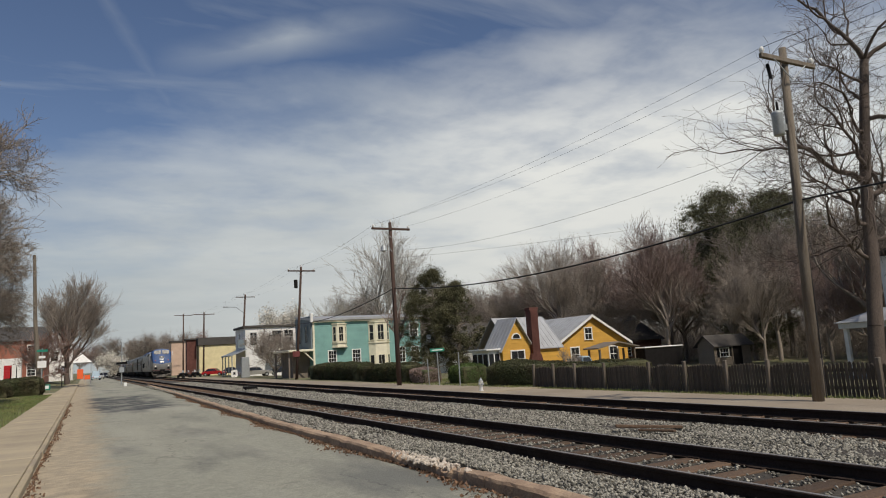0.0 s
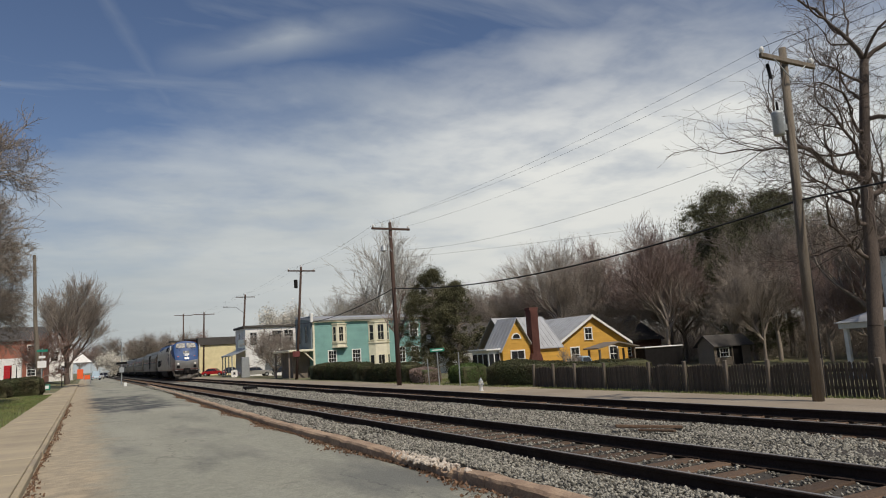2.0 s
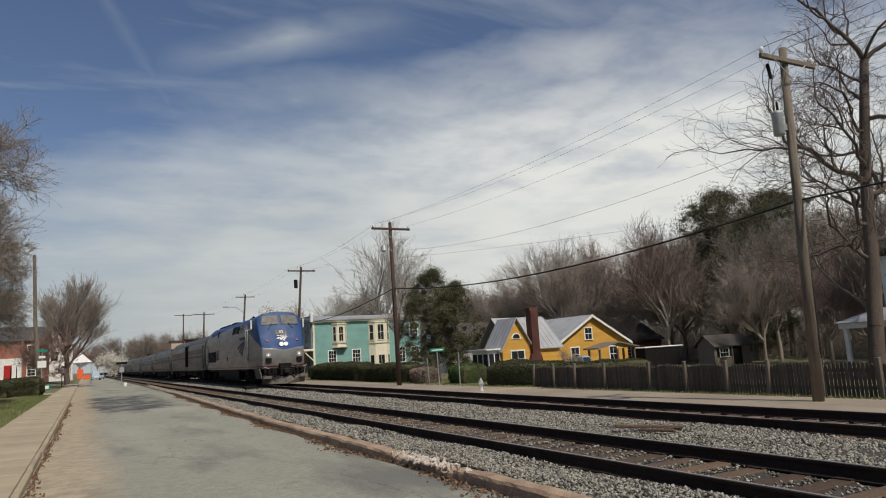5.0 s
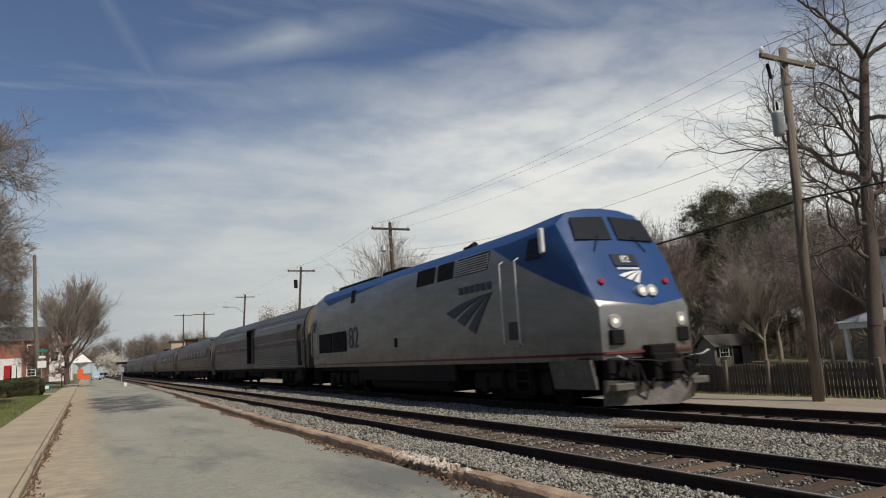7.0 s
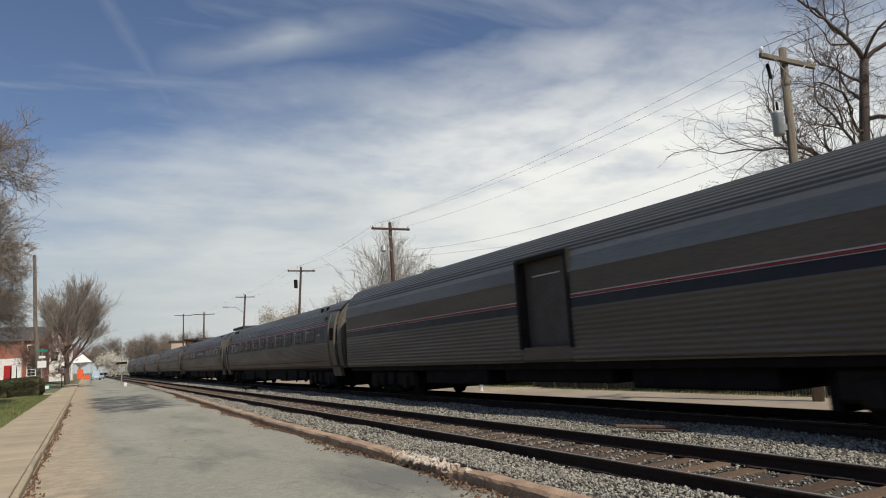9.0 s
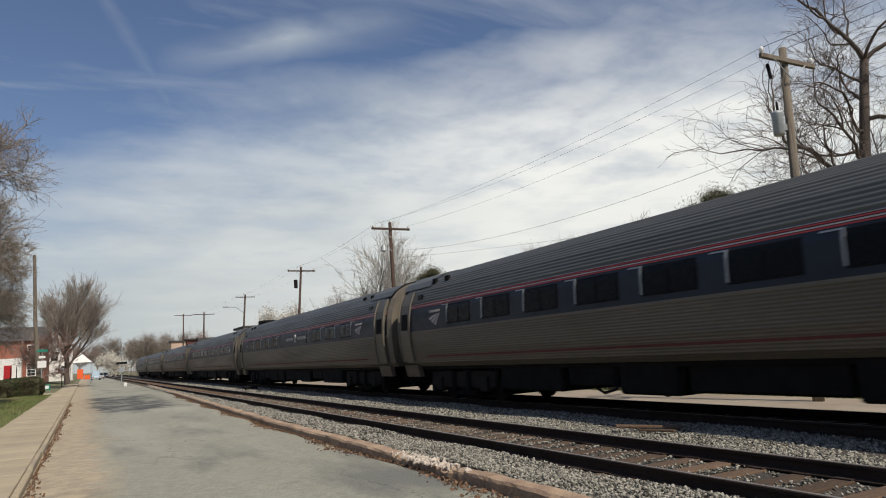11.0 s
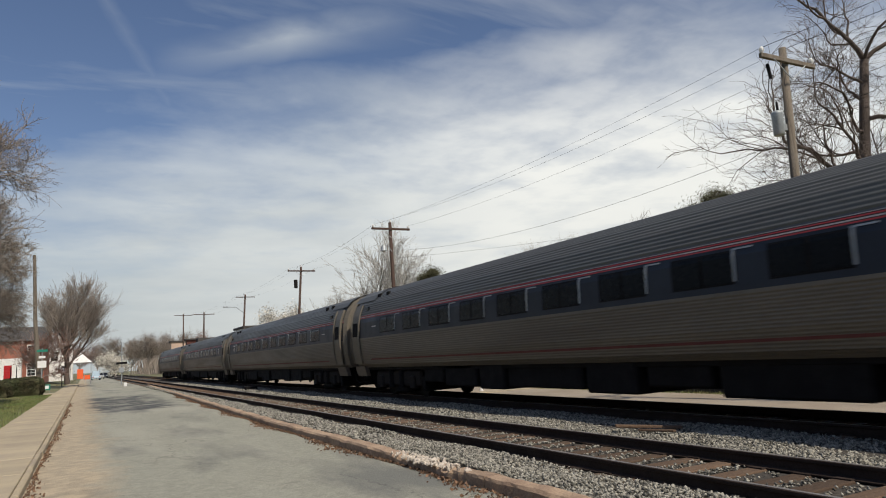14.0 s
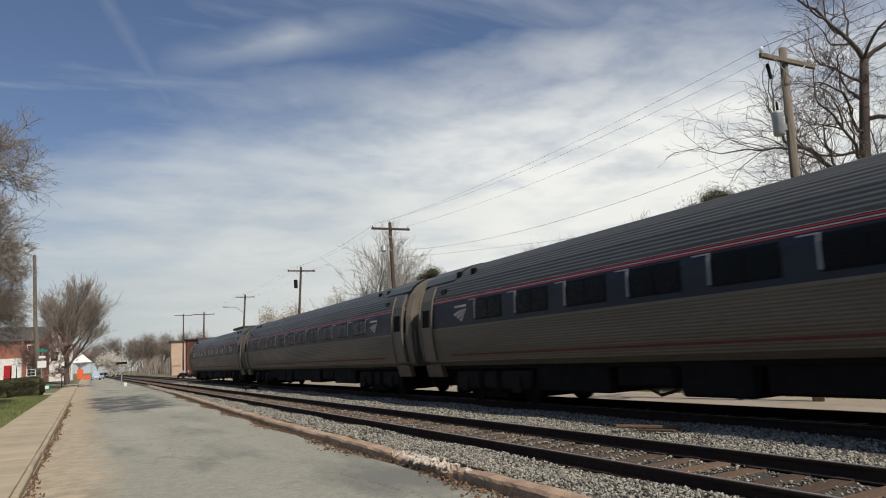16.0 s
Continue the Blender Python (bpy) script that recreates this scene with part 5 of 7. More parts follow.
def pole_fittings():
    p = POLES[0][0]
    c = Vector((-0.31, -0.15, 0))
    part("transformer", tube(B(), [c + Vector((0, 0, 6.93)), c + Vector((0, 0, 6.97)), c + Vector((0, 0, 7.56)), c + Vector((0, 0, 7.60)), c + Vector((0, 0, 7.66))], [0.13, 0.155, 0.155, 0.17, 0.10], 18), "metal", p, "grey cylindrical transformer", smooth=True)
    part("bushing", tube(B(), [c + Vector((0.06, 0, 7.62)), c + Vector((0.06, 0, 7.95))], [0.045, 0.025], 8), "black", p)
    part("bracket", bbox(-0.25, 0.1, -0.2, -0.02, 7.1, 7.3, 0.01), "metal", p)
    part("fuse_cutout", tube(B(), [(-0.5, -0.2, 9.05), (-0.45, -0.22, 8.6)], 0.05, 8), "black", p)
    part("jumper", tube(B(), [(-0.5, -0.2, 8.65), (-0.62, -0.2, 8.2), (-0.42, -0.15, 7.98)], 0.012, 5), "wire", p)
    part("ground_wire", tube(B(), [(0.14, -0.16, -0.5), (0.2, -0.2, 4.5), (0.24, -0.26, 9.0)], 0.014, 5), "wire", p)
    p = POLES[1][0]
    part("lamp_arm", tube(B(), [(-0.05, -0.05, 8.0), (-0.45, -0.2, 8.45), (-0.75, -0.3, 8.42)], 0.03, 6), "metal", p)
    part("lamp_head", tube(B(), [(-0.78, -0.3, 8.45), (-0.78, -0.3, 8.3), (-0.78, -0.3, 8.05), (-0.78, -0.3, 7.98)], [0.07, 0.13, 0.2, 0.05], 12), "metal", p, "grey street lamp head")
    p = POLES[2][0]
    part("warning_plate", bbox(-0.42, 0.36, -0.26, -0.22, 1.75, 2.35, 0.01), "red_dull", p, "faded red plate")
    part("junction_box", bbox(-0.05, 0.3, -0.35, -0.1, 9.0, 9.9, 0.03), "black", p)
    p = POLES[3][0]
    part("lamp_arm", tube(B(), [(0.6, -0.1, 9.9), (-0.8, -0.3, 10.9), (-2.2, -0.4, 11.0)], 0.05, 6), "metal", p)
    part("lamp_head", bbox(-3.0, -2.1, -0.55, -0.25, 10.92, 11.1, 0.05), "metal", p, "grey cobra-head street lamp")


pole_fittings()


def wire(a, b, sag, r, name="overhead_wire", label="thin overhead power line between poles"):
    a, b = Vector(a), Vector(b)
    pts = [a.lerp(b, i / 14) - Vector((0, 0, sag * 4 * (i / 14) * (1 - i / 14))) for i in range(15)]
    solid(name, tube(B(), pts, r, 5), "wire", Matrix(), label, "power line", group="overhead wires")


for (pa, ta), (pb, tb) in zip(POLES, POLES[1:]):
    for a, b in zip(ta, tb):
        wire(a, b, 0.45, 0.0045)
for a in POLES[0][1]:
    wire(a, (a[0] + 1.0, -26, a[2]), 0.5, 0.007)
wire((18.0, 12.1, 5.05), (17.72, 40.62, 5.65), 0.75, 0.030, "telephone_cable", "thick black telephone cable between poles")
wire((17.72, 40.62, 5.65), (20.05, 71.6, 5.2), 0.5, 0.030, "telephone_cable", "thick black telephone cable between poles")
wire((20.05, 71.6, 5.2), (23.7, 119.5, 5.6), 0.6, 0.030, "telephone_cable", "thick black telephone cable between poles")
wire((18.0, 12.1, 5.05), (18.4, -28, 6.2), 0.6, 0.030, "telephone_cable", "thick black telephone cable between poles")
wire((18.05, 12.0, 6.9), (17.70, 40.62, 8.15), 0.8, 0.006)
wire((17.70, 40.62, 7.6), (34, 20, 8.0), 0.3, 0.006)


# ---------------------------------------------------------------- fence and street furniture


def make_fence():
    f = thing("picket_fence", Matrix(), "weathered dark wooden picket fence with scalloped panels", "fence")
    posts = [27.7, 26.1, 24.6, 22.65, 20.1, 18.3, 16.5, 14.9, 13.1, 11.45, 9.7, 8.0, 6.3]
    rng = random.Random(2)
    def fx(y):
        return 19.25 + 0.012 * (27.3 - y) + (0.05 * max(0, 13 - y))
    pm = finish("post", bevel(box(B(), -0.06, 0.06, -0.06, 0.06, -0.12, 1.12), 0.015), "post")
    pick = B()
    loft(pick, [[(0.0, -0.047, -0.03), (0.0, 0.047, -0.03), (0.0, 0.047, 0.88), (0.0, 0.0, 0.93), (0.0, -0.047, 0.88)], [(0.022, -0.047, -0.03), (0.022, 0.047, -0.03), (0.022, 0.047, 0.88), (0.022, 0.0, 0.93), (0.022, -0.047, 0.88)]], True)
    km = finish("picket", pick, "picket")
    for y in posts:
        o = new("post", pm)
        o.parent = f
        o.matrix_basis = pose(fx(y) - 0.05, y, ground_z(fx(y), y), rng.uniform(-1, 1), rng.uniform(-1, 1), 0)
    for y1, y0 in zip(posts, posts[1:]):
        for h in (0.22, 0.72):
            part("rail", loft(B(), [[(fx(y) + 0.024, y, LOW + h), (fx(y) + 0.06, y, LOW + h), (fx(y) + 0.06, y, LOW + h + 0.09), (fx(y) + 0.024, y, LOW + h + 0.09)] for y in (y0, y1)], True), "picket", f)
        step = 0.112
        n = int((y1 - y0 - 0.1) / step)
        for i in range(n):
            t = (i + 0.5) / n
            y = y0 + 0.05 + (y1 - y0 - 0.1) * t
            o = new("picket", km)
            o.parent = f
            o.matrix_basis = pose(fx(y), y, LOW + 0.03, 0, 0, rng.uniform(-3, 3)) @ Matrix.Diagonal((1, 1, 0.97 + 0.09 * math.sin(math.pi * t) + rng.uniform(-0.015, 0.015), 1))


make_fence()


def make_hydrant(x, y):
    z = -0.57
    h = thing("fire_hydrant", pose(x, y, z) @ Matrix.Scale(0.82, 4), "silver and white fire hydrant on the shoulder", "fire hydrant")
    part("barrel", tube(B(), [(0, 0, 0), (0, 0, 0.05), (0, 0, 0.05), (0, 0, 0.52), (0, 0, 0.52), (0, 0, 0.56)], [0.14, 0.14, 0.095, 0.095, 0.13, 0.13], 14), "white", h)
    part("bonnet", tube(B(), [(0, 0, 0.56), (0, 0, 0.63), (0, 0, 0.70), (0, 0, 0.73), (0, 0, 0.78)], [0.12, 0.11, 0.06, 0.03, 0.03], 14), "metal", h)
    part("outlet", tube(B(), [(-0.18, 0, 0.42), (0.18, 0, 0.42)], 0.05, 10), "metal", h)
    part("front_outlet", tube(B(), [(0, 0, 0.40), (0, -0.18, 0.40)], 0.065, 10), "metal", h)


make_hydrant(16.56, 28.28)

bm = bbox(-1.6, 1.9, -0.7, 0.9, -0.05, 0.03, 0.01)
solid("walkway_slab", bm, "concrete", pose(17.2, 27.6, -0.57), "pale concrete slab beside the hydrant", "slab", kind="structure")


def sign_post(x, y, h, lean, label, plate=None, mat="green_sign"):
    z = ground_z(x, y)
    s = thing("street_sign", pose(x, y, z, 0, lean, 0), label, "street sign", group="street signs")
    part("post", tube(B(), [(0, 0, -0.05), (0, 0, h)], 0.035, 8), "metal", s)
    if plate:
        w, hh, d = plate
        part("plate", bbox(-w / 2, w / 2, -0.06, -0.04, h - hh - d, h - d, 0.004), mat, s)
        part("lettering_bar", box(B(), -w * 0.38, w * 0.38, -0.064, -0.06, h - d - hh * 0.65, h - d - hh * 0.35), "white", s)


sign_post(18.6, 36.6, 2.15, -1.5, "grey post with a green street name plate", (0.95, 0.2, -0.05))
sign_post(18.72, 38.2, 1.6, -2.0, "plain grey metal post at the corner")
sign_post(18.9, 34.6, 1.9, 0, "slim grey post by the lawn")

# scraps between the tracks
solid("broken_board", bevel(box(B(), -0.10, 0.10, -0.55, 0.55, 0, 0.05), 0.01), "tie", pose(8.5, 9.0, -0.10, 3, 4, 52), "broken brown board lying on the ballast", "board")
solid("broken_board", bevel(box(B(), -0.06, 0.06, -0.3, 0.3, 0, 0.04), 0.01), "tie", pose(8.3, 8.6, -0.11, 0, 8, 25), "broken brown board lying on the ballast", "board")
solid("switch_box", bbox(-0.35, 0.35, -0.4, 0.4, -0.05, 0.16, 0.03), "black", pose(8.7, 42.0, -0.12), "low black track-side box", "track box")

# ---------------------------------------------------------------- plants


def segments_mesh(name, segs, mat, sides):
    """Many tapered bars in one mesh: rows of x0 y0 z0 x1 y1 z1 r0 r1."""
    s = np.array(segs, float)
    n = len(s)
    p0, p1, r0, r1 = s[:, 0:3], s[:, 3:6], s[:, 6], s[:, 7]
    d = p1 - p0
    d /= np.maximum(1e-9, np.linalg.norm(d, axis=1))[:, None]
    ref = np.where(np.abs(d[:, 2:3]) > 0.9, np.array([[1.0, 0, 0]]), np.array([[0, 0, 1.0]]))
    a = np.cross(d, ref)
    a /= np.linalg.norm(a, axis=1)[:, None]
    b = np.cross(d, a)
    ang = np.arange(sides) * 2 * np.pi / sides
    ring = a[:, None] * np.cos(ang)[None, :, None] + b[:, None] * np.sin(ang)[None, :, None]
    v = np.concatenate([p0[:, None] + ring * r0[:, None, None], p1[:, None] + ring * r1[:, None, None]], 1).reshape(-1, 3)
    k = np.arange(sides)
    q = np.stack([k, (k + 1) % sides, (k + 1) % sides + sides, k + sides], 1)
    f = (q[None] + (np.arange(n) * 2 * sides)[:, None, None]).reshape(-1, 4)
    me = bpy.data.meshes.new(name)
    me.vertices.add(len(v))
    me.vertices.foreach_set("co", v.reshape(-1))
    me.loops.add(f.size)
    me.loops.foreach_set("vertex_index", f.reshape(-1))
    me.polygons.add(len(f))
    me.polygons.foreach_set("loop_start", np.arange(len(f)) * 4)
    me.update(calc_edges=True)
    me.materials.append(M[mat])
    return me


def leaves_mesh(name, pts, size, mat, rng, wide=0.55):
    """Small four-cornered leaves or sprays at the given points."""
    n = len(pts)
    u = rng.normal(size=(n, 3))
    u /= np.linalg.norm(u, axis=1)[:, None]
    w = rng.normal(size=(n, 3))
    w -= u * (w * u).sum(1)[:, None]
    w /= np.linalg.norm(w, axis=1)[:, None]
    s = size * rng.uniform(0.6, 1.4, (n, 1))
    c = np.stack([pts - u * s, pts + w * s * wide, pts + u * s, pts - w * s * wide], 1).reshape(-1, 3)
    f = np.arange(n * 4).reshape(-1, 4)
    me = bpy.data.meshes.new(name)
    me.vertices.add(n * 4)
    me.vertices.foreach_set("co", c.reshape(-1))
    me.loops.add(n * 4)
    me.loops.foreach_set("vertex_index", f.reshape(-1))
    me.polygons.add(n)
    me.polygons.foreach_set("loop_start", np.arange(n) * 4)
    me.update(calc_edges=True)
    me.materials.append(M[mat])
    return me


def grow(rng, height, trunk, r, spread, levels, kids, twig, up=0.25, limb=0.5, wander=0.16, reach=0.42, limbs=None):
    """Branch bars of a bare tree, as two lists: trunk with limbs, and twigs."""
    big, small = [], []
    ends = []

    def branch(p, d, length, rad, level):
        n = 5 if level < 2 else 3
        pts = [p]
        seg = length / n
        for i in range(n):
            d = (d + Vector((rng.gauss(0, wander), rng.gauss(0, wander), rng.gauss(0, wander) + up * 0.12))).normalized()
            q = pts[-1] + d * seg
            f0, f1 = 1 - 0.55 * i / n, 1 - 0.55 * (i + 1) / n
            (big if level < 2 else small).append((*pts[-1], *q, max(twig, rad * f0), max(twig, rad * f1)))
            pts.append(q)
        if level >= levels:
            ends.append(pts[-1])
            return
        m = kids[min(level, len(kids) - 1)]
        for k in range(m):
            t = 1.0 if k == 0 else rng.uniform(0.3, 0.98)
            i = min(n - 1, int(t * n))
            at = pts[i].lerp(pts[i + 1], t * n - i) if t < 1 else pts[-1]
            turn = rng.uniform(0.35, 1.0) * spread * (0.5 if k == 0 else 1)
            axis = d.orthogonal()
            axis.rotate(Matrix.Rotation(rng.uniform(0, 6.283), 3, d))
            nd = d.copy()
            nd.rotate(Matrix.Rotation(turn, 3, axis))
            nd = (nd + Vector((0, 0, up))).normalized()
            branch(at, nd, length * rng.uniform(0.55, 0.85), rad * (0.60 if k == 0 else 0.42), level + 1)
    # trunk
    p, d = Vector((0, 0, -0.15)), Vector((rng.gauss(0, 0.03), rng.gauss(0, 0.03), 1)).normalized()
    pts = [p]
    n = 6
    for i in range(n):
        d = (d + Vector((rng.gauss(0, 0.04), rng.gauss(0, 0.04), 0.05))).normalized()
        q = pts[-1] + d * (trunk / n)
        big.append((*pts[-1], *q, r * (1 - 0.45 * i / n), r * (1 - 0.45 * (i + 1) / n)))
        pts.append(q)
    for t, a, tilt, ln, rad in limbs or ():
        i = min(n - 1, int(t * n))
        at = pts[i].lerp(pts[i + 1], t * n - i) if t < 1 else pts[-1]
        a, tilt = radians(a), radians(tilt)
        branch(at, Vector((math.sin(tilt) * math.cos(a), math.sin(tilt) * math.sin(a), math.cos(tilt))), ln, rad, 0)
    for k in range(0 if limbs else kids[0] + 2):
        t = rng.uniform(limb, 1.0) if k else 1.0
        i = min(n - 1, int(t * n))
        at = pts[i].lerp(pts[i + 1], t * n - i) if t < 1 else pts[-1]
        a = rng.uniform(0, 6.283) if k else 0
        tilt = rng.uniform(0.5, 1.15) * spread * (1.15 if k else 0.15)
        nd = Vector((math.sin(tilt) * math.cos(a), math.sin(tilt) * math.sin(a), math.cos(tilt)))
        branch(at, nd, (height - trunk) * reach * rng.uniform(0.8, 1.2), r * 0.5, 0)
    return big, small, ends


def bare_tree(seed, m, label, height=14, trunk=5, r=0.28, spread=0.75, levels=4, kids=(4, 4, 4, 4), twig=0.012, mat="bark", twig_mat=None, group="bare trees", up=0.25, limb=0.5, buds=None, wander=0.16, reach=0.42, limbs=None):
    rng = random.Random(seed)
    big, small, ends = grow(rng, height, trunk, r, spread, levels, kids, twig, up, limb, wander, reach, limbs)
    t = thing("tree", m, label, "tree", group=group)
    o = new("trunk", segments_mesh("trunk", big, mat, 7))
    o.parent = t
    o = new("crown", segments_mesh("crown", small, twig_mat or mat, 3))
    o.parent = t
    if buds:
        nr = np.random.default_rng(seed)
        e = np.array([tuple(v) for v in ends])
        e = np.repeat(e, buds[1], axis=0) + nr.normal(size=(len(e) * buds[1], 3)) * buds[2]
        o = new("blossom" if buds[0] == "blossom" else "foliage", leaves_mesh("foliage", e, buds[3], buds[0], nr))
        o.parent = t
    return t


def evergreen(seed, m, label, height, radius, base, mat, n=9000, leaf=0.22, shape="cone", trunk_r=0.25):
    nr = np.random.default_rng(seed)
    rng = random.Random(seed)
    t = thing("evergreen_tree", m, label, "tree", group="evergreen trees")
    part("trunk", tube(B(), [(0, 0, -0.2), (0.1, 0, height * 0.5), (0, 0.1, height * 0.95)], [trunk_r, trunk_r * 0.65, 0.04], 9), "bark", t)
    limbs, pts = [], []
    clumps = 150
    for k in range(clumps):
        h = base + (height - base) * rng.random() ** 0.8
        f = (h - base) / (height - base)
        env = radius * ((1 - f) ** 0.75 * 0.95 + 0.08 if shape == "cone" else min(1.0, 1.5 * (1 - f) ** 0.55, 0.72 + 0.6 * f) if shape == "tall" else (max(0.05, 1 - (2 * f - 0.95) ** 2)) ** 0.5)
        a, rr = rng.uniform(0, 6.283), env * rng.uniform(0.35, 1.08)
        c = np.array([math.cos(a) * rr, math.sin(a) * rr, h])
        limbs.append((0, 0, h - 0.3 * rr, *c, 0.05, 0.015))
        s = radius * rng.uniform(0.10, 0.34)
        q = nr.normal(size=(n // clumps, 3))
        q /= np.linalg.norm(q, axis=1)[:, None]
        q *= np.minimum(1.15, np.abs(nr.normal(size=(len(q), 1))) * 0.62)
        pts.append(c + q * s * np.array([1.1, 1.1, 1.25 if shape == "cone" else 0.85]))
    o = new("branchwork", segments_mesh("branchwork", limbs, "bark", 4))
    o.parent = t
    o = new("crown", leaves_mesh("crown", np.concatenate(pts), leaf, mat, nr, 0.16))
    o.parent = t
    return t


def hedge(name, m, sx, sy, sz, mat, label, n=9000, leaf=0.06, seed=1, category="hedge"):
    """A clipped hedge or shrub: a dark inner frame of stems under a skin of small leaves."""
    nr = np.random.default_rng(seed)
    n, leaf = n * 3, leaf * 0.55
    t = thing(name, m, label, category, group="hedges and shrubs")
    p = nr.uniform(-1, 1, (n, 3))
    k = nr.integers(0, 3, n)
    sgn = np.where(nr.random(n) < 0.5, -1.0, 1.0)
    p[np.arange(n), k] = sgn
    e = 4.0
    norm = (np.abs(p) ** e).sum(1) ** (1 / e)
    p = p / norm[:, None] * nr.uniform(0.90, 1.03, (n, 1))
    p[:, 2] = (p[:, 2] + 1) / 2
    p *= np.array([sx / 2, sy / 2, sz])
    p[:, :2] *= 1 + 0.05 * np.sin(p[:, 1:2] * 2.2 + seed) * np.cos(p[:, 2:3] * 3)
    p[:, 2] += 0.05 * np.sin(p[:, 1] * 1.7) + 0.04 * np.sin(p[:, 0] * 2.9)
    o = new("leaves", leaves_mesh("leaves", p, leaf, mat, nr))
    o.parent = t
    bm = box(B(), -sx * 0.43, sx * 0.43, -sy * 0.46, sy * 0.46, 0.0, sz * 0.9)
    bevel(bm, min(sx, sz) * 0.16, 2)
    part("inner_growth", bm, "hedge", t)
    return t


def gz(x, y, rz=0, s=1.0):
    return pose(x, y, ground_z(x, y) - 0.03, 0, 0, rz) @ Matrix.Scale(s, 4)


def make_plants():
    # hedges in front of the teal house and by the yellow house's yard
    hedge("hedge", gz(20.9, 61.5), 1.8, 15.5, 1.55, "hedge", "dark clipped evergreen hedge in front of the teal house", 15000, 0.09, 1)
    hedge("hedge", gz(20.6, 48.6), 1.9, 10.0, 1.35, "hedge", "dark clipped evergreen hedge in front of the teal house", 12000, 0.08, 2)
    hedge("hedge", gz(20.2, 41.8), 1.5, 2.6, 1.0, "bark_red", "low brownish shrub at the end of the hedge", 5000, 0.06, 3)
    hedge("hedge", gz(21.0, 30.9, 12), 2.6, 4.6, 1.22, "hedge", "dark green hedge beside the picket fence", 9000, 0.06, 4)
    hedge("hedge", gz(24.5, 29.0, 0), 6.5, 1.6, 1.1, "hedge", "dark green hedge behind the picket fence", 9000, 0.06, 14)
    hedge("shrub", gz(21.0, 37.4), 2.0, 2.2, 1.15, "shrub", "green rounded shrub behind the street sign", 5000, 0.06, 5, "shrub")
    hedge("shrub", gz(27.0, 41.0), 3.0, 3.0, 1.3, "hedge", "dark shrub in front of the house", 5000, 0.07, 6, "shrub")
    hedge("shrub", pose(-4.6, 66.5, -0.2), 3.2, 3.4, 1.5, "hedge", "dark rounded bush on the lawn", 7000, 0.09, 7, "bush")
    hedge("shrub", pose(-6.6, 63.5, -0.2), 3.2, 3.4, 1.35, "hedge", "dark rounded bush on the lawn", 7000, 0.09, 8, "bush")
    # evergreens
    evergreen(11, gz(29.3, 58.0), "dark olive cedar beside the teal house", 9.9, 3.0, 0.5, "needles", 90000, 0.10, "tall")
    evergreen(12, gz(31.2, 57.0), "dark olive cedar beside the teal house", 8.8, 2.5, 0.4, "needles", 60000, 0.10, "tall")
    evergreen(13, gz(66.5, 54.5), "tall pine with an open rounded crown", 19.7, 5.6, 7.0, "pine", 70000, 0.16, "round", 0.35)
    evergreen(14, gz(72.5, 52.0), "tall pine with an open rounded crown", 19.2, 6.2, 5.0, "pine", 80000, 0.16, "round", 0.35)
    evergreen(15, gz(63.5, 50.0), "broad dark evergreen behind the garden shed", 12.5, 4.8, 1.2, "pine", 60000, 0.14, "round", 0.3)
    # the big tree behind the fence
    # limbs: height on the trunk, bearing, tilt from upright, length, girth
    side = 152
    big_limbs = [(0.60, side, 70, 4.2, 0.17), (0.47, side + 8, 92, 3.4, 0.12), (0.36, side - 14, 98, 3.2, 0.12), (0.76, side + 16, 80, 3.0, 0.10), (0.56, side - 160, 70, 4.0, 0.16), (0.66, side - 100, 64, 3.8, 0.14),
                 (0.80, side + 170, 60, 3.4, 0.13), (0.64, side + 75, 66, 3.4, 0.12), (0.86, side - 60, 62, 3.0, 0.10), (1.0, side - 6, 30, 3.4, 0.15), (1.0, side + 176, 34, 3.6, 0.14), (1.0, side + 90, 40, 3.2, 0.10),
                 (0.42, side + 190, 80, 3.4, 0.13), (0.52, side - 40, 82, 3.2, 0.10), (0.70, side - 22, 76, 2.8, 0.09), (0.92, side + 30, 58, 2.6, 0.09)]
    bare_tree(27, gz(35.0, 20.75) @ pose(0, 0, 0, 1.6, 3.2, 0), "large bare tree with crooked spreading limbs behind the fence", 25, 17.2, 0.40, 0.95, 4, (5, 4, 4, 4), 0.0065, "bark_dark", None, "bare trees", 0.06, wander=0.25, limbs=big_limbs)
    bare_tree(33, gz(47.0, 27.5), "bare grey tree behind the porch", 17, 6, 0.30, 0.8, 4, (5, 4, 4, 4), 0.016, "bark", reach=0.3)
    # stock of shapes for the woods
    a = bare_tree(41, gz(52, 68), "tall bare brown tree in the wood", 18, 6, 0.26, 0.5, 4, (7, 5, 5, 6), 0.009, "bark", limb=0.25, reach=0.36, up=0.16, wander=0.13)
    b = bare_tree(42, gz(60, 71), "bare reddish tree in the wood", 18, 6, 0.26, 0.55, 4, (7, 5, 5, 6), 0.010, "bark", "bark_red", limb=0.2, reach=0.35, up=0.14, wander=0.15)
    c = bare_tree(43, gz(68, 66), "bare brown tree with dense twigs", 16, 6.5, 0.28, 0.75, 4, (7, 5, 5, 6), 0.011, "bark", limb=0.2, reach=0.34, up=0.10, wander=0.17)
    g = bare_tree(44, gz(46.5, 100), "tall pale bare tree behind the houses", 20, 7, 0.32, 0.5, 4, (5, 4, 4, 4), 0.014, "bark_grey", limb=0.2, reach=0.35, up=0.14, wander=0.16)
    rng = random.Random(77)
    stock = (a, b, c)
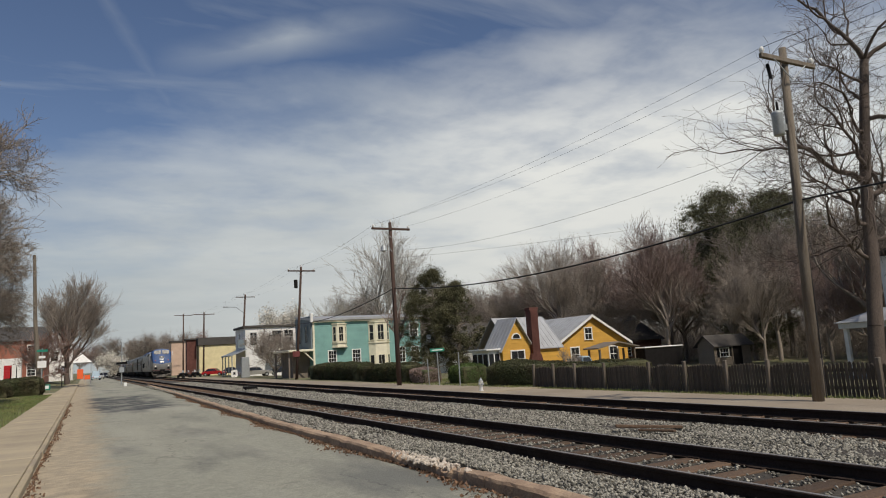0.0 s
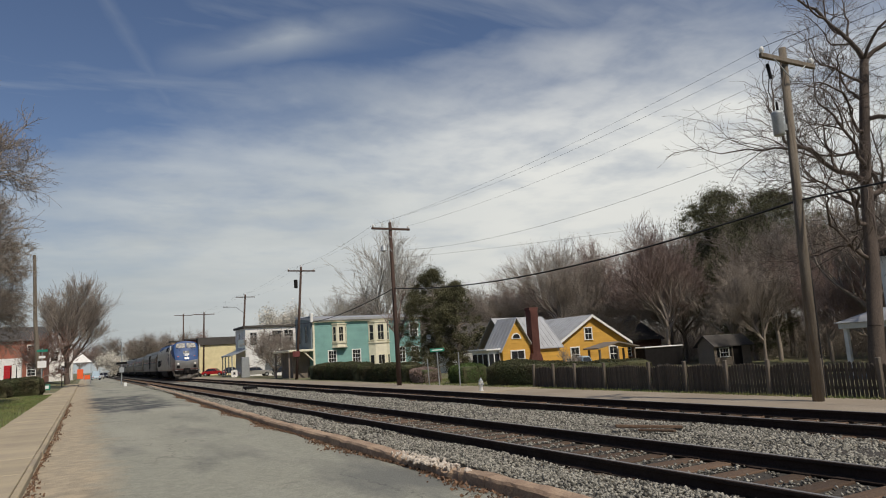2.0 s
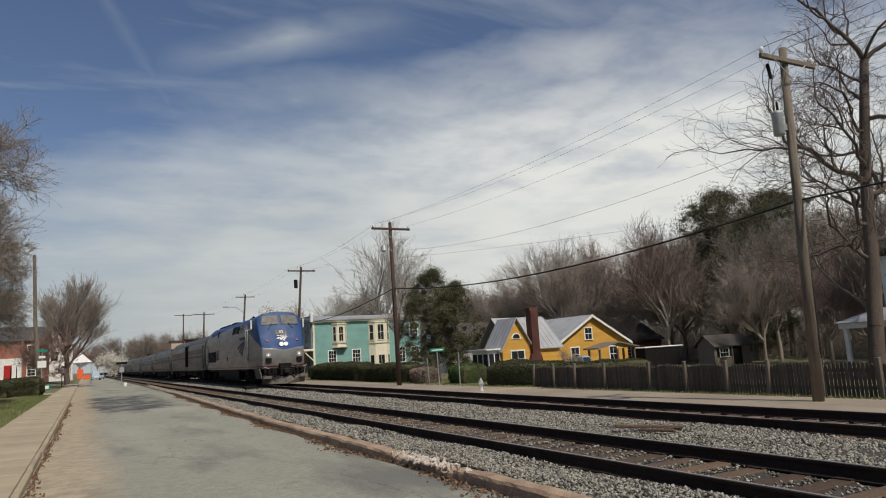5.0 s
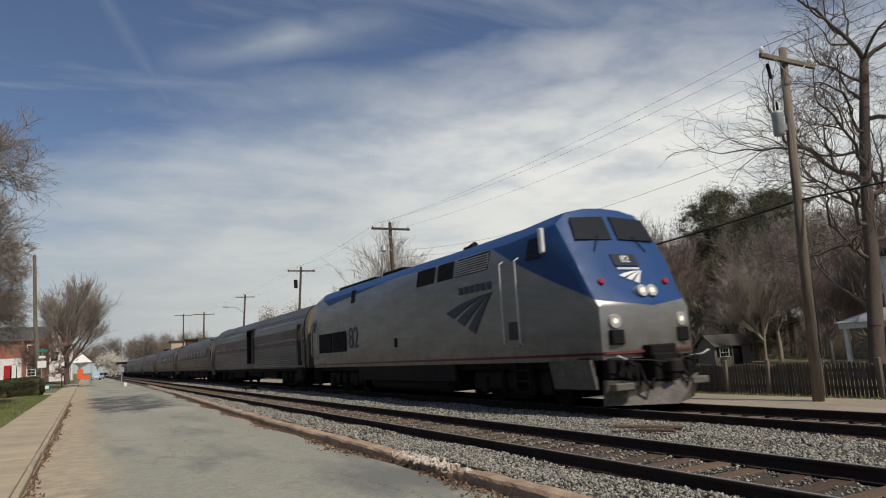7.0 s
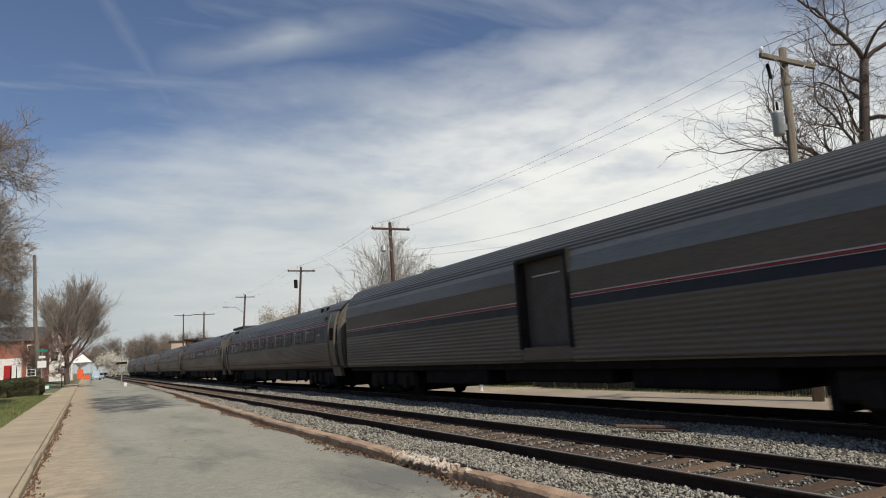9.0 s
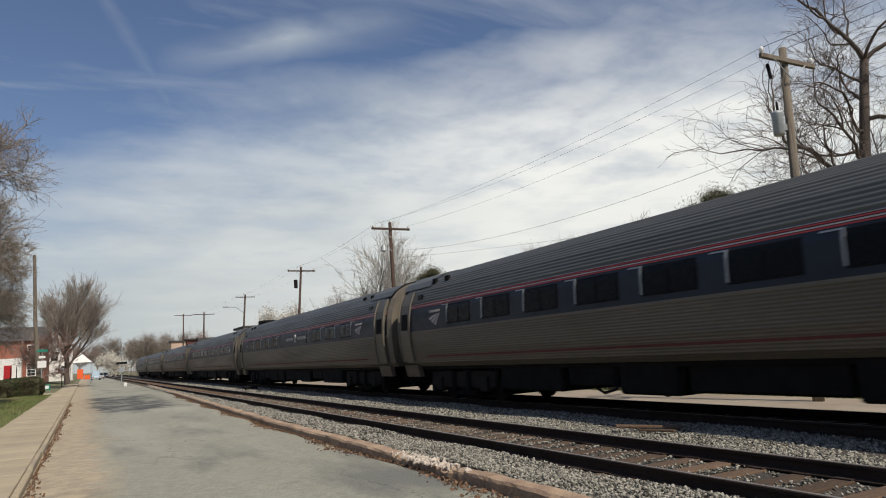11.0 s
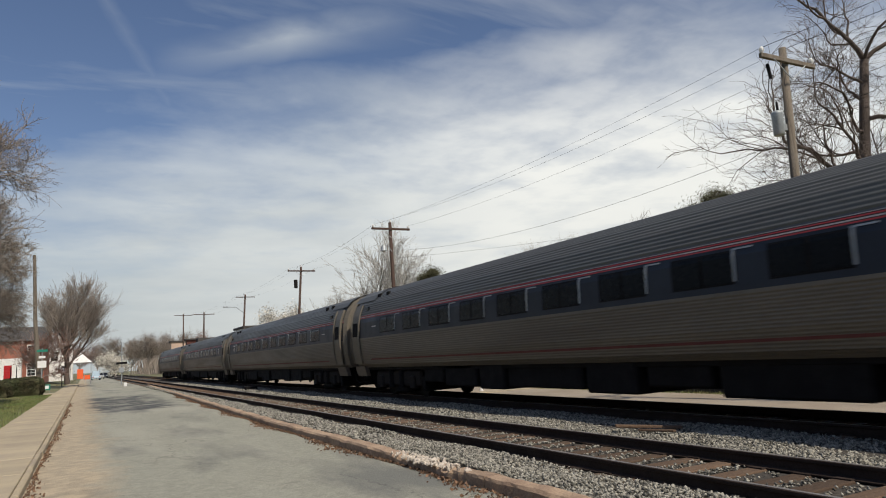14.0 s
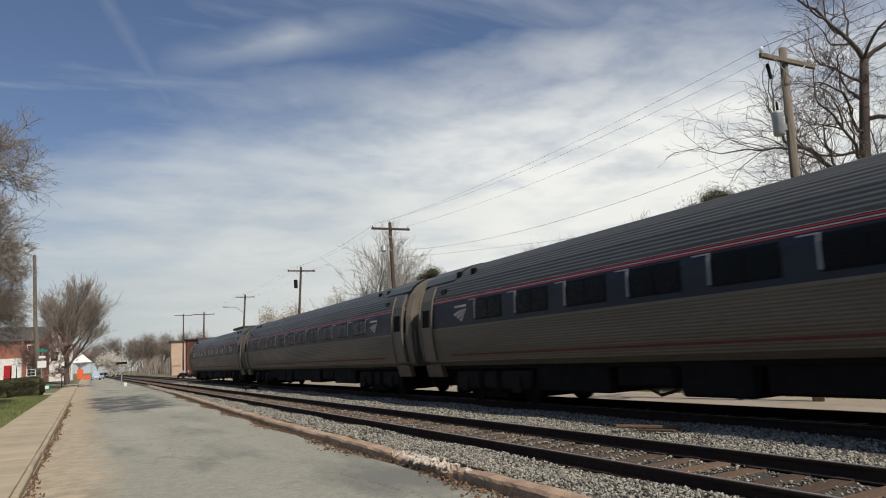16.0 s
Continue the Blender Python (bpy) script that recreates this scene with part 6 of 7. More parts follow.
    rows = [(62, 46, 0.95), (70, 40, 0.8), (78, 35, 1.08), (84, 50, 0.98), (56, 55, 0.95), (64, 60, 1.0), (73, 58, 1.12), (82, 62, 1.25), (92, 55, 1.1), (50, 75, 0.68), (58, 82, 0.76), (66, 78, 1.0),
            (76, 74, 1.15), (88, 72, 1.3), (100, 62, 1.2), (54, 92, 0.80), (64, 98, 0.82), (75, 92, 1.0), (70, 112, 0.9), (60, 115, 0.95), (86, 104, 1.05), (100, 90, 1.35), (112, 75, 1.45), (52, 110, 0.95),
            (44, 118, 0.9), (49, 130, 0.9), (58, 140, 0.95), (58, 24, 0.85), (64, 28, 0.95), (70, 22, 1.0), (78, 24, 1.1), (56, 32, 0.6), (88, 40, 1.2), (80, 16, 1.0), (62, 15, 0.85), (96, 34, 1.2), (52, 40, 0.62), (58, 38, 0.7),
            (52, 62, 0.66), (60, 50, 0.72), (48, 28, 0.5), (66, 36, 0.85), (74, 46, 0.8)]
    for i, (x, y, s) in enumerate(rows):
        copy_thing(stock[i % 3], gz(x, y, rng.uniform(0, 360), s * rng.uniform(0.93, 1.05)))
    for x, y, s in ((41.5, 99, 1.38), (38.5, 108, 0.72), (34.0, 96, 0.72), (36, 128, 0.75), (80, 118, 0.95)):
        copy_thing(g, gz(x, y, rng.uniform(0, 360), s))
    # distant line along the railway
    for x, y, s in ((9, 255, 0.85), (14, 262, 0.8), (19, 250, 0.9), (24, 258, 0.92), (29, 246, 0.9), (34, 240, 0.85), (30, 215, 0.7), (36, 200, 0.7), (41, 190, 0.72), (46, 180, 0.75), (4, 290, 0.75), (-2, 300, 0.8), (-8, 280, 0.8), (39, 165, 0.6), (-12, 230, 0.7), (-18, 210, 0.75), (-24, 190, 0.7)):
        copy_thing(stock[rng.randrange(3)], gz(x, y, rng.uniform(0, 360), s))
    # small trees of the street
    bare_tree(51, gz(22.3, 92.0), "small bare rounded tree in front of the white building", 7.2, 1.4, 0.16, 0.95, 4, (5, 5, 4, 4), 0.016, "bark")
    bare_tree(52, gz(37.5, 150.0), "pale flowering tree behind the white building", 14, 4, 0.22, 0.85, 3, (5, 5, 5), 0.02, "bark", None, "flowering trees", 0.2, 0.4, ("blossom", 70, 0.75, 0.16))
    bare_tree(53, gz(8.0, 235.0), "distant white flowering tree", 8, 2, 0.2, 0.9, 3, (5, 5, 4), 0.02, "bark", None, "flowering trees", 0.2, 0.4, ("blossom", 14, 0.6, 0.18))
    bare_tree(54, gz(33.0, 43.0), "small bare shrub-like tree on the lawn", 2.6, 0.5, 0.06, 0.95, 3, (5, 5, 4), 0.008, "bark")
    bare_tree(58, gz(26.6, 60.5), "bare reddish tree trunk beside the cedar", 9.5, 6.2, 0.2, 0.8, 3, (4, 4, 4), 0.012, "bark_red", "bark_red")
    # left side of the road
    bare_tree(64, pose(-1.9, 96, 0.35), "bare upright tree with reddish lower twigs beside the road", 15.5, 5.0, 0.34, 0.60, 4, (7, 5, 5, 5), 0.013, "bark_dark", "bark", limb=0.35, reach=0.31, up=0.22, wander=0.11)
    low = bare_tree(56, pose(-5.3, 40, -0.2), "bare tree with drooping fine twigs on the lawn", 20.5, 11.5, 0.30, 0.95, 5, (9, 4, 4, 4, 3), 0.0085, "bark", None, "bare trees", 0.02, 0.42, reach=0.21)
    copy_thing(low, pose(-6.3, 50, -0.3, 0, 0, 140) @ Matrix.Scale(0.76, 4))
    bare_tree(57, pose(-4.6, 92, 0.3), "low tree with reddish spring buds", 6.5, 1.8, 0.14, 0.9, 3, (5, 5, 5), 0.02, "bark", "bark_red", buds=("buds", 4, 0.25, 0.07))


def make_woods():
    """Undergrowth under the trees, and the far woods round the horizon."""
    rng = np.random.default_rng(21)
    segs = []

    def thicket(n, x, y, h, r):
        z = np.array([ground_z(a, b) for a, b in zip(x, y)]) - 0.1
        lean = rng.normal(size=(n, 2)) * 0.42
        hh = h * rng.uniform(0.35, 1.0, n)
        segs.append(np.column_stack([x, y, z, x + lean[:, 0] * hh, y + lean[:, 1] * hh, z + hh, np.full(n, r), np.full(n, r * 0.4)]))
    n = 20000
    thicket(n, rng.uniform(62, 120, n), rng.uniform(18, 130, n), 2.6, 0.014)
    n = 9000
    thicket(n, rng.uniform(75, 135, n), rng.uniform(18, 130, n), 9.0, 0.03)
    tagged(new("undergrowth", segments_mesh("undergrowth", np.concatenate(segs), "bark", 3)), "brown leafless undergrowth in the wood", "undergrowth", kind="stuff")
    segs.clear()
    n = 26000
    a, d = rng.uniform(0, 2 * math.pi, n), rng.uniform(230, 330, n)
    x, y = 30 + np.cos(a) * d, 60 + np.sin(a) * d
    top = 13 + 4 * np.sin(a * 9) + 3 * np.sin(a * 23 + 1)
    z = np.full(n, -1.5)
    hh = np.maximum(5, top) * rng.uniform(0.5, 1.0, n)
    lean = rng.normal(size=(n, 2)) * 0.16
    segs.append(np.column_stack([x, y, z, x + lean[:, 0] * hh, y + lean[:, 1] * hh, z + hh, np.full(n, 0.22), np.full(n, 0.05)]))
    keep = segs[0][(np.abs(segs[0][:, 0] - 5) > 16) | (segs[0][:, 1] < 0)]
    tagged(new("distant_woods", segments_mesh("distant_woods", keep, "bark", 3)), "distant bare brown woods round the town", "woods", kind="stuff")


def make_litter():
    """Dead leaves and twigs gathered along the foot of the kerb."""
    rng = np.random.default_rng(31)
    n = 5200
    y = rng.uniform(2.5, 45, n)
    x = np.array([kerb_x(v) for v in y]) - np.abs(rng.normal(size=n)) * 0.13 * (0.6 + 0.5 * np.sin(y * 1.1)) - 0.01
    p = np.column_stack([x, y, np.full(n, -0.272) + rng.uniform(0, 0.012, n)])
    m = 1900
    y = 3 + 42 * rng.uniform(0, 1, m) ** 1.4
    x = -0.74 + np.abs(rng.normal(size=m)) * 0.12 * (0.55 + 0.5 * np.sin(y * 0.9 + 1) * np.sin(y * 0.37))
    p = np.concatenate([p, np.column_stack([x, y, np.full(m, -0.268) + rng.uniform(0, 0.012, m)])])
    tagged(new("leaf_litter", leaves_mesh("leaf_litter", p, 0.028, "litter", rng)), "brown dead leaves along the kerb", "leaf litter", kind="stuff")


make_plants()
make_woods()
make_litter()

# ---------------------------------------------------------------- houses


def boards(parent, corners, mat, pitch=0.16, thick=0.022, tri=None, gap=()):
    """Lapped boards over an upright wall from corner a to corner b. tri: height of the gable's top above z1, in the middle. gap: openings (u0, u1, v0, v1)."""
    (ax, ay), (bx, by), z0, z1 = corners
    a, d = Vector((ax, ay, 0)), Vector((bx - ax, by - ay, 0))
    ln = d.length
    d.normalize()
    out = Vector((d.y, -d.x, 0))
    top = z1 + (tri or 0)
    z = z0
    while z < top - 0.01:
        zt = min(top, z + pitch)
        u0, u1 = 0.0, ln
        if z + pitch / 2 > z1:
            k = (z + pitch / 2 - z1) / tri
            u0, u1 = ln / 2 * k, ln - ln / 2 * k
        runs = [(u0, u1)]
        for g0, g1, h0, h1 in gap:
            if zt > h0 and z < h1:
                nxt = []
                for s, e in runs:
                    if g1 <= s or g0 >= e:
                        nxt.append((s, e))
                    else:
                        if g0 > s:
                            nxt.append((s, g0))
                        if g1 < e:
                            nxt.append((g1, e))
                runs = nxt
        for s, e in runs:
            if e - s < 0.03:
                continue
            p, q = a + d * s, a + d * e
            lo, hi = out * thick, out * 0.004
            r0 = [(*(p + lo).xy, z), (*(p + hi).xy, zt), (*(p - out * 0.01).xy, zt), (*(p - out * 0.01).xy, z)]
            r1 = [(*(q + lo).xy, z), (*(q + hi).xy, zt), (*(q - out * 0.01).xy, zt), (*(q - out * 0.01).xy, z)]
            part("board", loft(B(), [r0, r1], True), mat, parent)
        z += pitch


def sash(parent, ax, ay, dx, dy, u, z0, w, h, trim="cream", rows=2, cols=3, deep=0.05):
    """A sash window set on a wall through (ax, ay) along (dx, dy), from u along it."""
    d = Vector((dx, dy, 0)).normalized()
    out = Vector((d.y, -d.x, 0))
    m = Matrix(((d.x, out.x, 0, ax + d.x * u), (d.y, out.y, 0, ay + d.y * u), (0, 0, 1, z0), (0, 0, 0, 1)))
    t = 0.11
    win = part("window", box(B(), 0, w, -0.02, 0.012, 0, h), "window_glass", parent)
    win.matrix_basis = m
    for nm, x0, x1, za, zb in (("casing", -t, 0, -0.02, h + t), ("casing", w, w + t, -0.02, h + t), ("head", 0, w, h, h + t), ("sill", -t - 0.03, w + t + 0.03, -0.09, -0.02)):
        part(nm, bbox(x0, x1, -0.02, deep + (0.04 if nm == "sill" else 0), za, zb, 0.006), trim, win)
    for i in range(1, cols):
        part("muntin", box(B(), w * i / cols - 0.014, w * i / cols + 0.014, 0.0, 0.028, 0, h), trim, win)
    for i in range(1, rows * 2):
        k = 0.026 if i == rows else 0.014
        part("muntin", box(B(), 0, w, 0.0, 0.03 if i == rows else 0.026, h * i / (rows * 2) - k, h * i / (rows * 2) + k), trim, win)
    return win


def gable_roof(parent, x0, x1, y0, y1, ze, zr, along, mat, seams=0.0, over=0.35, thick=0.08, label=""):
    """Two slopes. along: 'x' or 'y', the way the ridge runs."""
    for s in (-1, 1):
        bm = B()
        if along == "y":
            xm = (x0 + x1) / 2
            half = (x1 - x0) / 2 + over
            drop = (zr - ze) * over / ((x1 - x0) / 2)
            a = [(xm, zr), (xm + s * half, ze - drop), (xm + s * half, ze - drop + thick), (xm, zr + thick)]
            loft(bm, [[(x, y, z) for x, z in a] for y in (y0 - over, y1 + over)], True)
            slope = part("roof_slope", bm, mat, parent, label)
            if seams:
                y = y0 - over
                while y < y1 + over:
                    part("seam", loft(B(), [[(xm, y, zr + thick), (xm, y + 0.03, zr + thick), (xm, y + 0.03, zr + thick + 0.04), (xm, y, zr + thick + 0.04)],
                                            [(xm + s * half, y, ze - drop + thick), (xm + s * half, y + 0.03, ze - drop + thick), (xm + s * half, y + 0.03, ze - drop + thick + 0.04), (xm + s * half, y, ze - drop + thick + 0.04)]], True), mat, slope)
                    y += seams
        else:
            ym = (y0 + y1) / 2
            half = (y1 - y0) / 2 + over
            drop = (zr - ze) * over / ((y1 - y0) / 2)
            a = [(ym, zr), (ym + s * half, ze - drop), (ym + s * half, ze - drop + thick), (ym, zr + thick)]
            loft(bm, [[(x, y, z) for y, z in a] for x in (x0 - over, x1 + over)], True)
            slope = part("roof_slope", bm, mat, parent, label)
            if seams:
                x = x0 - over
                while x < x1 + over:
                    part("seam", loft(B(), [[(x, ym, zr + thick), (x + 0.03, ym, zr + thick), (x + 0.03, ym, zr + thick + 0.04), (x, ym, zr + thick + 0.04)],
                                            [(x, ym + s * half, ze - drop + thick), (x + 0.03, ym + s * half, ze - drop + thick), (x + 0.03, ym + s * half, ze - drop + thick + 0.04), (x, ym + s * half, ze - drop + thick + 0.04)]], True), mat, slope)
                    x += seams


def gable_wall(bm, x0, x1, y, ze, zr, z0, thick=0.12):
    loft(bm, [[(x0, yy, z0), (x1, yy, z0), (x1, yy, ze), ((x0 + x1) / 2, yy, zr), (x0, yy, ze)] for yy in (y, y + thick)], True)
    return bm


def make_teal_house():
    h = thing("house", Matrix(), "two-storey teal clapboard house with cream bay windows", "house", group="houses by the railway")
    x0, x1, y0, y1, z0, z1 = 22.9, 36.4, 76.0, 82.5, -1.4, 6.0
    core = part("wall", box(B(), x0 + 0.02, x1, y0 + 0.02, y1, z0, z1), "teal", h)
    win = [(24.65, 0.55, 0.85, 1.75), (27.55, 0.45, 0.9, 1.85), (33.2, 0.5, 0.95, 1.8), (35.1, 0.45, 0.9, 1.8)]
    boards(core, ((x0, y0), (x1, y0), -1.2, 5.75), "teal", 0.24, 0.03)
    for x, z, w, hh in win:
        sash(h, x0, y0 - 0.03, 1, 0, x - x0, z, w, hh - 0.1, "white")
    sash(h, x0, y0 - 0.03, 1, 0, 10.2, 3.5, 0.95, 1.6, "white")
    sash(h, x0, y0 - 0.03, 1, 0, 12.1, 3.5, 0.95, 1.6, "white")

    def bay(xc, w, za, zb, full):
        d = 0.62
        pts = [(xc - w / 2, y0), (xc - w * 0.26, y0 - d), (xc + w * 0.26, y0 - d), (xc + w / 2, y0)]
        bm = loft(B(), [[(x, y, za) for x, y in pts], [(x, y, zb) for x, y in pts]], True)
        body = part("bay_window", bm, "cream", h, "cream painted bay window")
        for (ax, ay), (bx, by) in zip(pts, pts[1:]):
            ln = math.hypot(bx - ax, by - ay)
            for zz in ((za + 0.75, zb - 0.45),) if not full else ((za + 0.75, za + 2.75), (zb - 2.2, zb - 0.45)):
                o = sash(body, ax, ay, bx - ax, by - ay, ln * 0.24, zz[0], ln * 0.52, zz[1] - zz[0], "cream", 1, 1 if ln < 0.9 else 2)
        big = [(xc - w / 2 - 0.08, y0), (xc - w * 0.28, y0 - d - 0.1), (xc + w * 0.28, y0 - d - 0.1), (xc + w / 2 + 0.08, y0)]
        for z in ([zb - 0.16, za + 0.5, za] if not full else [zb - 0.16, zb - 2.6, za + 0.45]):
            part("moulding", loft(B(), [[(x, y, z) for x, y in big], [(x, y, z + 0.14) for x, y in big]], True), "cream", body)
    bay(26.0, 1.75, 2.55, 5.35, False)
    bay(30.9, 2.7, -1.3, 5.45, True)
    part("corner_board", bbox(x0 - 0.06, x0 + 0.16, y0 - 0.06, y0 + 0.12, z0, 5.8, 0.01), "cream", h)
    roof = part("roof", loft(B(), [[(x0 - 0.3, y0 - 0.45, 5.72), (x1 + 0.3, y0 - 0.45, 5.72), (x1 + 0.3, y1, 6.35), (x0 - 0.3, y1, 6.35)], [(x0 - 0.3, y0 - 0.45, 5.95), (x1 + 0.3, y0 - 0.45, 5.95), (x1 + 0.3, y1, 6.6), (x0 - 0.3, y1, 6.6)]], True), "tin", h, "flat pale tin roof")
    part("cornice", bbox(x0 - 0.2, x1 + 0.2, y0 - 0.3, y0, 5.5, 5.74, 0.02), "cream", roof)
    part("parapet_post", bbox(x0 - 0.4, x0 - 0.1, y0 - 0.5, y0 - 0.15, 5.5, 6.55, 0.03), "white", roof)
    # street front with its porch; grey-blue wall and trim carry the side's shade
    part("front_wall", bbox(x0 - 0.25, x0, y0 + 0.1, y1, 2.4, 6.3, 0.02), "grey_wall", h, "street front coloured grey-blue for its shade")
    for y in (77.3, 79.8):
        sash(h, x0 - 0.27, y + 0.9, 0, -1, 0.0, 3.3, 0.9, 1.9, "grey_wall")
    porch = part("porch_roof", bbox(x0 - 3.0, x0 - 0.02, y0 - 0.5, y1, 2.3, 2.55, 0.03), "cream", h, "cream porch roof")
    for y in (y0, y0 + 3, y0 + 6):
        part("porch_post", bbox(x0 - 2.9, x0 - 2.72, y, y + 0.18, -0.8, 2.3, 0.02), "shed_wall", porch)
    part("porch_brace", tube(B(), [(x0 - 0.1, y0 - 0.3, 1.2), (x0 - 1.3, y0 - 0.3, 2.35)], 0.07, 6), "cream", porch)
    part("porch_wall", bbox(x0 - 2.0, x0 - 0.05, y0 + 1.5, y1, -0.9, 2.3, 0.02), "shed_wall", h)


def make_yellow_house():
    h = thing("house", Matrix(), "ochre clapboard cottage with a pale tin roof", "house", group="houses by the railway")
    zg = -1.7
    # main block: gable towards the yard
    x0, x1, y0, y1, ze, zr = 37.2, 45.6, 50.0, 60.0, 1.38, 3.85
    core = part("wall", gable_wall(B(), x0, x1, y0 + 0.03, ze, zr, zg, y1 - y0), "yellow", h)
    boards(core, ((x0, y0), (x1, y0), zg, ze), "yellow", 0.2, 0.03, zr - ze)
    gable_roof(h, x0, x1, y0, y1, ze, zr, "y", "tin", 0.5, 0.35, 0.08, "pale standing-seam tin roof")
    for s in (-1, 1):
        xm = (x0 + x1) / 2
        hw = (x1 - x0) / 2 + 0.35
        dr = (zr - ze) * 0.35 / ((x1 - x0) / 2)
        part("barge_board", loft(B(), [[(xm, y, zr - 0.14), (xm + s * hw, y, ze - dr - 0.14), (xm + s * hw, y, ze - dr + 0.1), (xm, y, zr + 0.1)] for y in (y0 - 0.42, y0 - 0.37)], True), "white", h)
    part("corner_board", bbox(x0 - 0.05, x0 + 0.14, y0 - 0.06, y0 + 0.1, zg, ze, 0.01), "white", h)
    sash(h, x0, y0 - 0.03, 1, 0, 3.45, 1.72, 0.75, 1.0, "white", 1, 2)
    sash(h, x0, y0 - 0.03, 1, 0, 1.72, -0.25, 0.85, 1.25, "white", 1, 2)
    sash(h, x0, y0 - 0.03, 1, 0, 6.2, -0.4, 0.85, 1.3, "white", 1, 2)
    # wing towards the street, ridge along x in front of the main block
    wx0, wx1, wy0, wy1 = 32.2, 37.2, 49.4, 54.6
    part("wing_wall", bbox(wx0, wx1, wy0, wy1, zg, 1.4, 0.02), "yellow", h)
    boards(core, ((wx0, wy0 - 0.02), (wx1, wy0 - 0.02), zg, 1.4), "yellow", 0.2, 0.03)
    gable_roof(h, wx0, wx1, wy0, wy1, 1.4, 3.95, "x", "tin", 0.5, 0.3, 0.08, "pale standing-seam tin roof")
    # cross gable that faces the yard
    gx0, gx1, gy0, gy1 = 29.9, 32.7, 47.3, 49.7
    g = part("cross_gable", gable_wall(B(), gx0, gx1, gy0 + 0.03, 1.45, 3.7, zg, gy1 - gy0), "yellow", h)
    boards(g, ((gx0, gy0), (gx1, gy0), zg, 1.45), "yellow", 0.2, 0.03, 2.25)
    gable_roof(h, gx0, gx1, gy0, gy1, 1.45, 3.7, "y", "tin", 0.5, 0.3, 0.08, "pale standing-seam tin roof")
    sash(h, gx0, gy0 - 0.03, 1, 0, 0.85, -0.2, 1.2, 1.25, "white", 1, 2)
    arch = [(math.cos(math.pi * i / 10) * 0.48, math.sin(math.pi * i / 10) * 0.48) for i in range(11)]
    a = part("arched_window", loft(B(), [[(31.3 + x, y, 2.05 + z) for x, z in arch] for y in (gy0 - 0.07, gy0 + 0.02)], True), "white", h)
    part("arched_pane", loft(B(), [[(31.3 + x * 0.72, y, 2.1 + z * 0.72) for x, z in arch] for y in (gy0 - 0.09, gy0)], True), "window_glass", a)
    # enclosed porch at the street side
    porch = part("porch", bbox(28.75, 29.85, 47.6, 50.2, zg, 1.25, 0.02), "white", h, "white glazed porch")
    for x in (28.80, 29.34):
        part("porch_pane", bbox(x, x + 0.42, 47.56, 47.62, -0.55, 0.95, 0.01), "window_glass", porch)
    for y in (47.75, 48.6, 49.45):
        part("porch_pane", bbox(28.70, 28.77, y, y + 0.62, -0.55, 0.95, 0.01), "window_glass", porch)
    part("porch_eave", bbox(28.45, 29.9, 47.35, 50.3, 1.22, 1.36, 0.02), "white", porch)
    # chimney
    ch = part("chimney", loft(B(), [[(x, y, z) for x, y in ((33.0 - w, 46.9), (33.0 + w, 46.9), (33.0 + w, 47.62), (33.0 - w, 47.62))] for w, z in ((0.7, zg), (0.7, -0.2), (0.45, 0.7), (0.35, 0.8), (0.35, 4.3), (0.43, 4.35), (0.43, 4.55), (0.38, 4.57))], True), "brick", h, "tall red brick chimney")
    rng = random.Random(6)
    z, k = -0.1, 0
    while z < 4.2:
        w = 0.5 if z < 0.45 else 0.355
        off = 0.105 if k % 2 else 0
        x = 33.0 - w + 0.01 - off
        while x < 33.0 + w - 0.03:
            xa, xb = max(33.0 - w, x), min(33.0 + w, x + 0.20)
            if xb - xa > 0.04:
                part("brick", box(B(), xa, xb, 46.885 - rng.uniform(0, 0.006), 46.91, z, z + 0.075), "brick", ch)
            x += 0.215
        z += 0.09
        k += 1
    # pergola and garden room behind the fence
    p = thing("pergola", Matrix(), "weathered wooden pergola with a shallow roof in the yard", "pergola")
    for x, y in ((39.0, 46.2), (42.9, 46.2), (39.0, 47.6), (42.9, 47.6), (41.0, 46.2)):
        part("post", bbox(x - 0.08, x + 0.08, y - 0.08, y + 0.08, zg, 0.75, 0.01), "post", p)
    part("roof", loft(B(), [[(38.6, 45.9, 0.78), (41.0, 45.9, 1.25), (43.3, 45.9, 0.78), (43.3, 45.9, 0.88), (41.0, 45.9, 1.36), (38.6, 45.9, 0.88)], [(38.6, 47.9, 0.78), (41.0, 47.9, 1.25), (43.3, 47.9, 0.78), (43.3, 47.9, 0.88), (41.0, 47.9, 1.36), (38.6, 47.9, 0.88)]], True), "shed_wall", p)


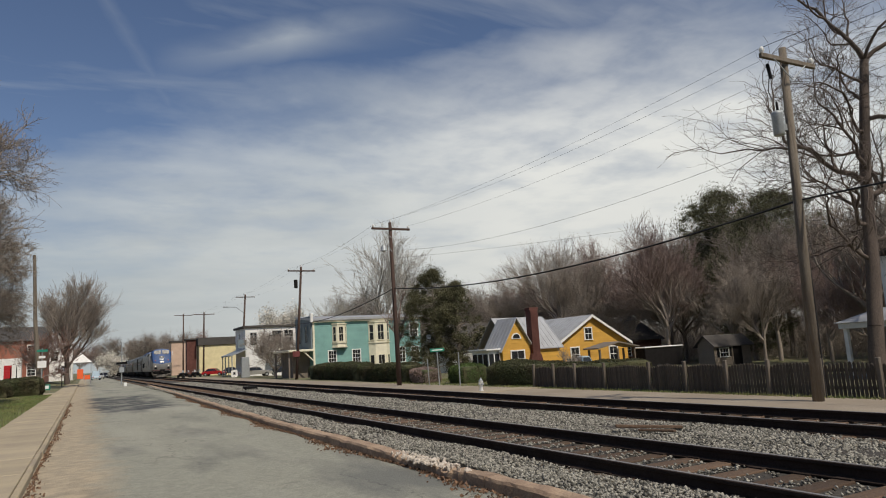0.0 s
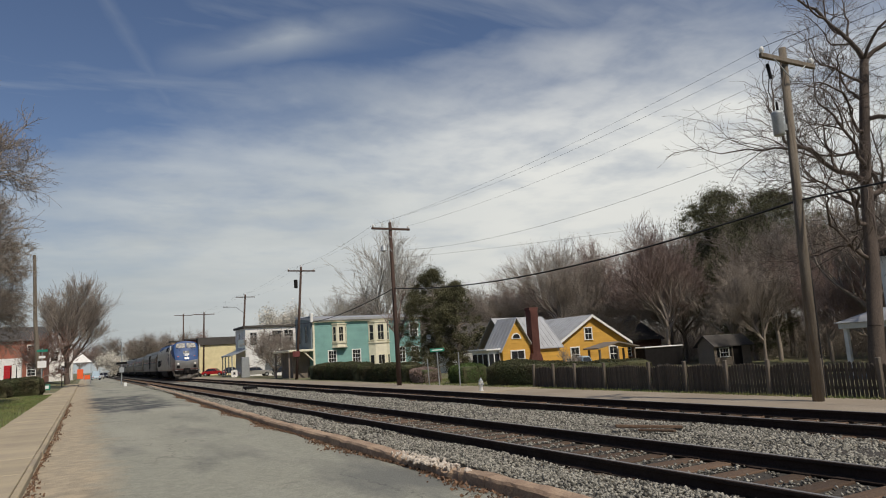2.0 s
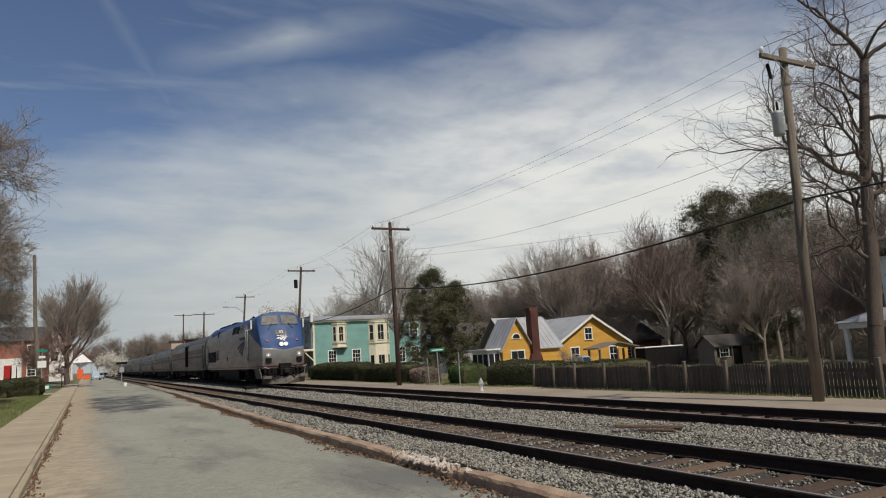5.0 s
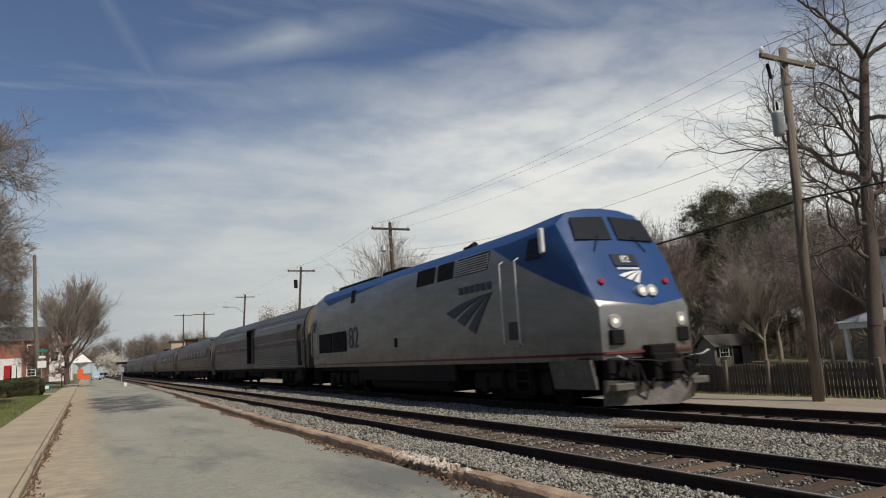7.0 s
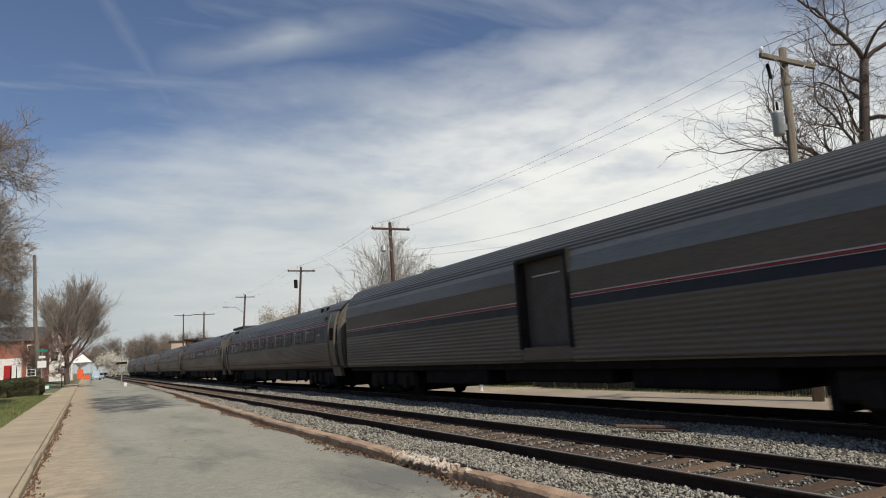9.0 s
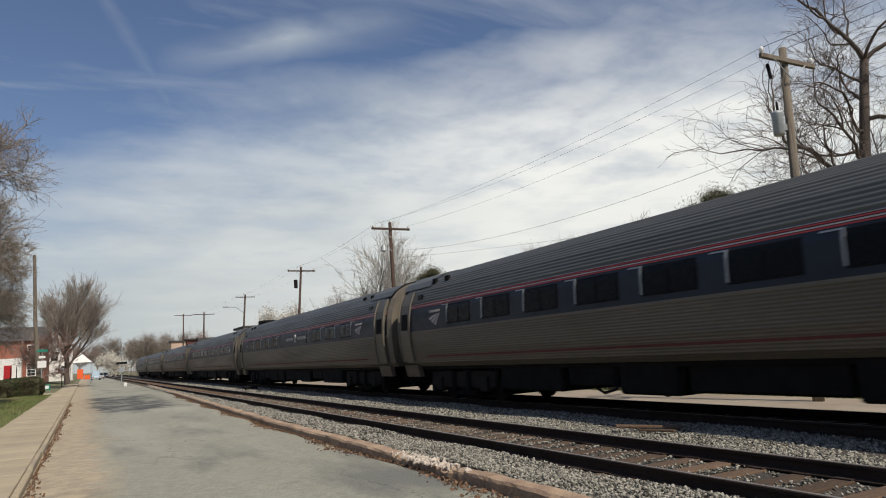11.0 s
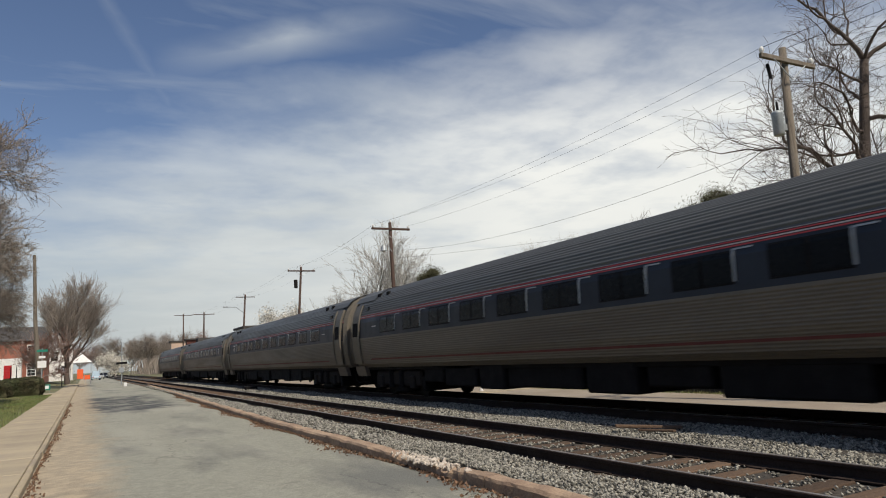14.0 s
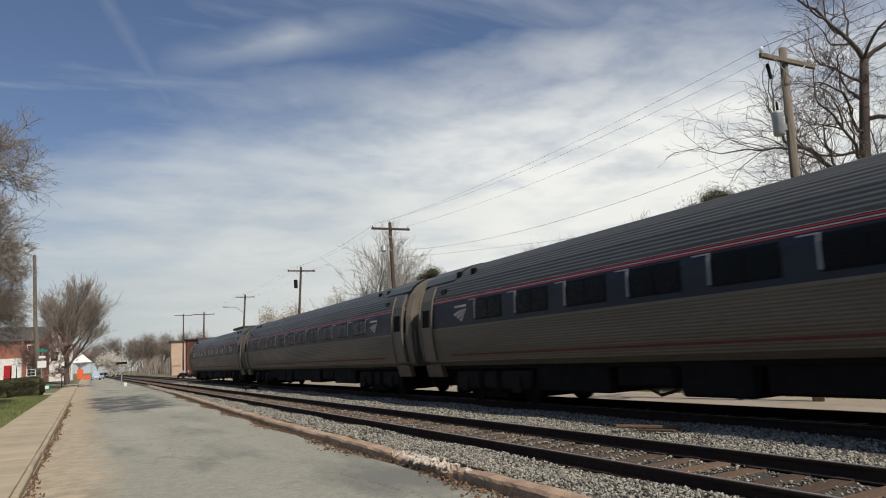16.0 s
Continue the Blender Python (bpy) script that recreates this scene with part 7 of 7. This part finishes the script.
def plain_house(name, label, x0, x1, y0, y1, zg, ze, zr, wall, roof, along="x", wins=(), trim="white", group="distant buildings", flat=False, category="house"):
    h = thing(name, Matrix(), label, category, group=group)
    if flat:
        part("wall", bbox(x0, x1, y0, y1, zg, ze, 0.02), wall, h)
        part("roof", bbox(x0 - 0.3, x1 + 0.3, y0 - 0.3, y1 + 0.3, ze, zr, 0.03), roof, h)
    else:
        bm = B()
        if along == "y":
            gable_wall(bm, x0, x1, y0, ze, zr - 0.05, zg, y1 - y0)
        else:
            loft(bm, [[(x, y0, zg), (x, y1, zg), (x, y1, ze), (x, (y0 + y1) / 2, zr - 0.05), (x, y0, ze)] for x in (x0, x1)], True)
        part("wall", bm, wall, h)
        gable_roof(h, x0, x1, y0, y1, ze, zr, along, roof)
    for side, u, z, w, hh in wins:
        if side == "y":
            sash(h, x0, y0 - 0.02, 1, 0, u, z, w, hh, trim, 2, 2)
        elif side == "-x":
            sash(h, x0 - 0.02, y1, 0, -1, u, z, w, hh, trim, 2, 2)
        else:
            sash(h, x1 + 0.02, y0, 0, 1, u, z, w, hh, trim, 2, 2)
    return h


def make_buildings():
    # shop row beyond the teal house
    h = plain_house("shop", "white stucco two-storey corner shop with a dark cornice", 22.6, 31.2, 112, 120, -0.9, 7.0, 7.35, "stucco", "shingle", flat=True,
                    wins=(("y", 0.8, 4.2, 1.0, 2.0), ("y", 4.4, 4.2, 1.4, 2.2), ("y", 6.3, 4.2, 1.4, 2.2), ("-x", 3, 4.2, 1.0, 2.0)), category="shop")
    part("awning", loft(B(), [[(20.2, 111, 2.6), (22.6, 111, 3.5), (22.6, 111, 3.65), (20.2, 111, 2.75)], [(20.2, 120, 2.6), (22.6, 120, 3.5), (22.6, 120, 3.65), (20.2, 120, 2.75)]], True), "metal", h, "grey porch canopy")
    for y in (111.2, 114, 117, 119.5):
        part("canopy_post", bbox(20.3, 20.45, y, y + 0.15, -0.6, 2.6, 0.01), "metal", h)
    part("side_canopy", bbox(26.0, 31.2, 109.5, 112, 2.7, 2.95, 0.02), "cream", h)
    part("hanging_sign", bbox(21.3, 22.4, 111.4, 111.5, 3.8, 5.1, 0.02), "grey_wall", h)
    plain_house("shop", "pale yellow stucco building with a dark parapet", 20.9, 29.5, 150, 153.5, -0.9, 5.6, 7.2, "sallow", "shingle", flat=True, category="shop")
    plain_house("shop", "red brick corner building with a flat roof", 18.7, 20.6, 152, 154, -0.6, 6.9, 7.2, "brick", "shingle", flat=True, category="shop")
    h = plain_house("shop", "salmon stucco building with a flat dark cornice", 19.6, 23.6, 190, 193, -0.6, 7.9, 8.3, "terracotta", "shingle", flat=True, category="shop")
    # between the teal and yellow houses
    plain_house("house", "small white house with a dark roof", 43.5, 53.0, 82, 92, -1.6, 1.6, 5.2, "white", "shingle", "x", (("y", 1.0, -0.6, 1.0, 1.5), ("y", 3.6, -0.6, 1.0, 1.5), ("y", 6.0, -0.6, 1.0, 1.5)))
    plain_house("house", "dark-roofed brick house among the trees", 50.0, 62.0, 62, 72, -1.6, 1.5, 4.4, "brick", "shingle", "x", (("y", 2.0, -0.4, 1.0, 1.4), ("y", 6.0, -0.4, 1.0, 1.4)))
    # garden shed
    h = thing("garden_shed", Matrix(), "dark brown wooden garden shed with an open doorway", "shed")
    bm = B()
    x0, x1, y0, y1, zg, ze, zr = 52.6, 57.6, 46, 47.9, -1.7, 0.50, 1.32
    loft(bm, [[(x, y0, zg), (x, y1, zg), (x, y1, ze), (x, (y0 + y1) / 2, zr - 0.05), (x, y0, ze)] for x in (x0, x1)], True)
    w = part("wall", bm, "shed_wall", h)
    boards(w, ((x0, y0), (x1, y0), zg, ze), "shed_wall", 0.25, 0.03)
    gable_roof(h, x0, x1, y0, y1, ze, zr, "x", "shingle", 0, 0.3)
    # no opening is cut: a black slab paints the dark inside
    part("doorway", bbox(55.1, 56.4, y0 - 0.06, y0, zg, 0.30, 0.01), "black", h, "black slab for the shade inside the open doorway")
    for xx in (55.0, 56.4):
        part("door_jamb", bbox(xx - 0.06, xx + 0.06, y0 - 0.09, y0, zg, 0.38, 0.01), "shed_wall", h)
    sash(h, x0, y0 - 0.04, 1, 0, 0.75, -0.65, 1.1, 0.7, "white", 1, 3)
    for u in (0.36, 1.98):
        part("shutter", bbox(x0 + u, x0 + u + 0.28, y0 - 0.08, y0 - 0.02, -0.7, 0.12, 0.01), "black", h)
    # house with a porch at the end of the fence, its front towards the track
    h = thing("house", Matrix(), "white house with a square-columned porch behind the fence", "house", group="houses by the railway")
    part("porch_roof", loft(B(), [[(36.2, 9.0, 1.62), (36.2, 23.4, 1.62), (39.6, 23.4, 1.62), (39.6, 9.0, 1.62)], [(37.9, 9.0, 2.30), (37.9, 21.9, 2.30), (39.6, 21.9, 2.42), (39.6, 9.0, 2.42)]], True), "tin", h, "pale hipped porch roof")
    part("fascia", bbox(36.35, 39.6, 9.1, 23.25, 1.30, 1.61, 0.02), "white", h)
    part("porch_floor", bbox(36.4, 39.6, 9.2, 23.1, -1.75, -1.2, 0.02), "grey_wall", h)
    for x, y in ((36.55, 22.95), (36.55, 20.6), (36.55, 18.0), (36.55, 15.4), (39.2, 22.95)):
        part("column", bbox(x - 0.11, x + 0.11, y - 0.11, y + 0.11, -1.2, 1.3, 0.02), "white", h)
    wall = part("wall", bbox(39.6, 48.0, 9.0, 22.4, -1.75, 5.2, 0.02), "stucco", h)
    boards(wall, ((39.58, 22.4), (39.58, 9.0), -1.2, 5.1), "white", 0.22, 0.025)
    gable_roof(h, 39.6, 48.0, 9.0, 22.4, 5.2, 8.4, "x", "shingle", 0, 0.4)
    for u, z in ((1.0, -0.4), (4.0, -0.4), (1.0, 2.9), (4.0, 2.9), (8.0, 2.9)):
        sash(h, 39.56, 22.4, 0, -1, u, z, 0.95, 1.6, "white", 2, 2)
    # enclosed trailer and pickup in the yard
    t = thing("cargo_trailer", Matrix(), "black enclosed cargo trailer with a white roof", "trailer")
    part("body", bbox(45.4, 50.1, 47.5, 48.9, -1.15, 0.55, 0.05), "black", t)
    part("roof", bbox(45.35, 50.25, 47.4, 49.0, 0.55, 0.68, 0.05), "white", t)
    part("rear_door", bbox(50.1, 50.16, 47.6, 48.8, -1.1, 0.5, 0.02), "white", t)
    for x in (47.0, 48.0):
        part("wheel", tube(B(), [(x, 47.45, -1.25), (x, 47.7, -1.25)], 0.34, 16), "tyre", t)
    # brick building across the road
    h = plain_house("apartment_building", "two-storey red brick building with white windows", -24.0, -5.0, 110, 124, 0.4, 6.3, 8.5, "brick_orange", "shingle", "x",
                    (("y", 17.0, 4.2, 0.9, 1.4), ("y", 17.0, 1.5, 0.9, 1.6), ("y", 3.0, 4.4, 0.9, 1.2), ("y", 8.0, 4.4, 0.9, 1.2)), category="building")
    part("entrance_bay", bbox(-14.2, -7.6, 108.6, 110.05, 0.4, 3.9, 0.03), "white", h, "white shop-like entrance bay")
    part("entrance_door", bbox(-9.6, -8.7, 108.5, 108.62, 0.5, 3.0, 0.02), "car_red", h, "red door")
    for x in (-13.6, -11.6):
        part("bay_pane", bbox(x, x + 1.2, 108.52, 108.62, 1.4, 3.1, 0.01), "window_glass", h)
    plain_house("house", "white house behind the bare tree", -5.6, -1.8, 126, 134, 0.4, 6.0, 8.2, "white", "shingle", "y", (("y", 0.8, 3.6, 0.9, 1.4), ("y", 2.2, 1.2, 0.9, 1.5)))
    # added unseen houses: they keep low sky light off the train's near side
    for y, w in ((-46, "brick"), (-18, "brick_orange"), (8, "brick"), (32, "grey_wall")):
        plain_house("house", "plain unseen two-storey house added across the road to block low sky light", -30, -17, y, y + 17, -0.3, 6.4, 9.2, w, "shingle", "y", (("+x", 3, 3.6, 1.0, 1.6), ("+x", 8, 3.6, 1.0, 1.6), ("+x", 12, 0.8, 1.0, 1.6)), group="houses across the road")
    # white tent and orange barrier down the road
    t = thing("tent", pose(-0.6, 118, 0.0), "white pointed canopy tent beside the road", "tent")
    part("canopy", loft(B(), [[(-1.5, -1.5, 3.0), (1.5, -1.5, 3.0), (1.5, 1.5, 3.0), (-1.5, 1.5, 3.0)], [(-0.05, -0.05, 4.4), (0.05, -0.05, 4.4), (0.05, 0.05, 4.4), (-0.05, 0.05, 4.4)]], True), "white", t)
    for x in (-1.4, 1.4):
        for y in (-1.4, 1.4):
            part("leg", tube(B(), [(x, y, -0.3), (x, y, 3.0)], 0.03, 6), "metal", t)
    b = thing("safety_barrier", pose(-0.4, 116, -0.3), "bright orange safety netting beside the tent", "barrier")
    part("panel", bbox(-0.65, 0.15, -0.05, 0.05, 0.9, 2.3, 0.02), "orange", b)
    part("panel", bbox(0.2, 1.1, 0.2, 0.3, 0.75, 1.4, 0.02), "orange", b)
    for x in (-0.65, 0.3, 1.1):
        part("stake", tube(B(), [(x, 0.1, -0.05), (x, 0.1, 1.5)], 0.03, 6), "metal", b)


def vehicle(m, paint, label, length=4.5, height=1.45, pickup=False):
    v = thing("car" if not pickup else "pickup_truck", m, label, "car" if not pickup else "pickup truck", group="parked vehicles")
    L = length / 2
    side = [(-L, 0.35), (-L, 0.72), (-L * 0.5, 0.9), (L * 0.93, 0.88), (L, 0.7), (L, 0.35)]
    body = part("body", bevel(loft(B(), [[(y, x, z) for x, z in [(a, b) for a, b in side]] for y in (-0.85, 0.85)], True), 0.06), paint, v)
    cab = [(-L * 0.42, 0.88), (-L * 0.18, height), (L * (0.05 if pickup else 0.42), height), (L * (0.12 if pickup else 0.75), 0.88)]
    part("cabin", bevel(loft(B(), [[(y * (1.0 if z < 1 else 0.84), x, z) for x, z in cab] for y in (-0.8, 0.8)], True), 0.05), paint, body)
    for s in (-1, 1):
        gl = [(-L * 0.36, 0.94), (-L * 0.17, height - 0.09), (L * (0.03 if pickup else 0.40), height - 0.09), (L * (0.08 if pickup else 0.66), 0.94)]
        part("side_glass", loft(B(), [[(s * (0.80 if z < 1 else 0.71) + s * k, x, z) for x, z in gl] for k in (-0.02, 0.012)], True), "window_glass", body)
        for x in (-L * 0.62, L * 0.62):
            w = part("wheel", tube(B(), [(s * 0.68, x, 0.32), (s * 0.87, x, 0.32)], 0.32, 18), "tyre", v)
            part("rim", tube(B(), [(s * 0.86, x, 0.32), (s * 0.885, x, 0.32)], [0.2, 0.17], 12), "metal", w)
        part("headlight", bbox(s * 0.62 - 0.14, s * 0.62 + 0.14, -L - 0.02, -L + 0.08, 0.58, 0.72, 0.02), "white", body)
        part("tail_light", bbox(s * 0.62 - 0.14, s * 0.62 + 0.14, L - 0.06, L + 0.02, 0.6, 0.76, 0.02), "red_lamp", body)
    part("windscreen", quad_plate(B(), [(-0.7, -L * 0.405, 0.95), (0.7, -L * 0.405, 0.95), (0.62, -L * 0.2, height - 0.08), (-0.62, -L * 0.2, height - 0.08)], 0.03), "window_glass", body)
    return v


def make_vehicles():
    vehicle(pose(22.2, 103.0, -0.62, 0, 0, 90), "car_silver", "silver saloon car parked by the shop", 4.6)
    vehicle(pose(22.2, 140.0, -0.62, 0, 0, 60), "car_red", "red car parked by the yellow building", 4.4)
    vehicle(pose(25.8, 141.0, -0.62, 0, 0, 75), "car_dark", "dark car parked by the yellow building", 4.4)
    vehicle(pose(27.0, 106.0, -0.62, 0, 0, 80), "car_dark", "dark blue car behind the bare tree", 4.4)
    vehicle(pose(34.4, 43.0, -1.62, 0, 0, 70), "car_blue", "pale blue pickup truck parked behind the fence", 4.8, 2.0, True)
    vehicle(pose(2.1, 172.0, -0.28, 0, 0, 182), "car_blue", "blue pickup truck standing down the road", 4.8, 2.0, True)
    vehicle(pose(3.4, 195.0, -0.28, 0, 0, 0), "car_silver", "pale car standing down the road", 4.5)
    vehicle(pose(4.6, 210.0, -0.28, 0, 0, 0), "car_dark", "dark car standing down the road", 4.5)
    # motorcycles parked by the track
    for i, (x, y, a) in enumerate(((15.6, 135, 30), (16.6, 136, 40), (17.6, 134, 20), (18.6, 136, 35))):
        m = thing("motorcycle", pose(x, y, -0.6, 0, 0, a), "dark motorcycle parked beside the railway", "motorcycle", group="parked motorcycles")
        for yy in (-0.75, 0.75):
            part("wheel", tube(B(), [(-0.06, yy, 0.33), (0.06, yy, 0.33)], 0.33, 16), "tyre", m)
        part("frame", bbox(-0.14, 0.14, -0.55, 0.5, 0.35, 0.78, 0.06), "black", m)
        part("fuel_tank", bbox(-0.16, 0.16, -0.35, 0.15, 0.76, 1.0, 0.08), "car_dark", m)
        part("seat", bbox(-0.15, 0.15, 0.1, 0.75, 0.76, 0.88, 0.05), "black", m)
        part("handlebar", tube(B(), [(-0.4, -0.4, 1.1), (0, -0.5, 1.02), (0.4, -0.4, 1.1)], 0.02, 6), "chrome", m)
        part("windshield", quad_plate(B(), [(-0.2, -0.62, 1.0), (0.2, -0.62, 1.0), (0.15, -0.5, 1.4), (-0.15, -0.5, 1.4)], 0.01), "metal", m)


def make_street_things():
    # crossing signal down the line
    s = thing("crossing_signal", pose(3.9, 92, -0.3), "grey railway crossing signal mast with a white box", "crossing signal")
    part("mast", tube(B(), [(0, 0, 0), (0, 0, 5.2)], 0.07, 8), "metal", s)
    part("relay_box", bbox(-0.28, 0.28, -0.2, 0.2, 1.5, 2.1, 0.03), "metal", s)
    part("light_bar", bbox(-0.6, 0.6, -0.1, 0.1, 2.5, 2.75, 0.02), "black", s)
    for a in (-35, 35):
        o = part("crossbuck", bbox(-0.5, 0.5, -0.03, 0.03, -0.06, 0.06, 0.01), "metal", s)
        o.matrix_basis = pose(0, -0.1, 3.8, 0, a, 0)
    solid("signal_foot", bbox(-0.15, 0.15, -0.15, 0.15, -0.02, 0.4, 0.03), "stucco", pose(3.95, 84, -0.3), "small white marker beside the track", "marker")
    # column and white marker by pole four
    solid("gate_pillar", bevel(loft(B(), [[(-0.6, -0.45, 0), (0.6, -0.45, 0), (0.6, 0.45, 0), (-0.6, 0.45, 0)], [(-0.52, -0.4, 2.9), (0.52, -0.4, 2.9), (0.52, 0.4, 2.9), (-0.52, 0.4, 2.9)]], True), 0.05), "metal", pose(20.2, 100.5, -0.62), "grey metal control cabinet beside the track", "cabinet")
    s = thing("information_sign", pose(18.6, 100, -0.58), "small white arched notice on the shoulder", "sign")
    part("plate", bbox(-0.45, 0.45, -0.05, 0.05, 0.15, 1.2, 0.15), "white", s)
    part("mark", box(B(), -0.15, 0.15, -0.06, -0.05, 0.5, 0.85), "black", s)
    part("leg", bbox(-0.05, 0.05, -0.04, 0.04, -0.05, 0.3, 0.01), "metal", s)
    # left side: pole, boxes, posts
    p = thing("utility_pole", Matrix(), "pale weathered utility pole on the lawn", "utility pole", group="utility poles beside the road")
    part("shaft", tube(B(), [(-4.15, 84, -0.4), (-4.75, 84, 7), (-5.0, 84, 14.2)], [0.26, 0.2, 0.15], 10), "pole", p)
    s = thing("street_sign", pose(-3.95, 82, 0.2), "grey signpost with green and white plates", "street sign", group="street signs")
    part("post", tube(B(), [(0, 0, -0.5), (0, 0, 4.0)], 0.05, 8), "metal", s)
    part("plate", bbox(-0.5, 0.5, -0.08, -0.04, 3.6, 3.85, 0.01), "green_sign", s)
    part("plate", bbox(-0.4, 0.4, -0.08, -0.04, 2.0, 2.7, 0.01), "stucco", s)
    part("plate", bbox(-0.3, 0.3, -0.08, -0.04, 2.95, 3.2, 0.01), "stucco", s)
    s = thing("yard_sign", pose(-3.1, 72.5, -0.17), "small green and white yard sign on the lawn", "yard sign")
    part("plate", bbox(-0.32, 0.32, -0.02, 0.02, 0.25, 0.75, 0.01), "green_sign", s)
    part("lettering_bar", box(B(), -0.2, 0.2, -0.026, -0.02, 0.35, 0.65), "white", s)
    for x in (-0.28, 0.28):
        part("leg", tube(B(), [(x, 0, -0.05), (x, 0, 0.3)], 0.015, 6), "metal", s)
    for x, y, hgt in ((-5.35, 66, 2.4), (-6.0, 80, 2.6)):
        p = thing("post", pose(x, y, -0.2), "slim dark post on the lawn", "post", group="lawn posts")
        part("shaft", tube(B(), [(0, 0, -0.05), (0, 0, hgt)], 0.04, 8), "black", p)
    s = thing("mailbox", pose(-2.6, 100, 0.3), "small white box on a post", "box")
    part("post", bbox(-0.06, 0.06, -0.06, 0.06, -0.4, 1.2, 0.01), "pole", s)
    part("box", bbox(-0.35, 0.35, -0.3, 0.3, 1.2, 1.9, 0.05), "stucco", s)


make_teal_house()
make_yellow_house()
make_buildings()
make_vehicles()
make_street_things()


motions()
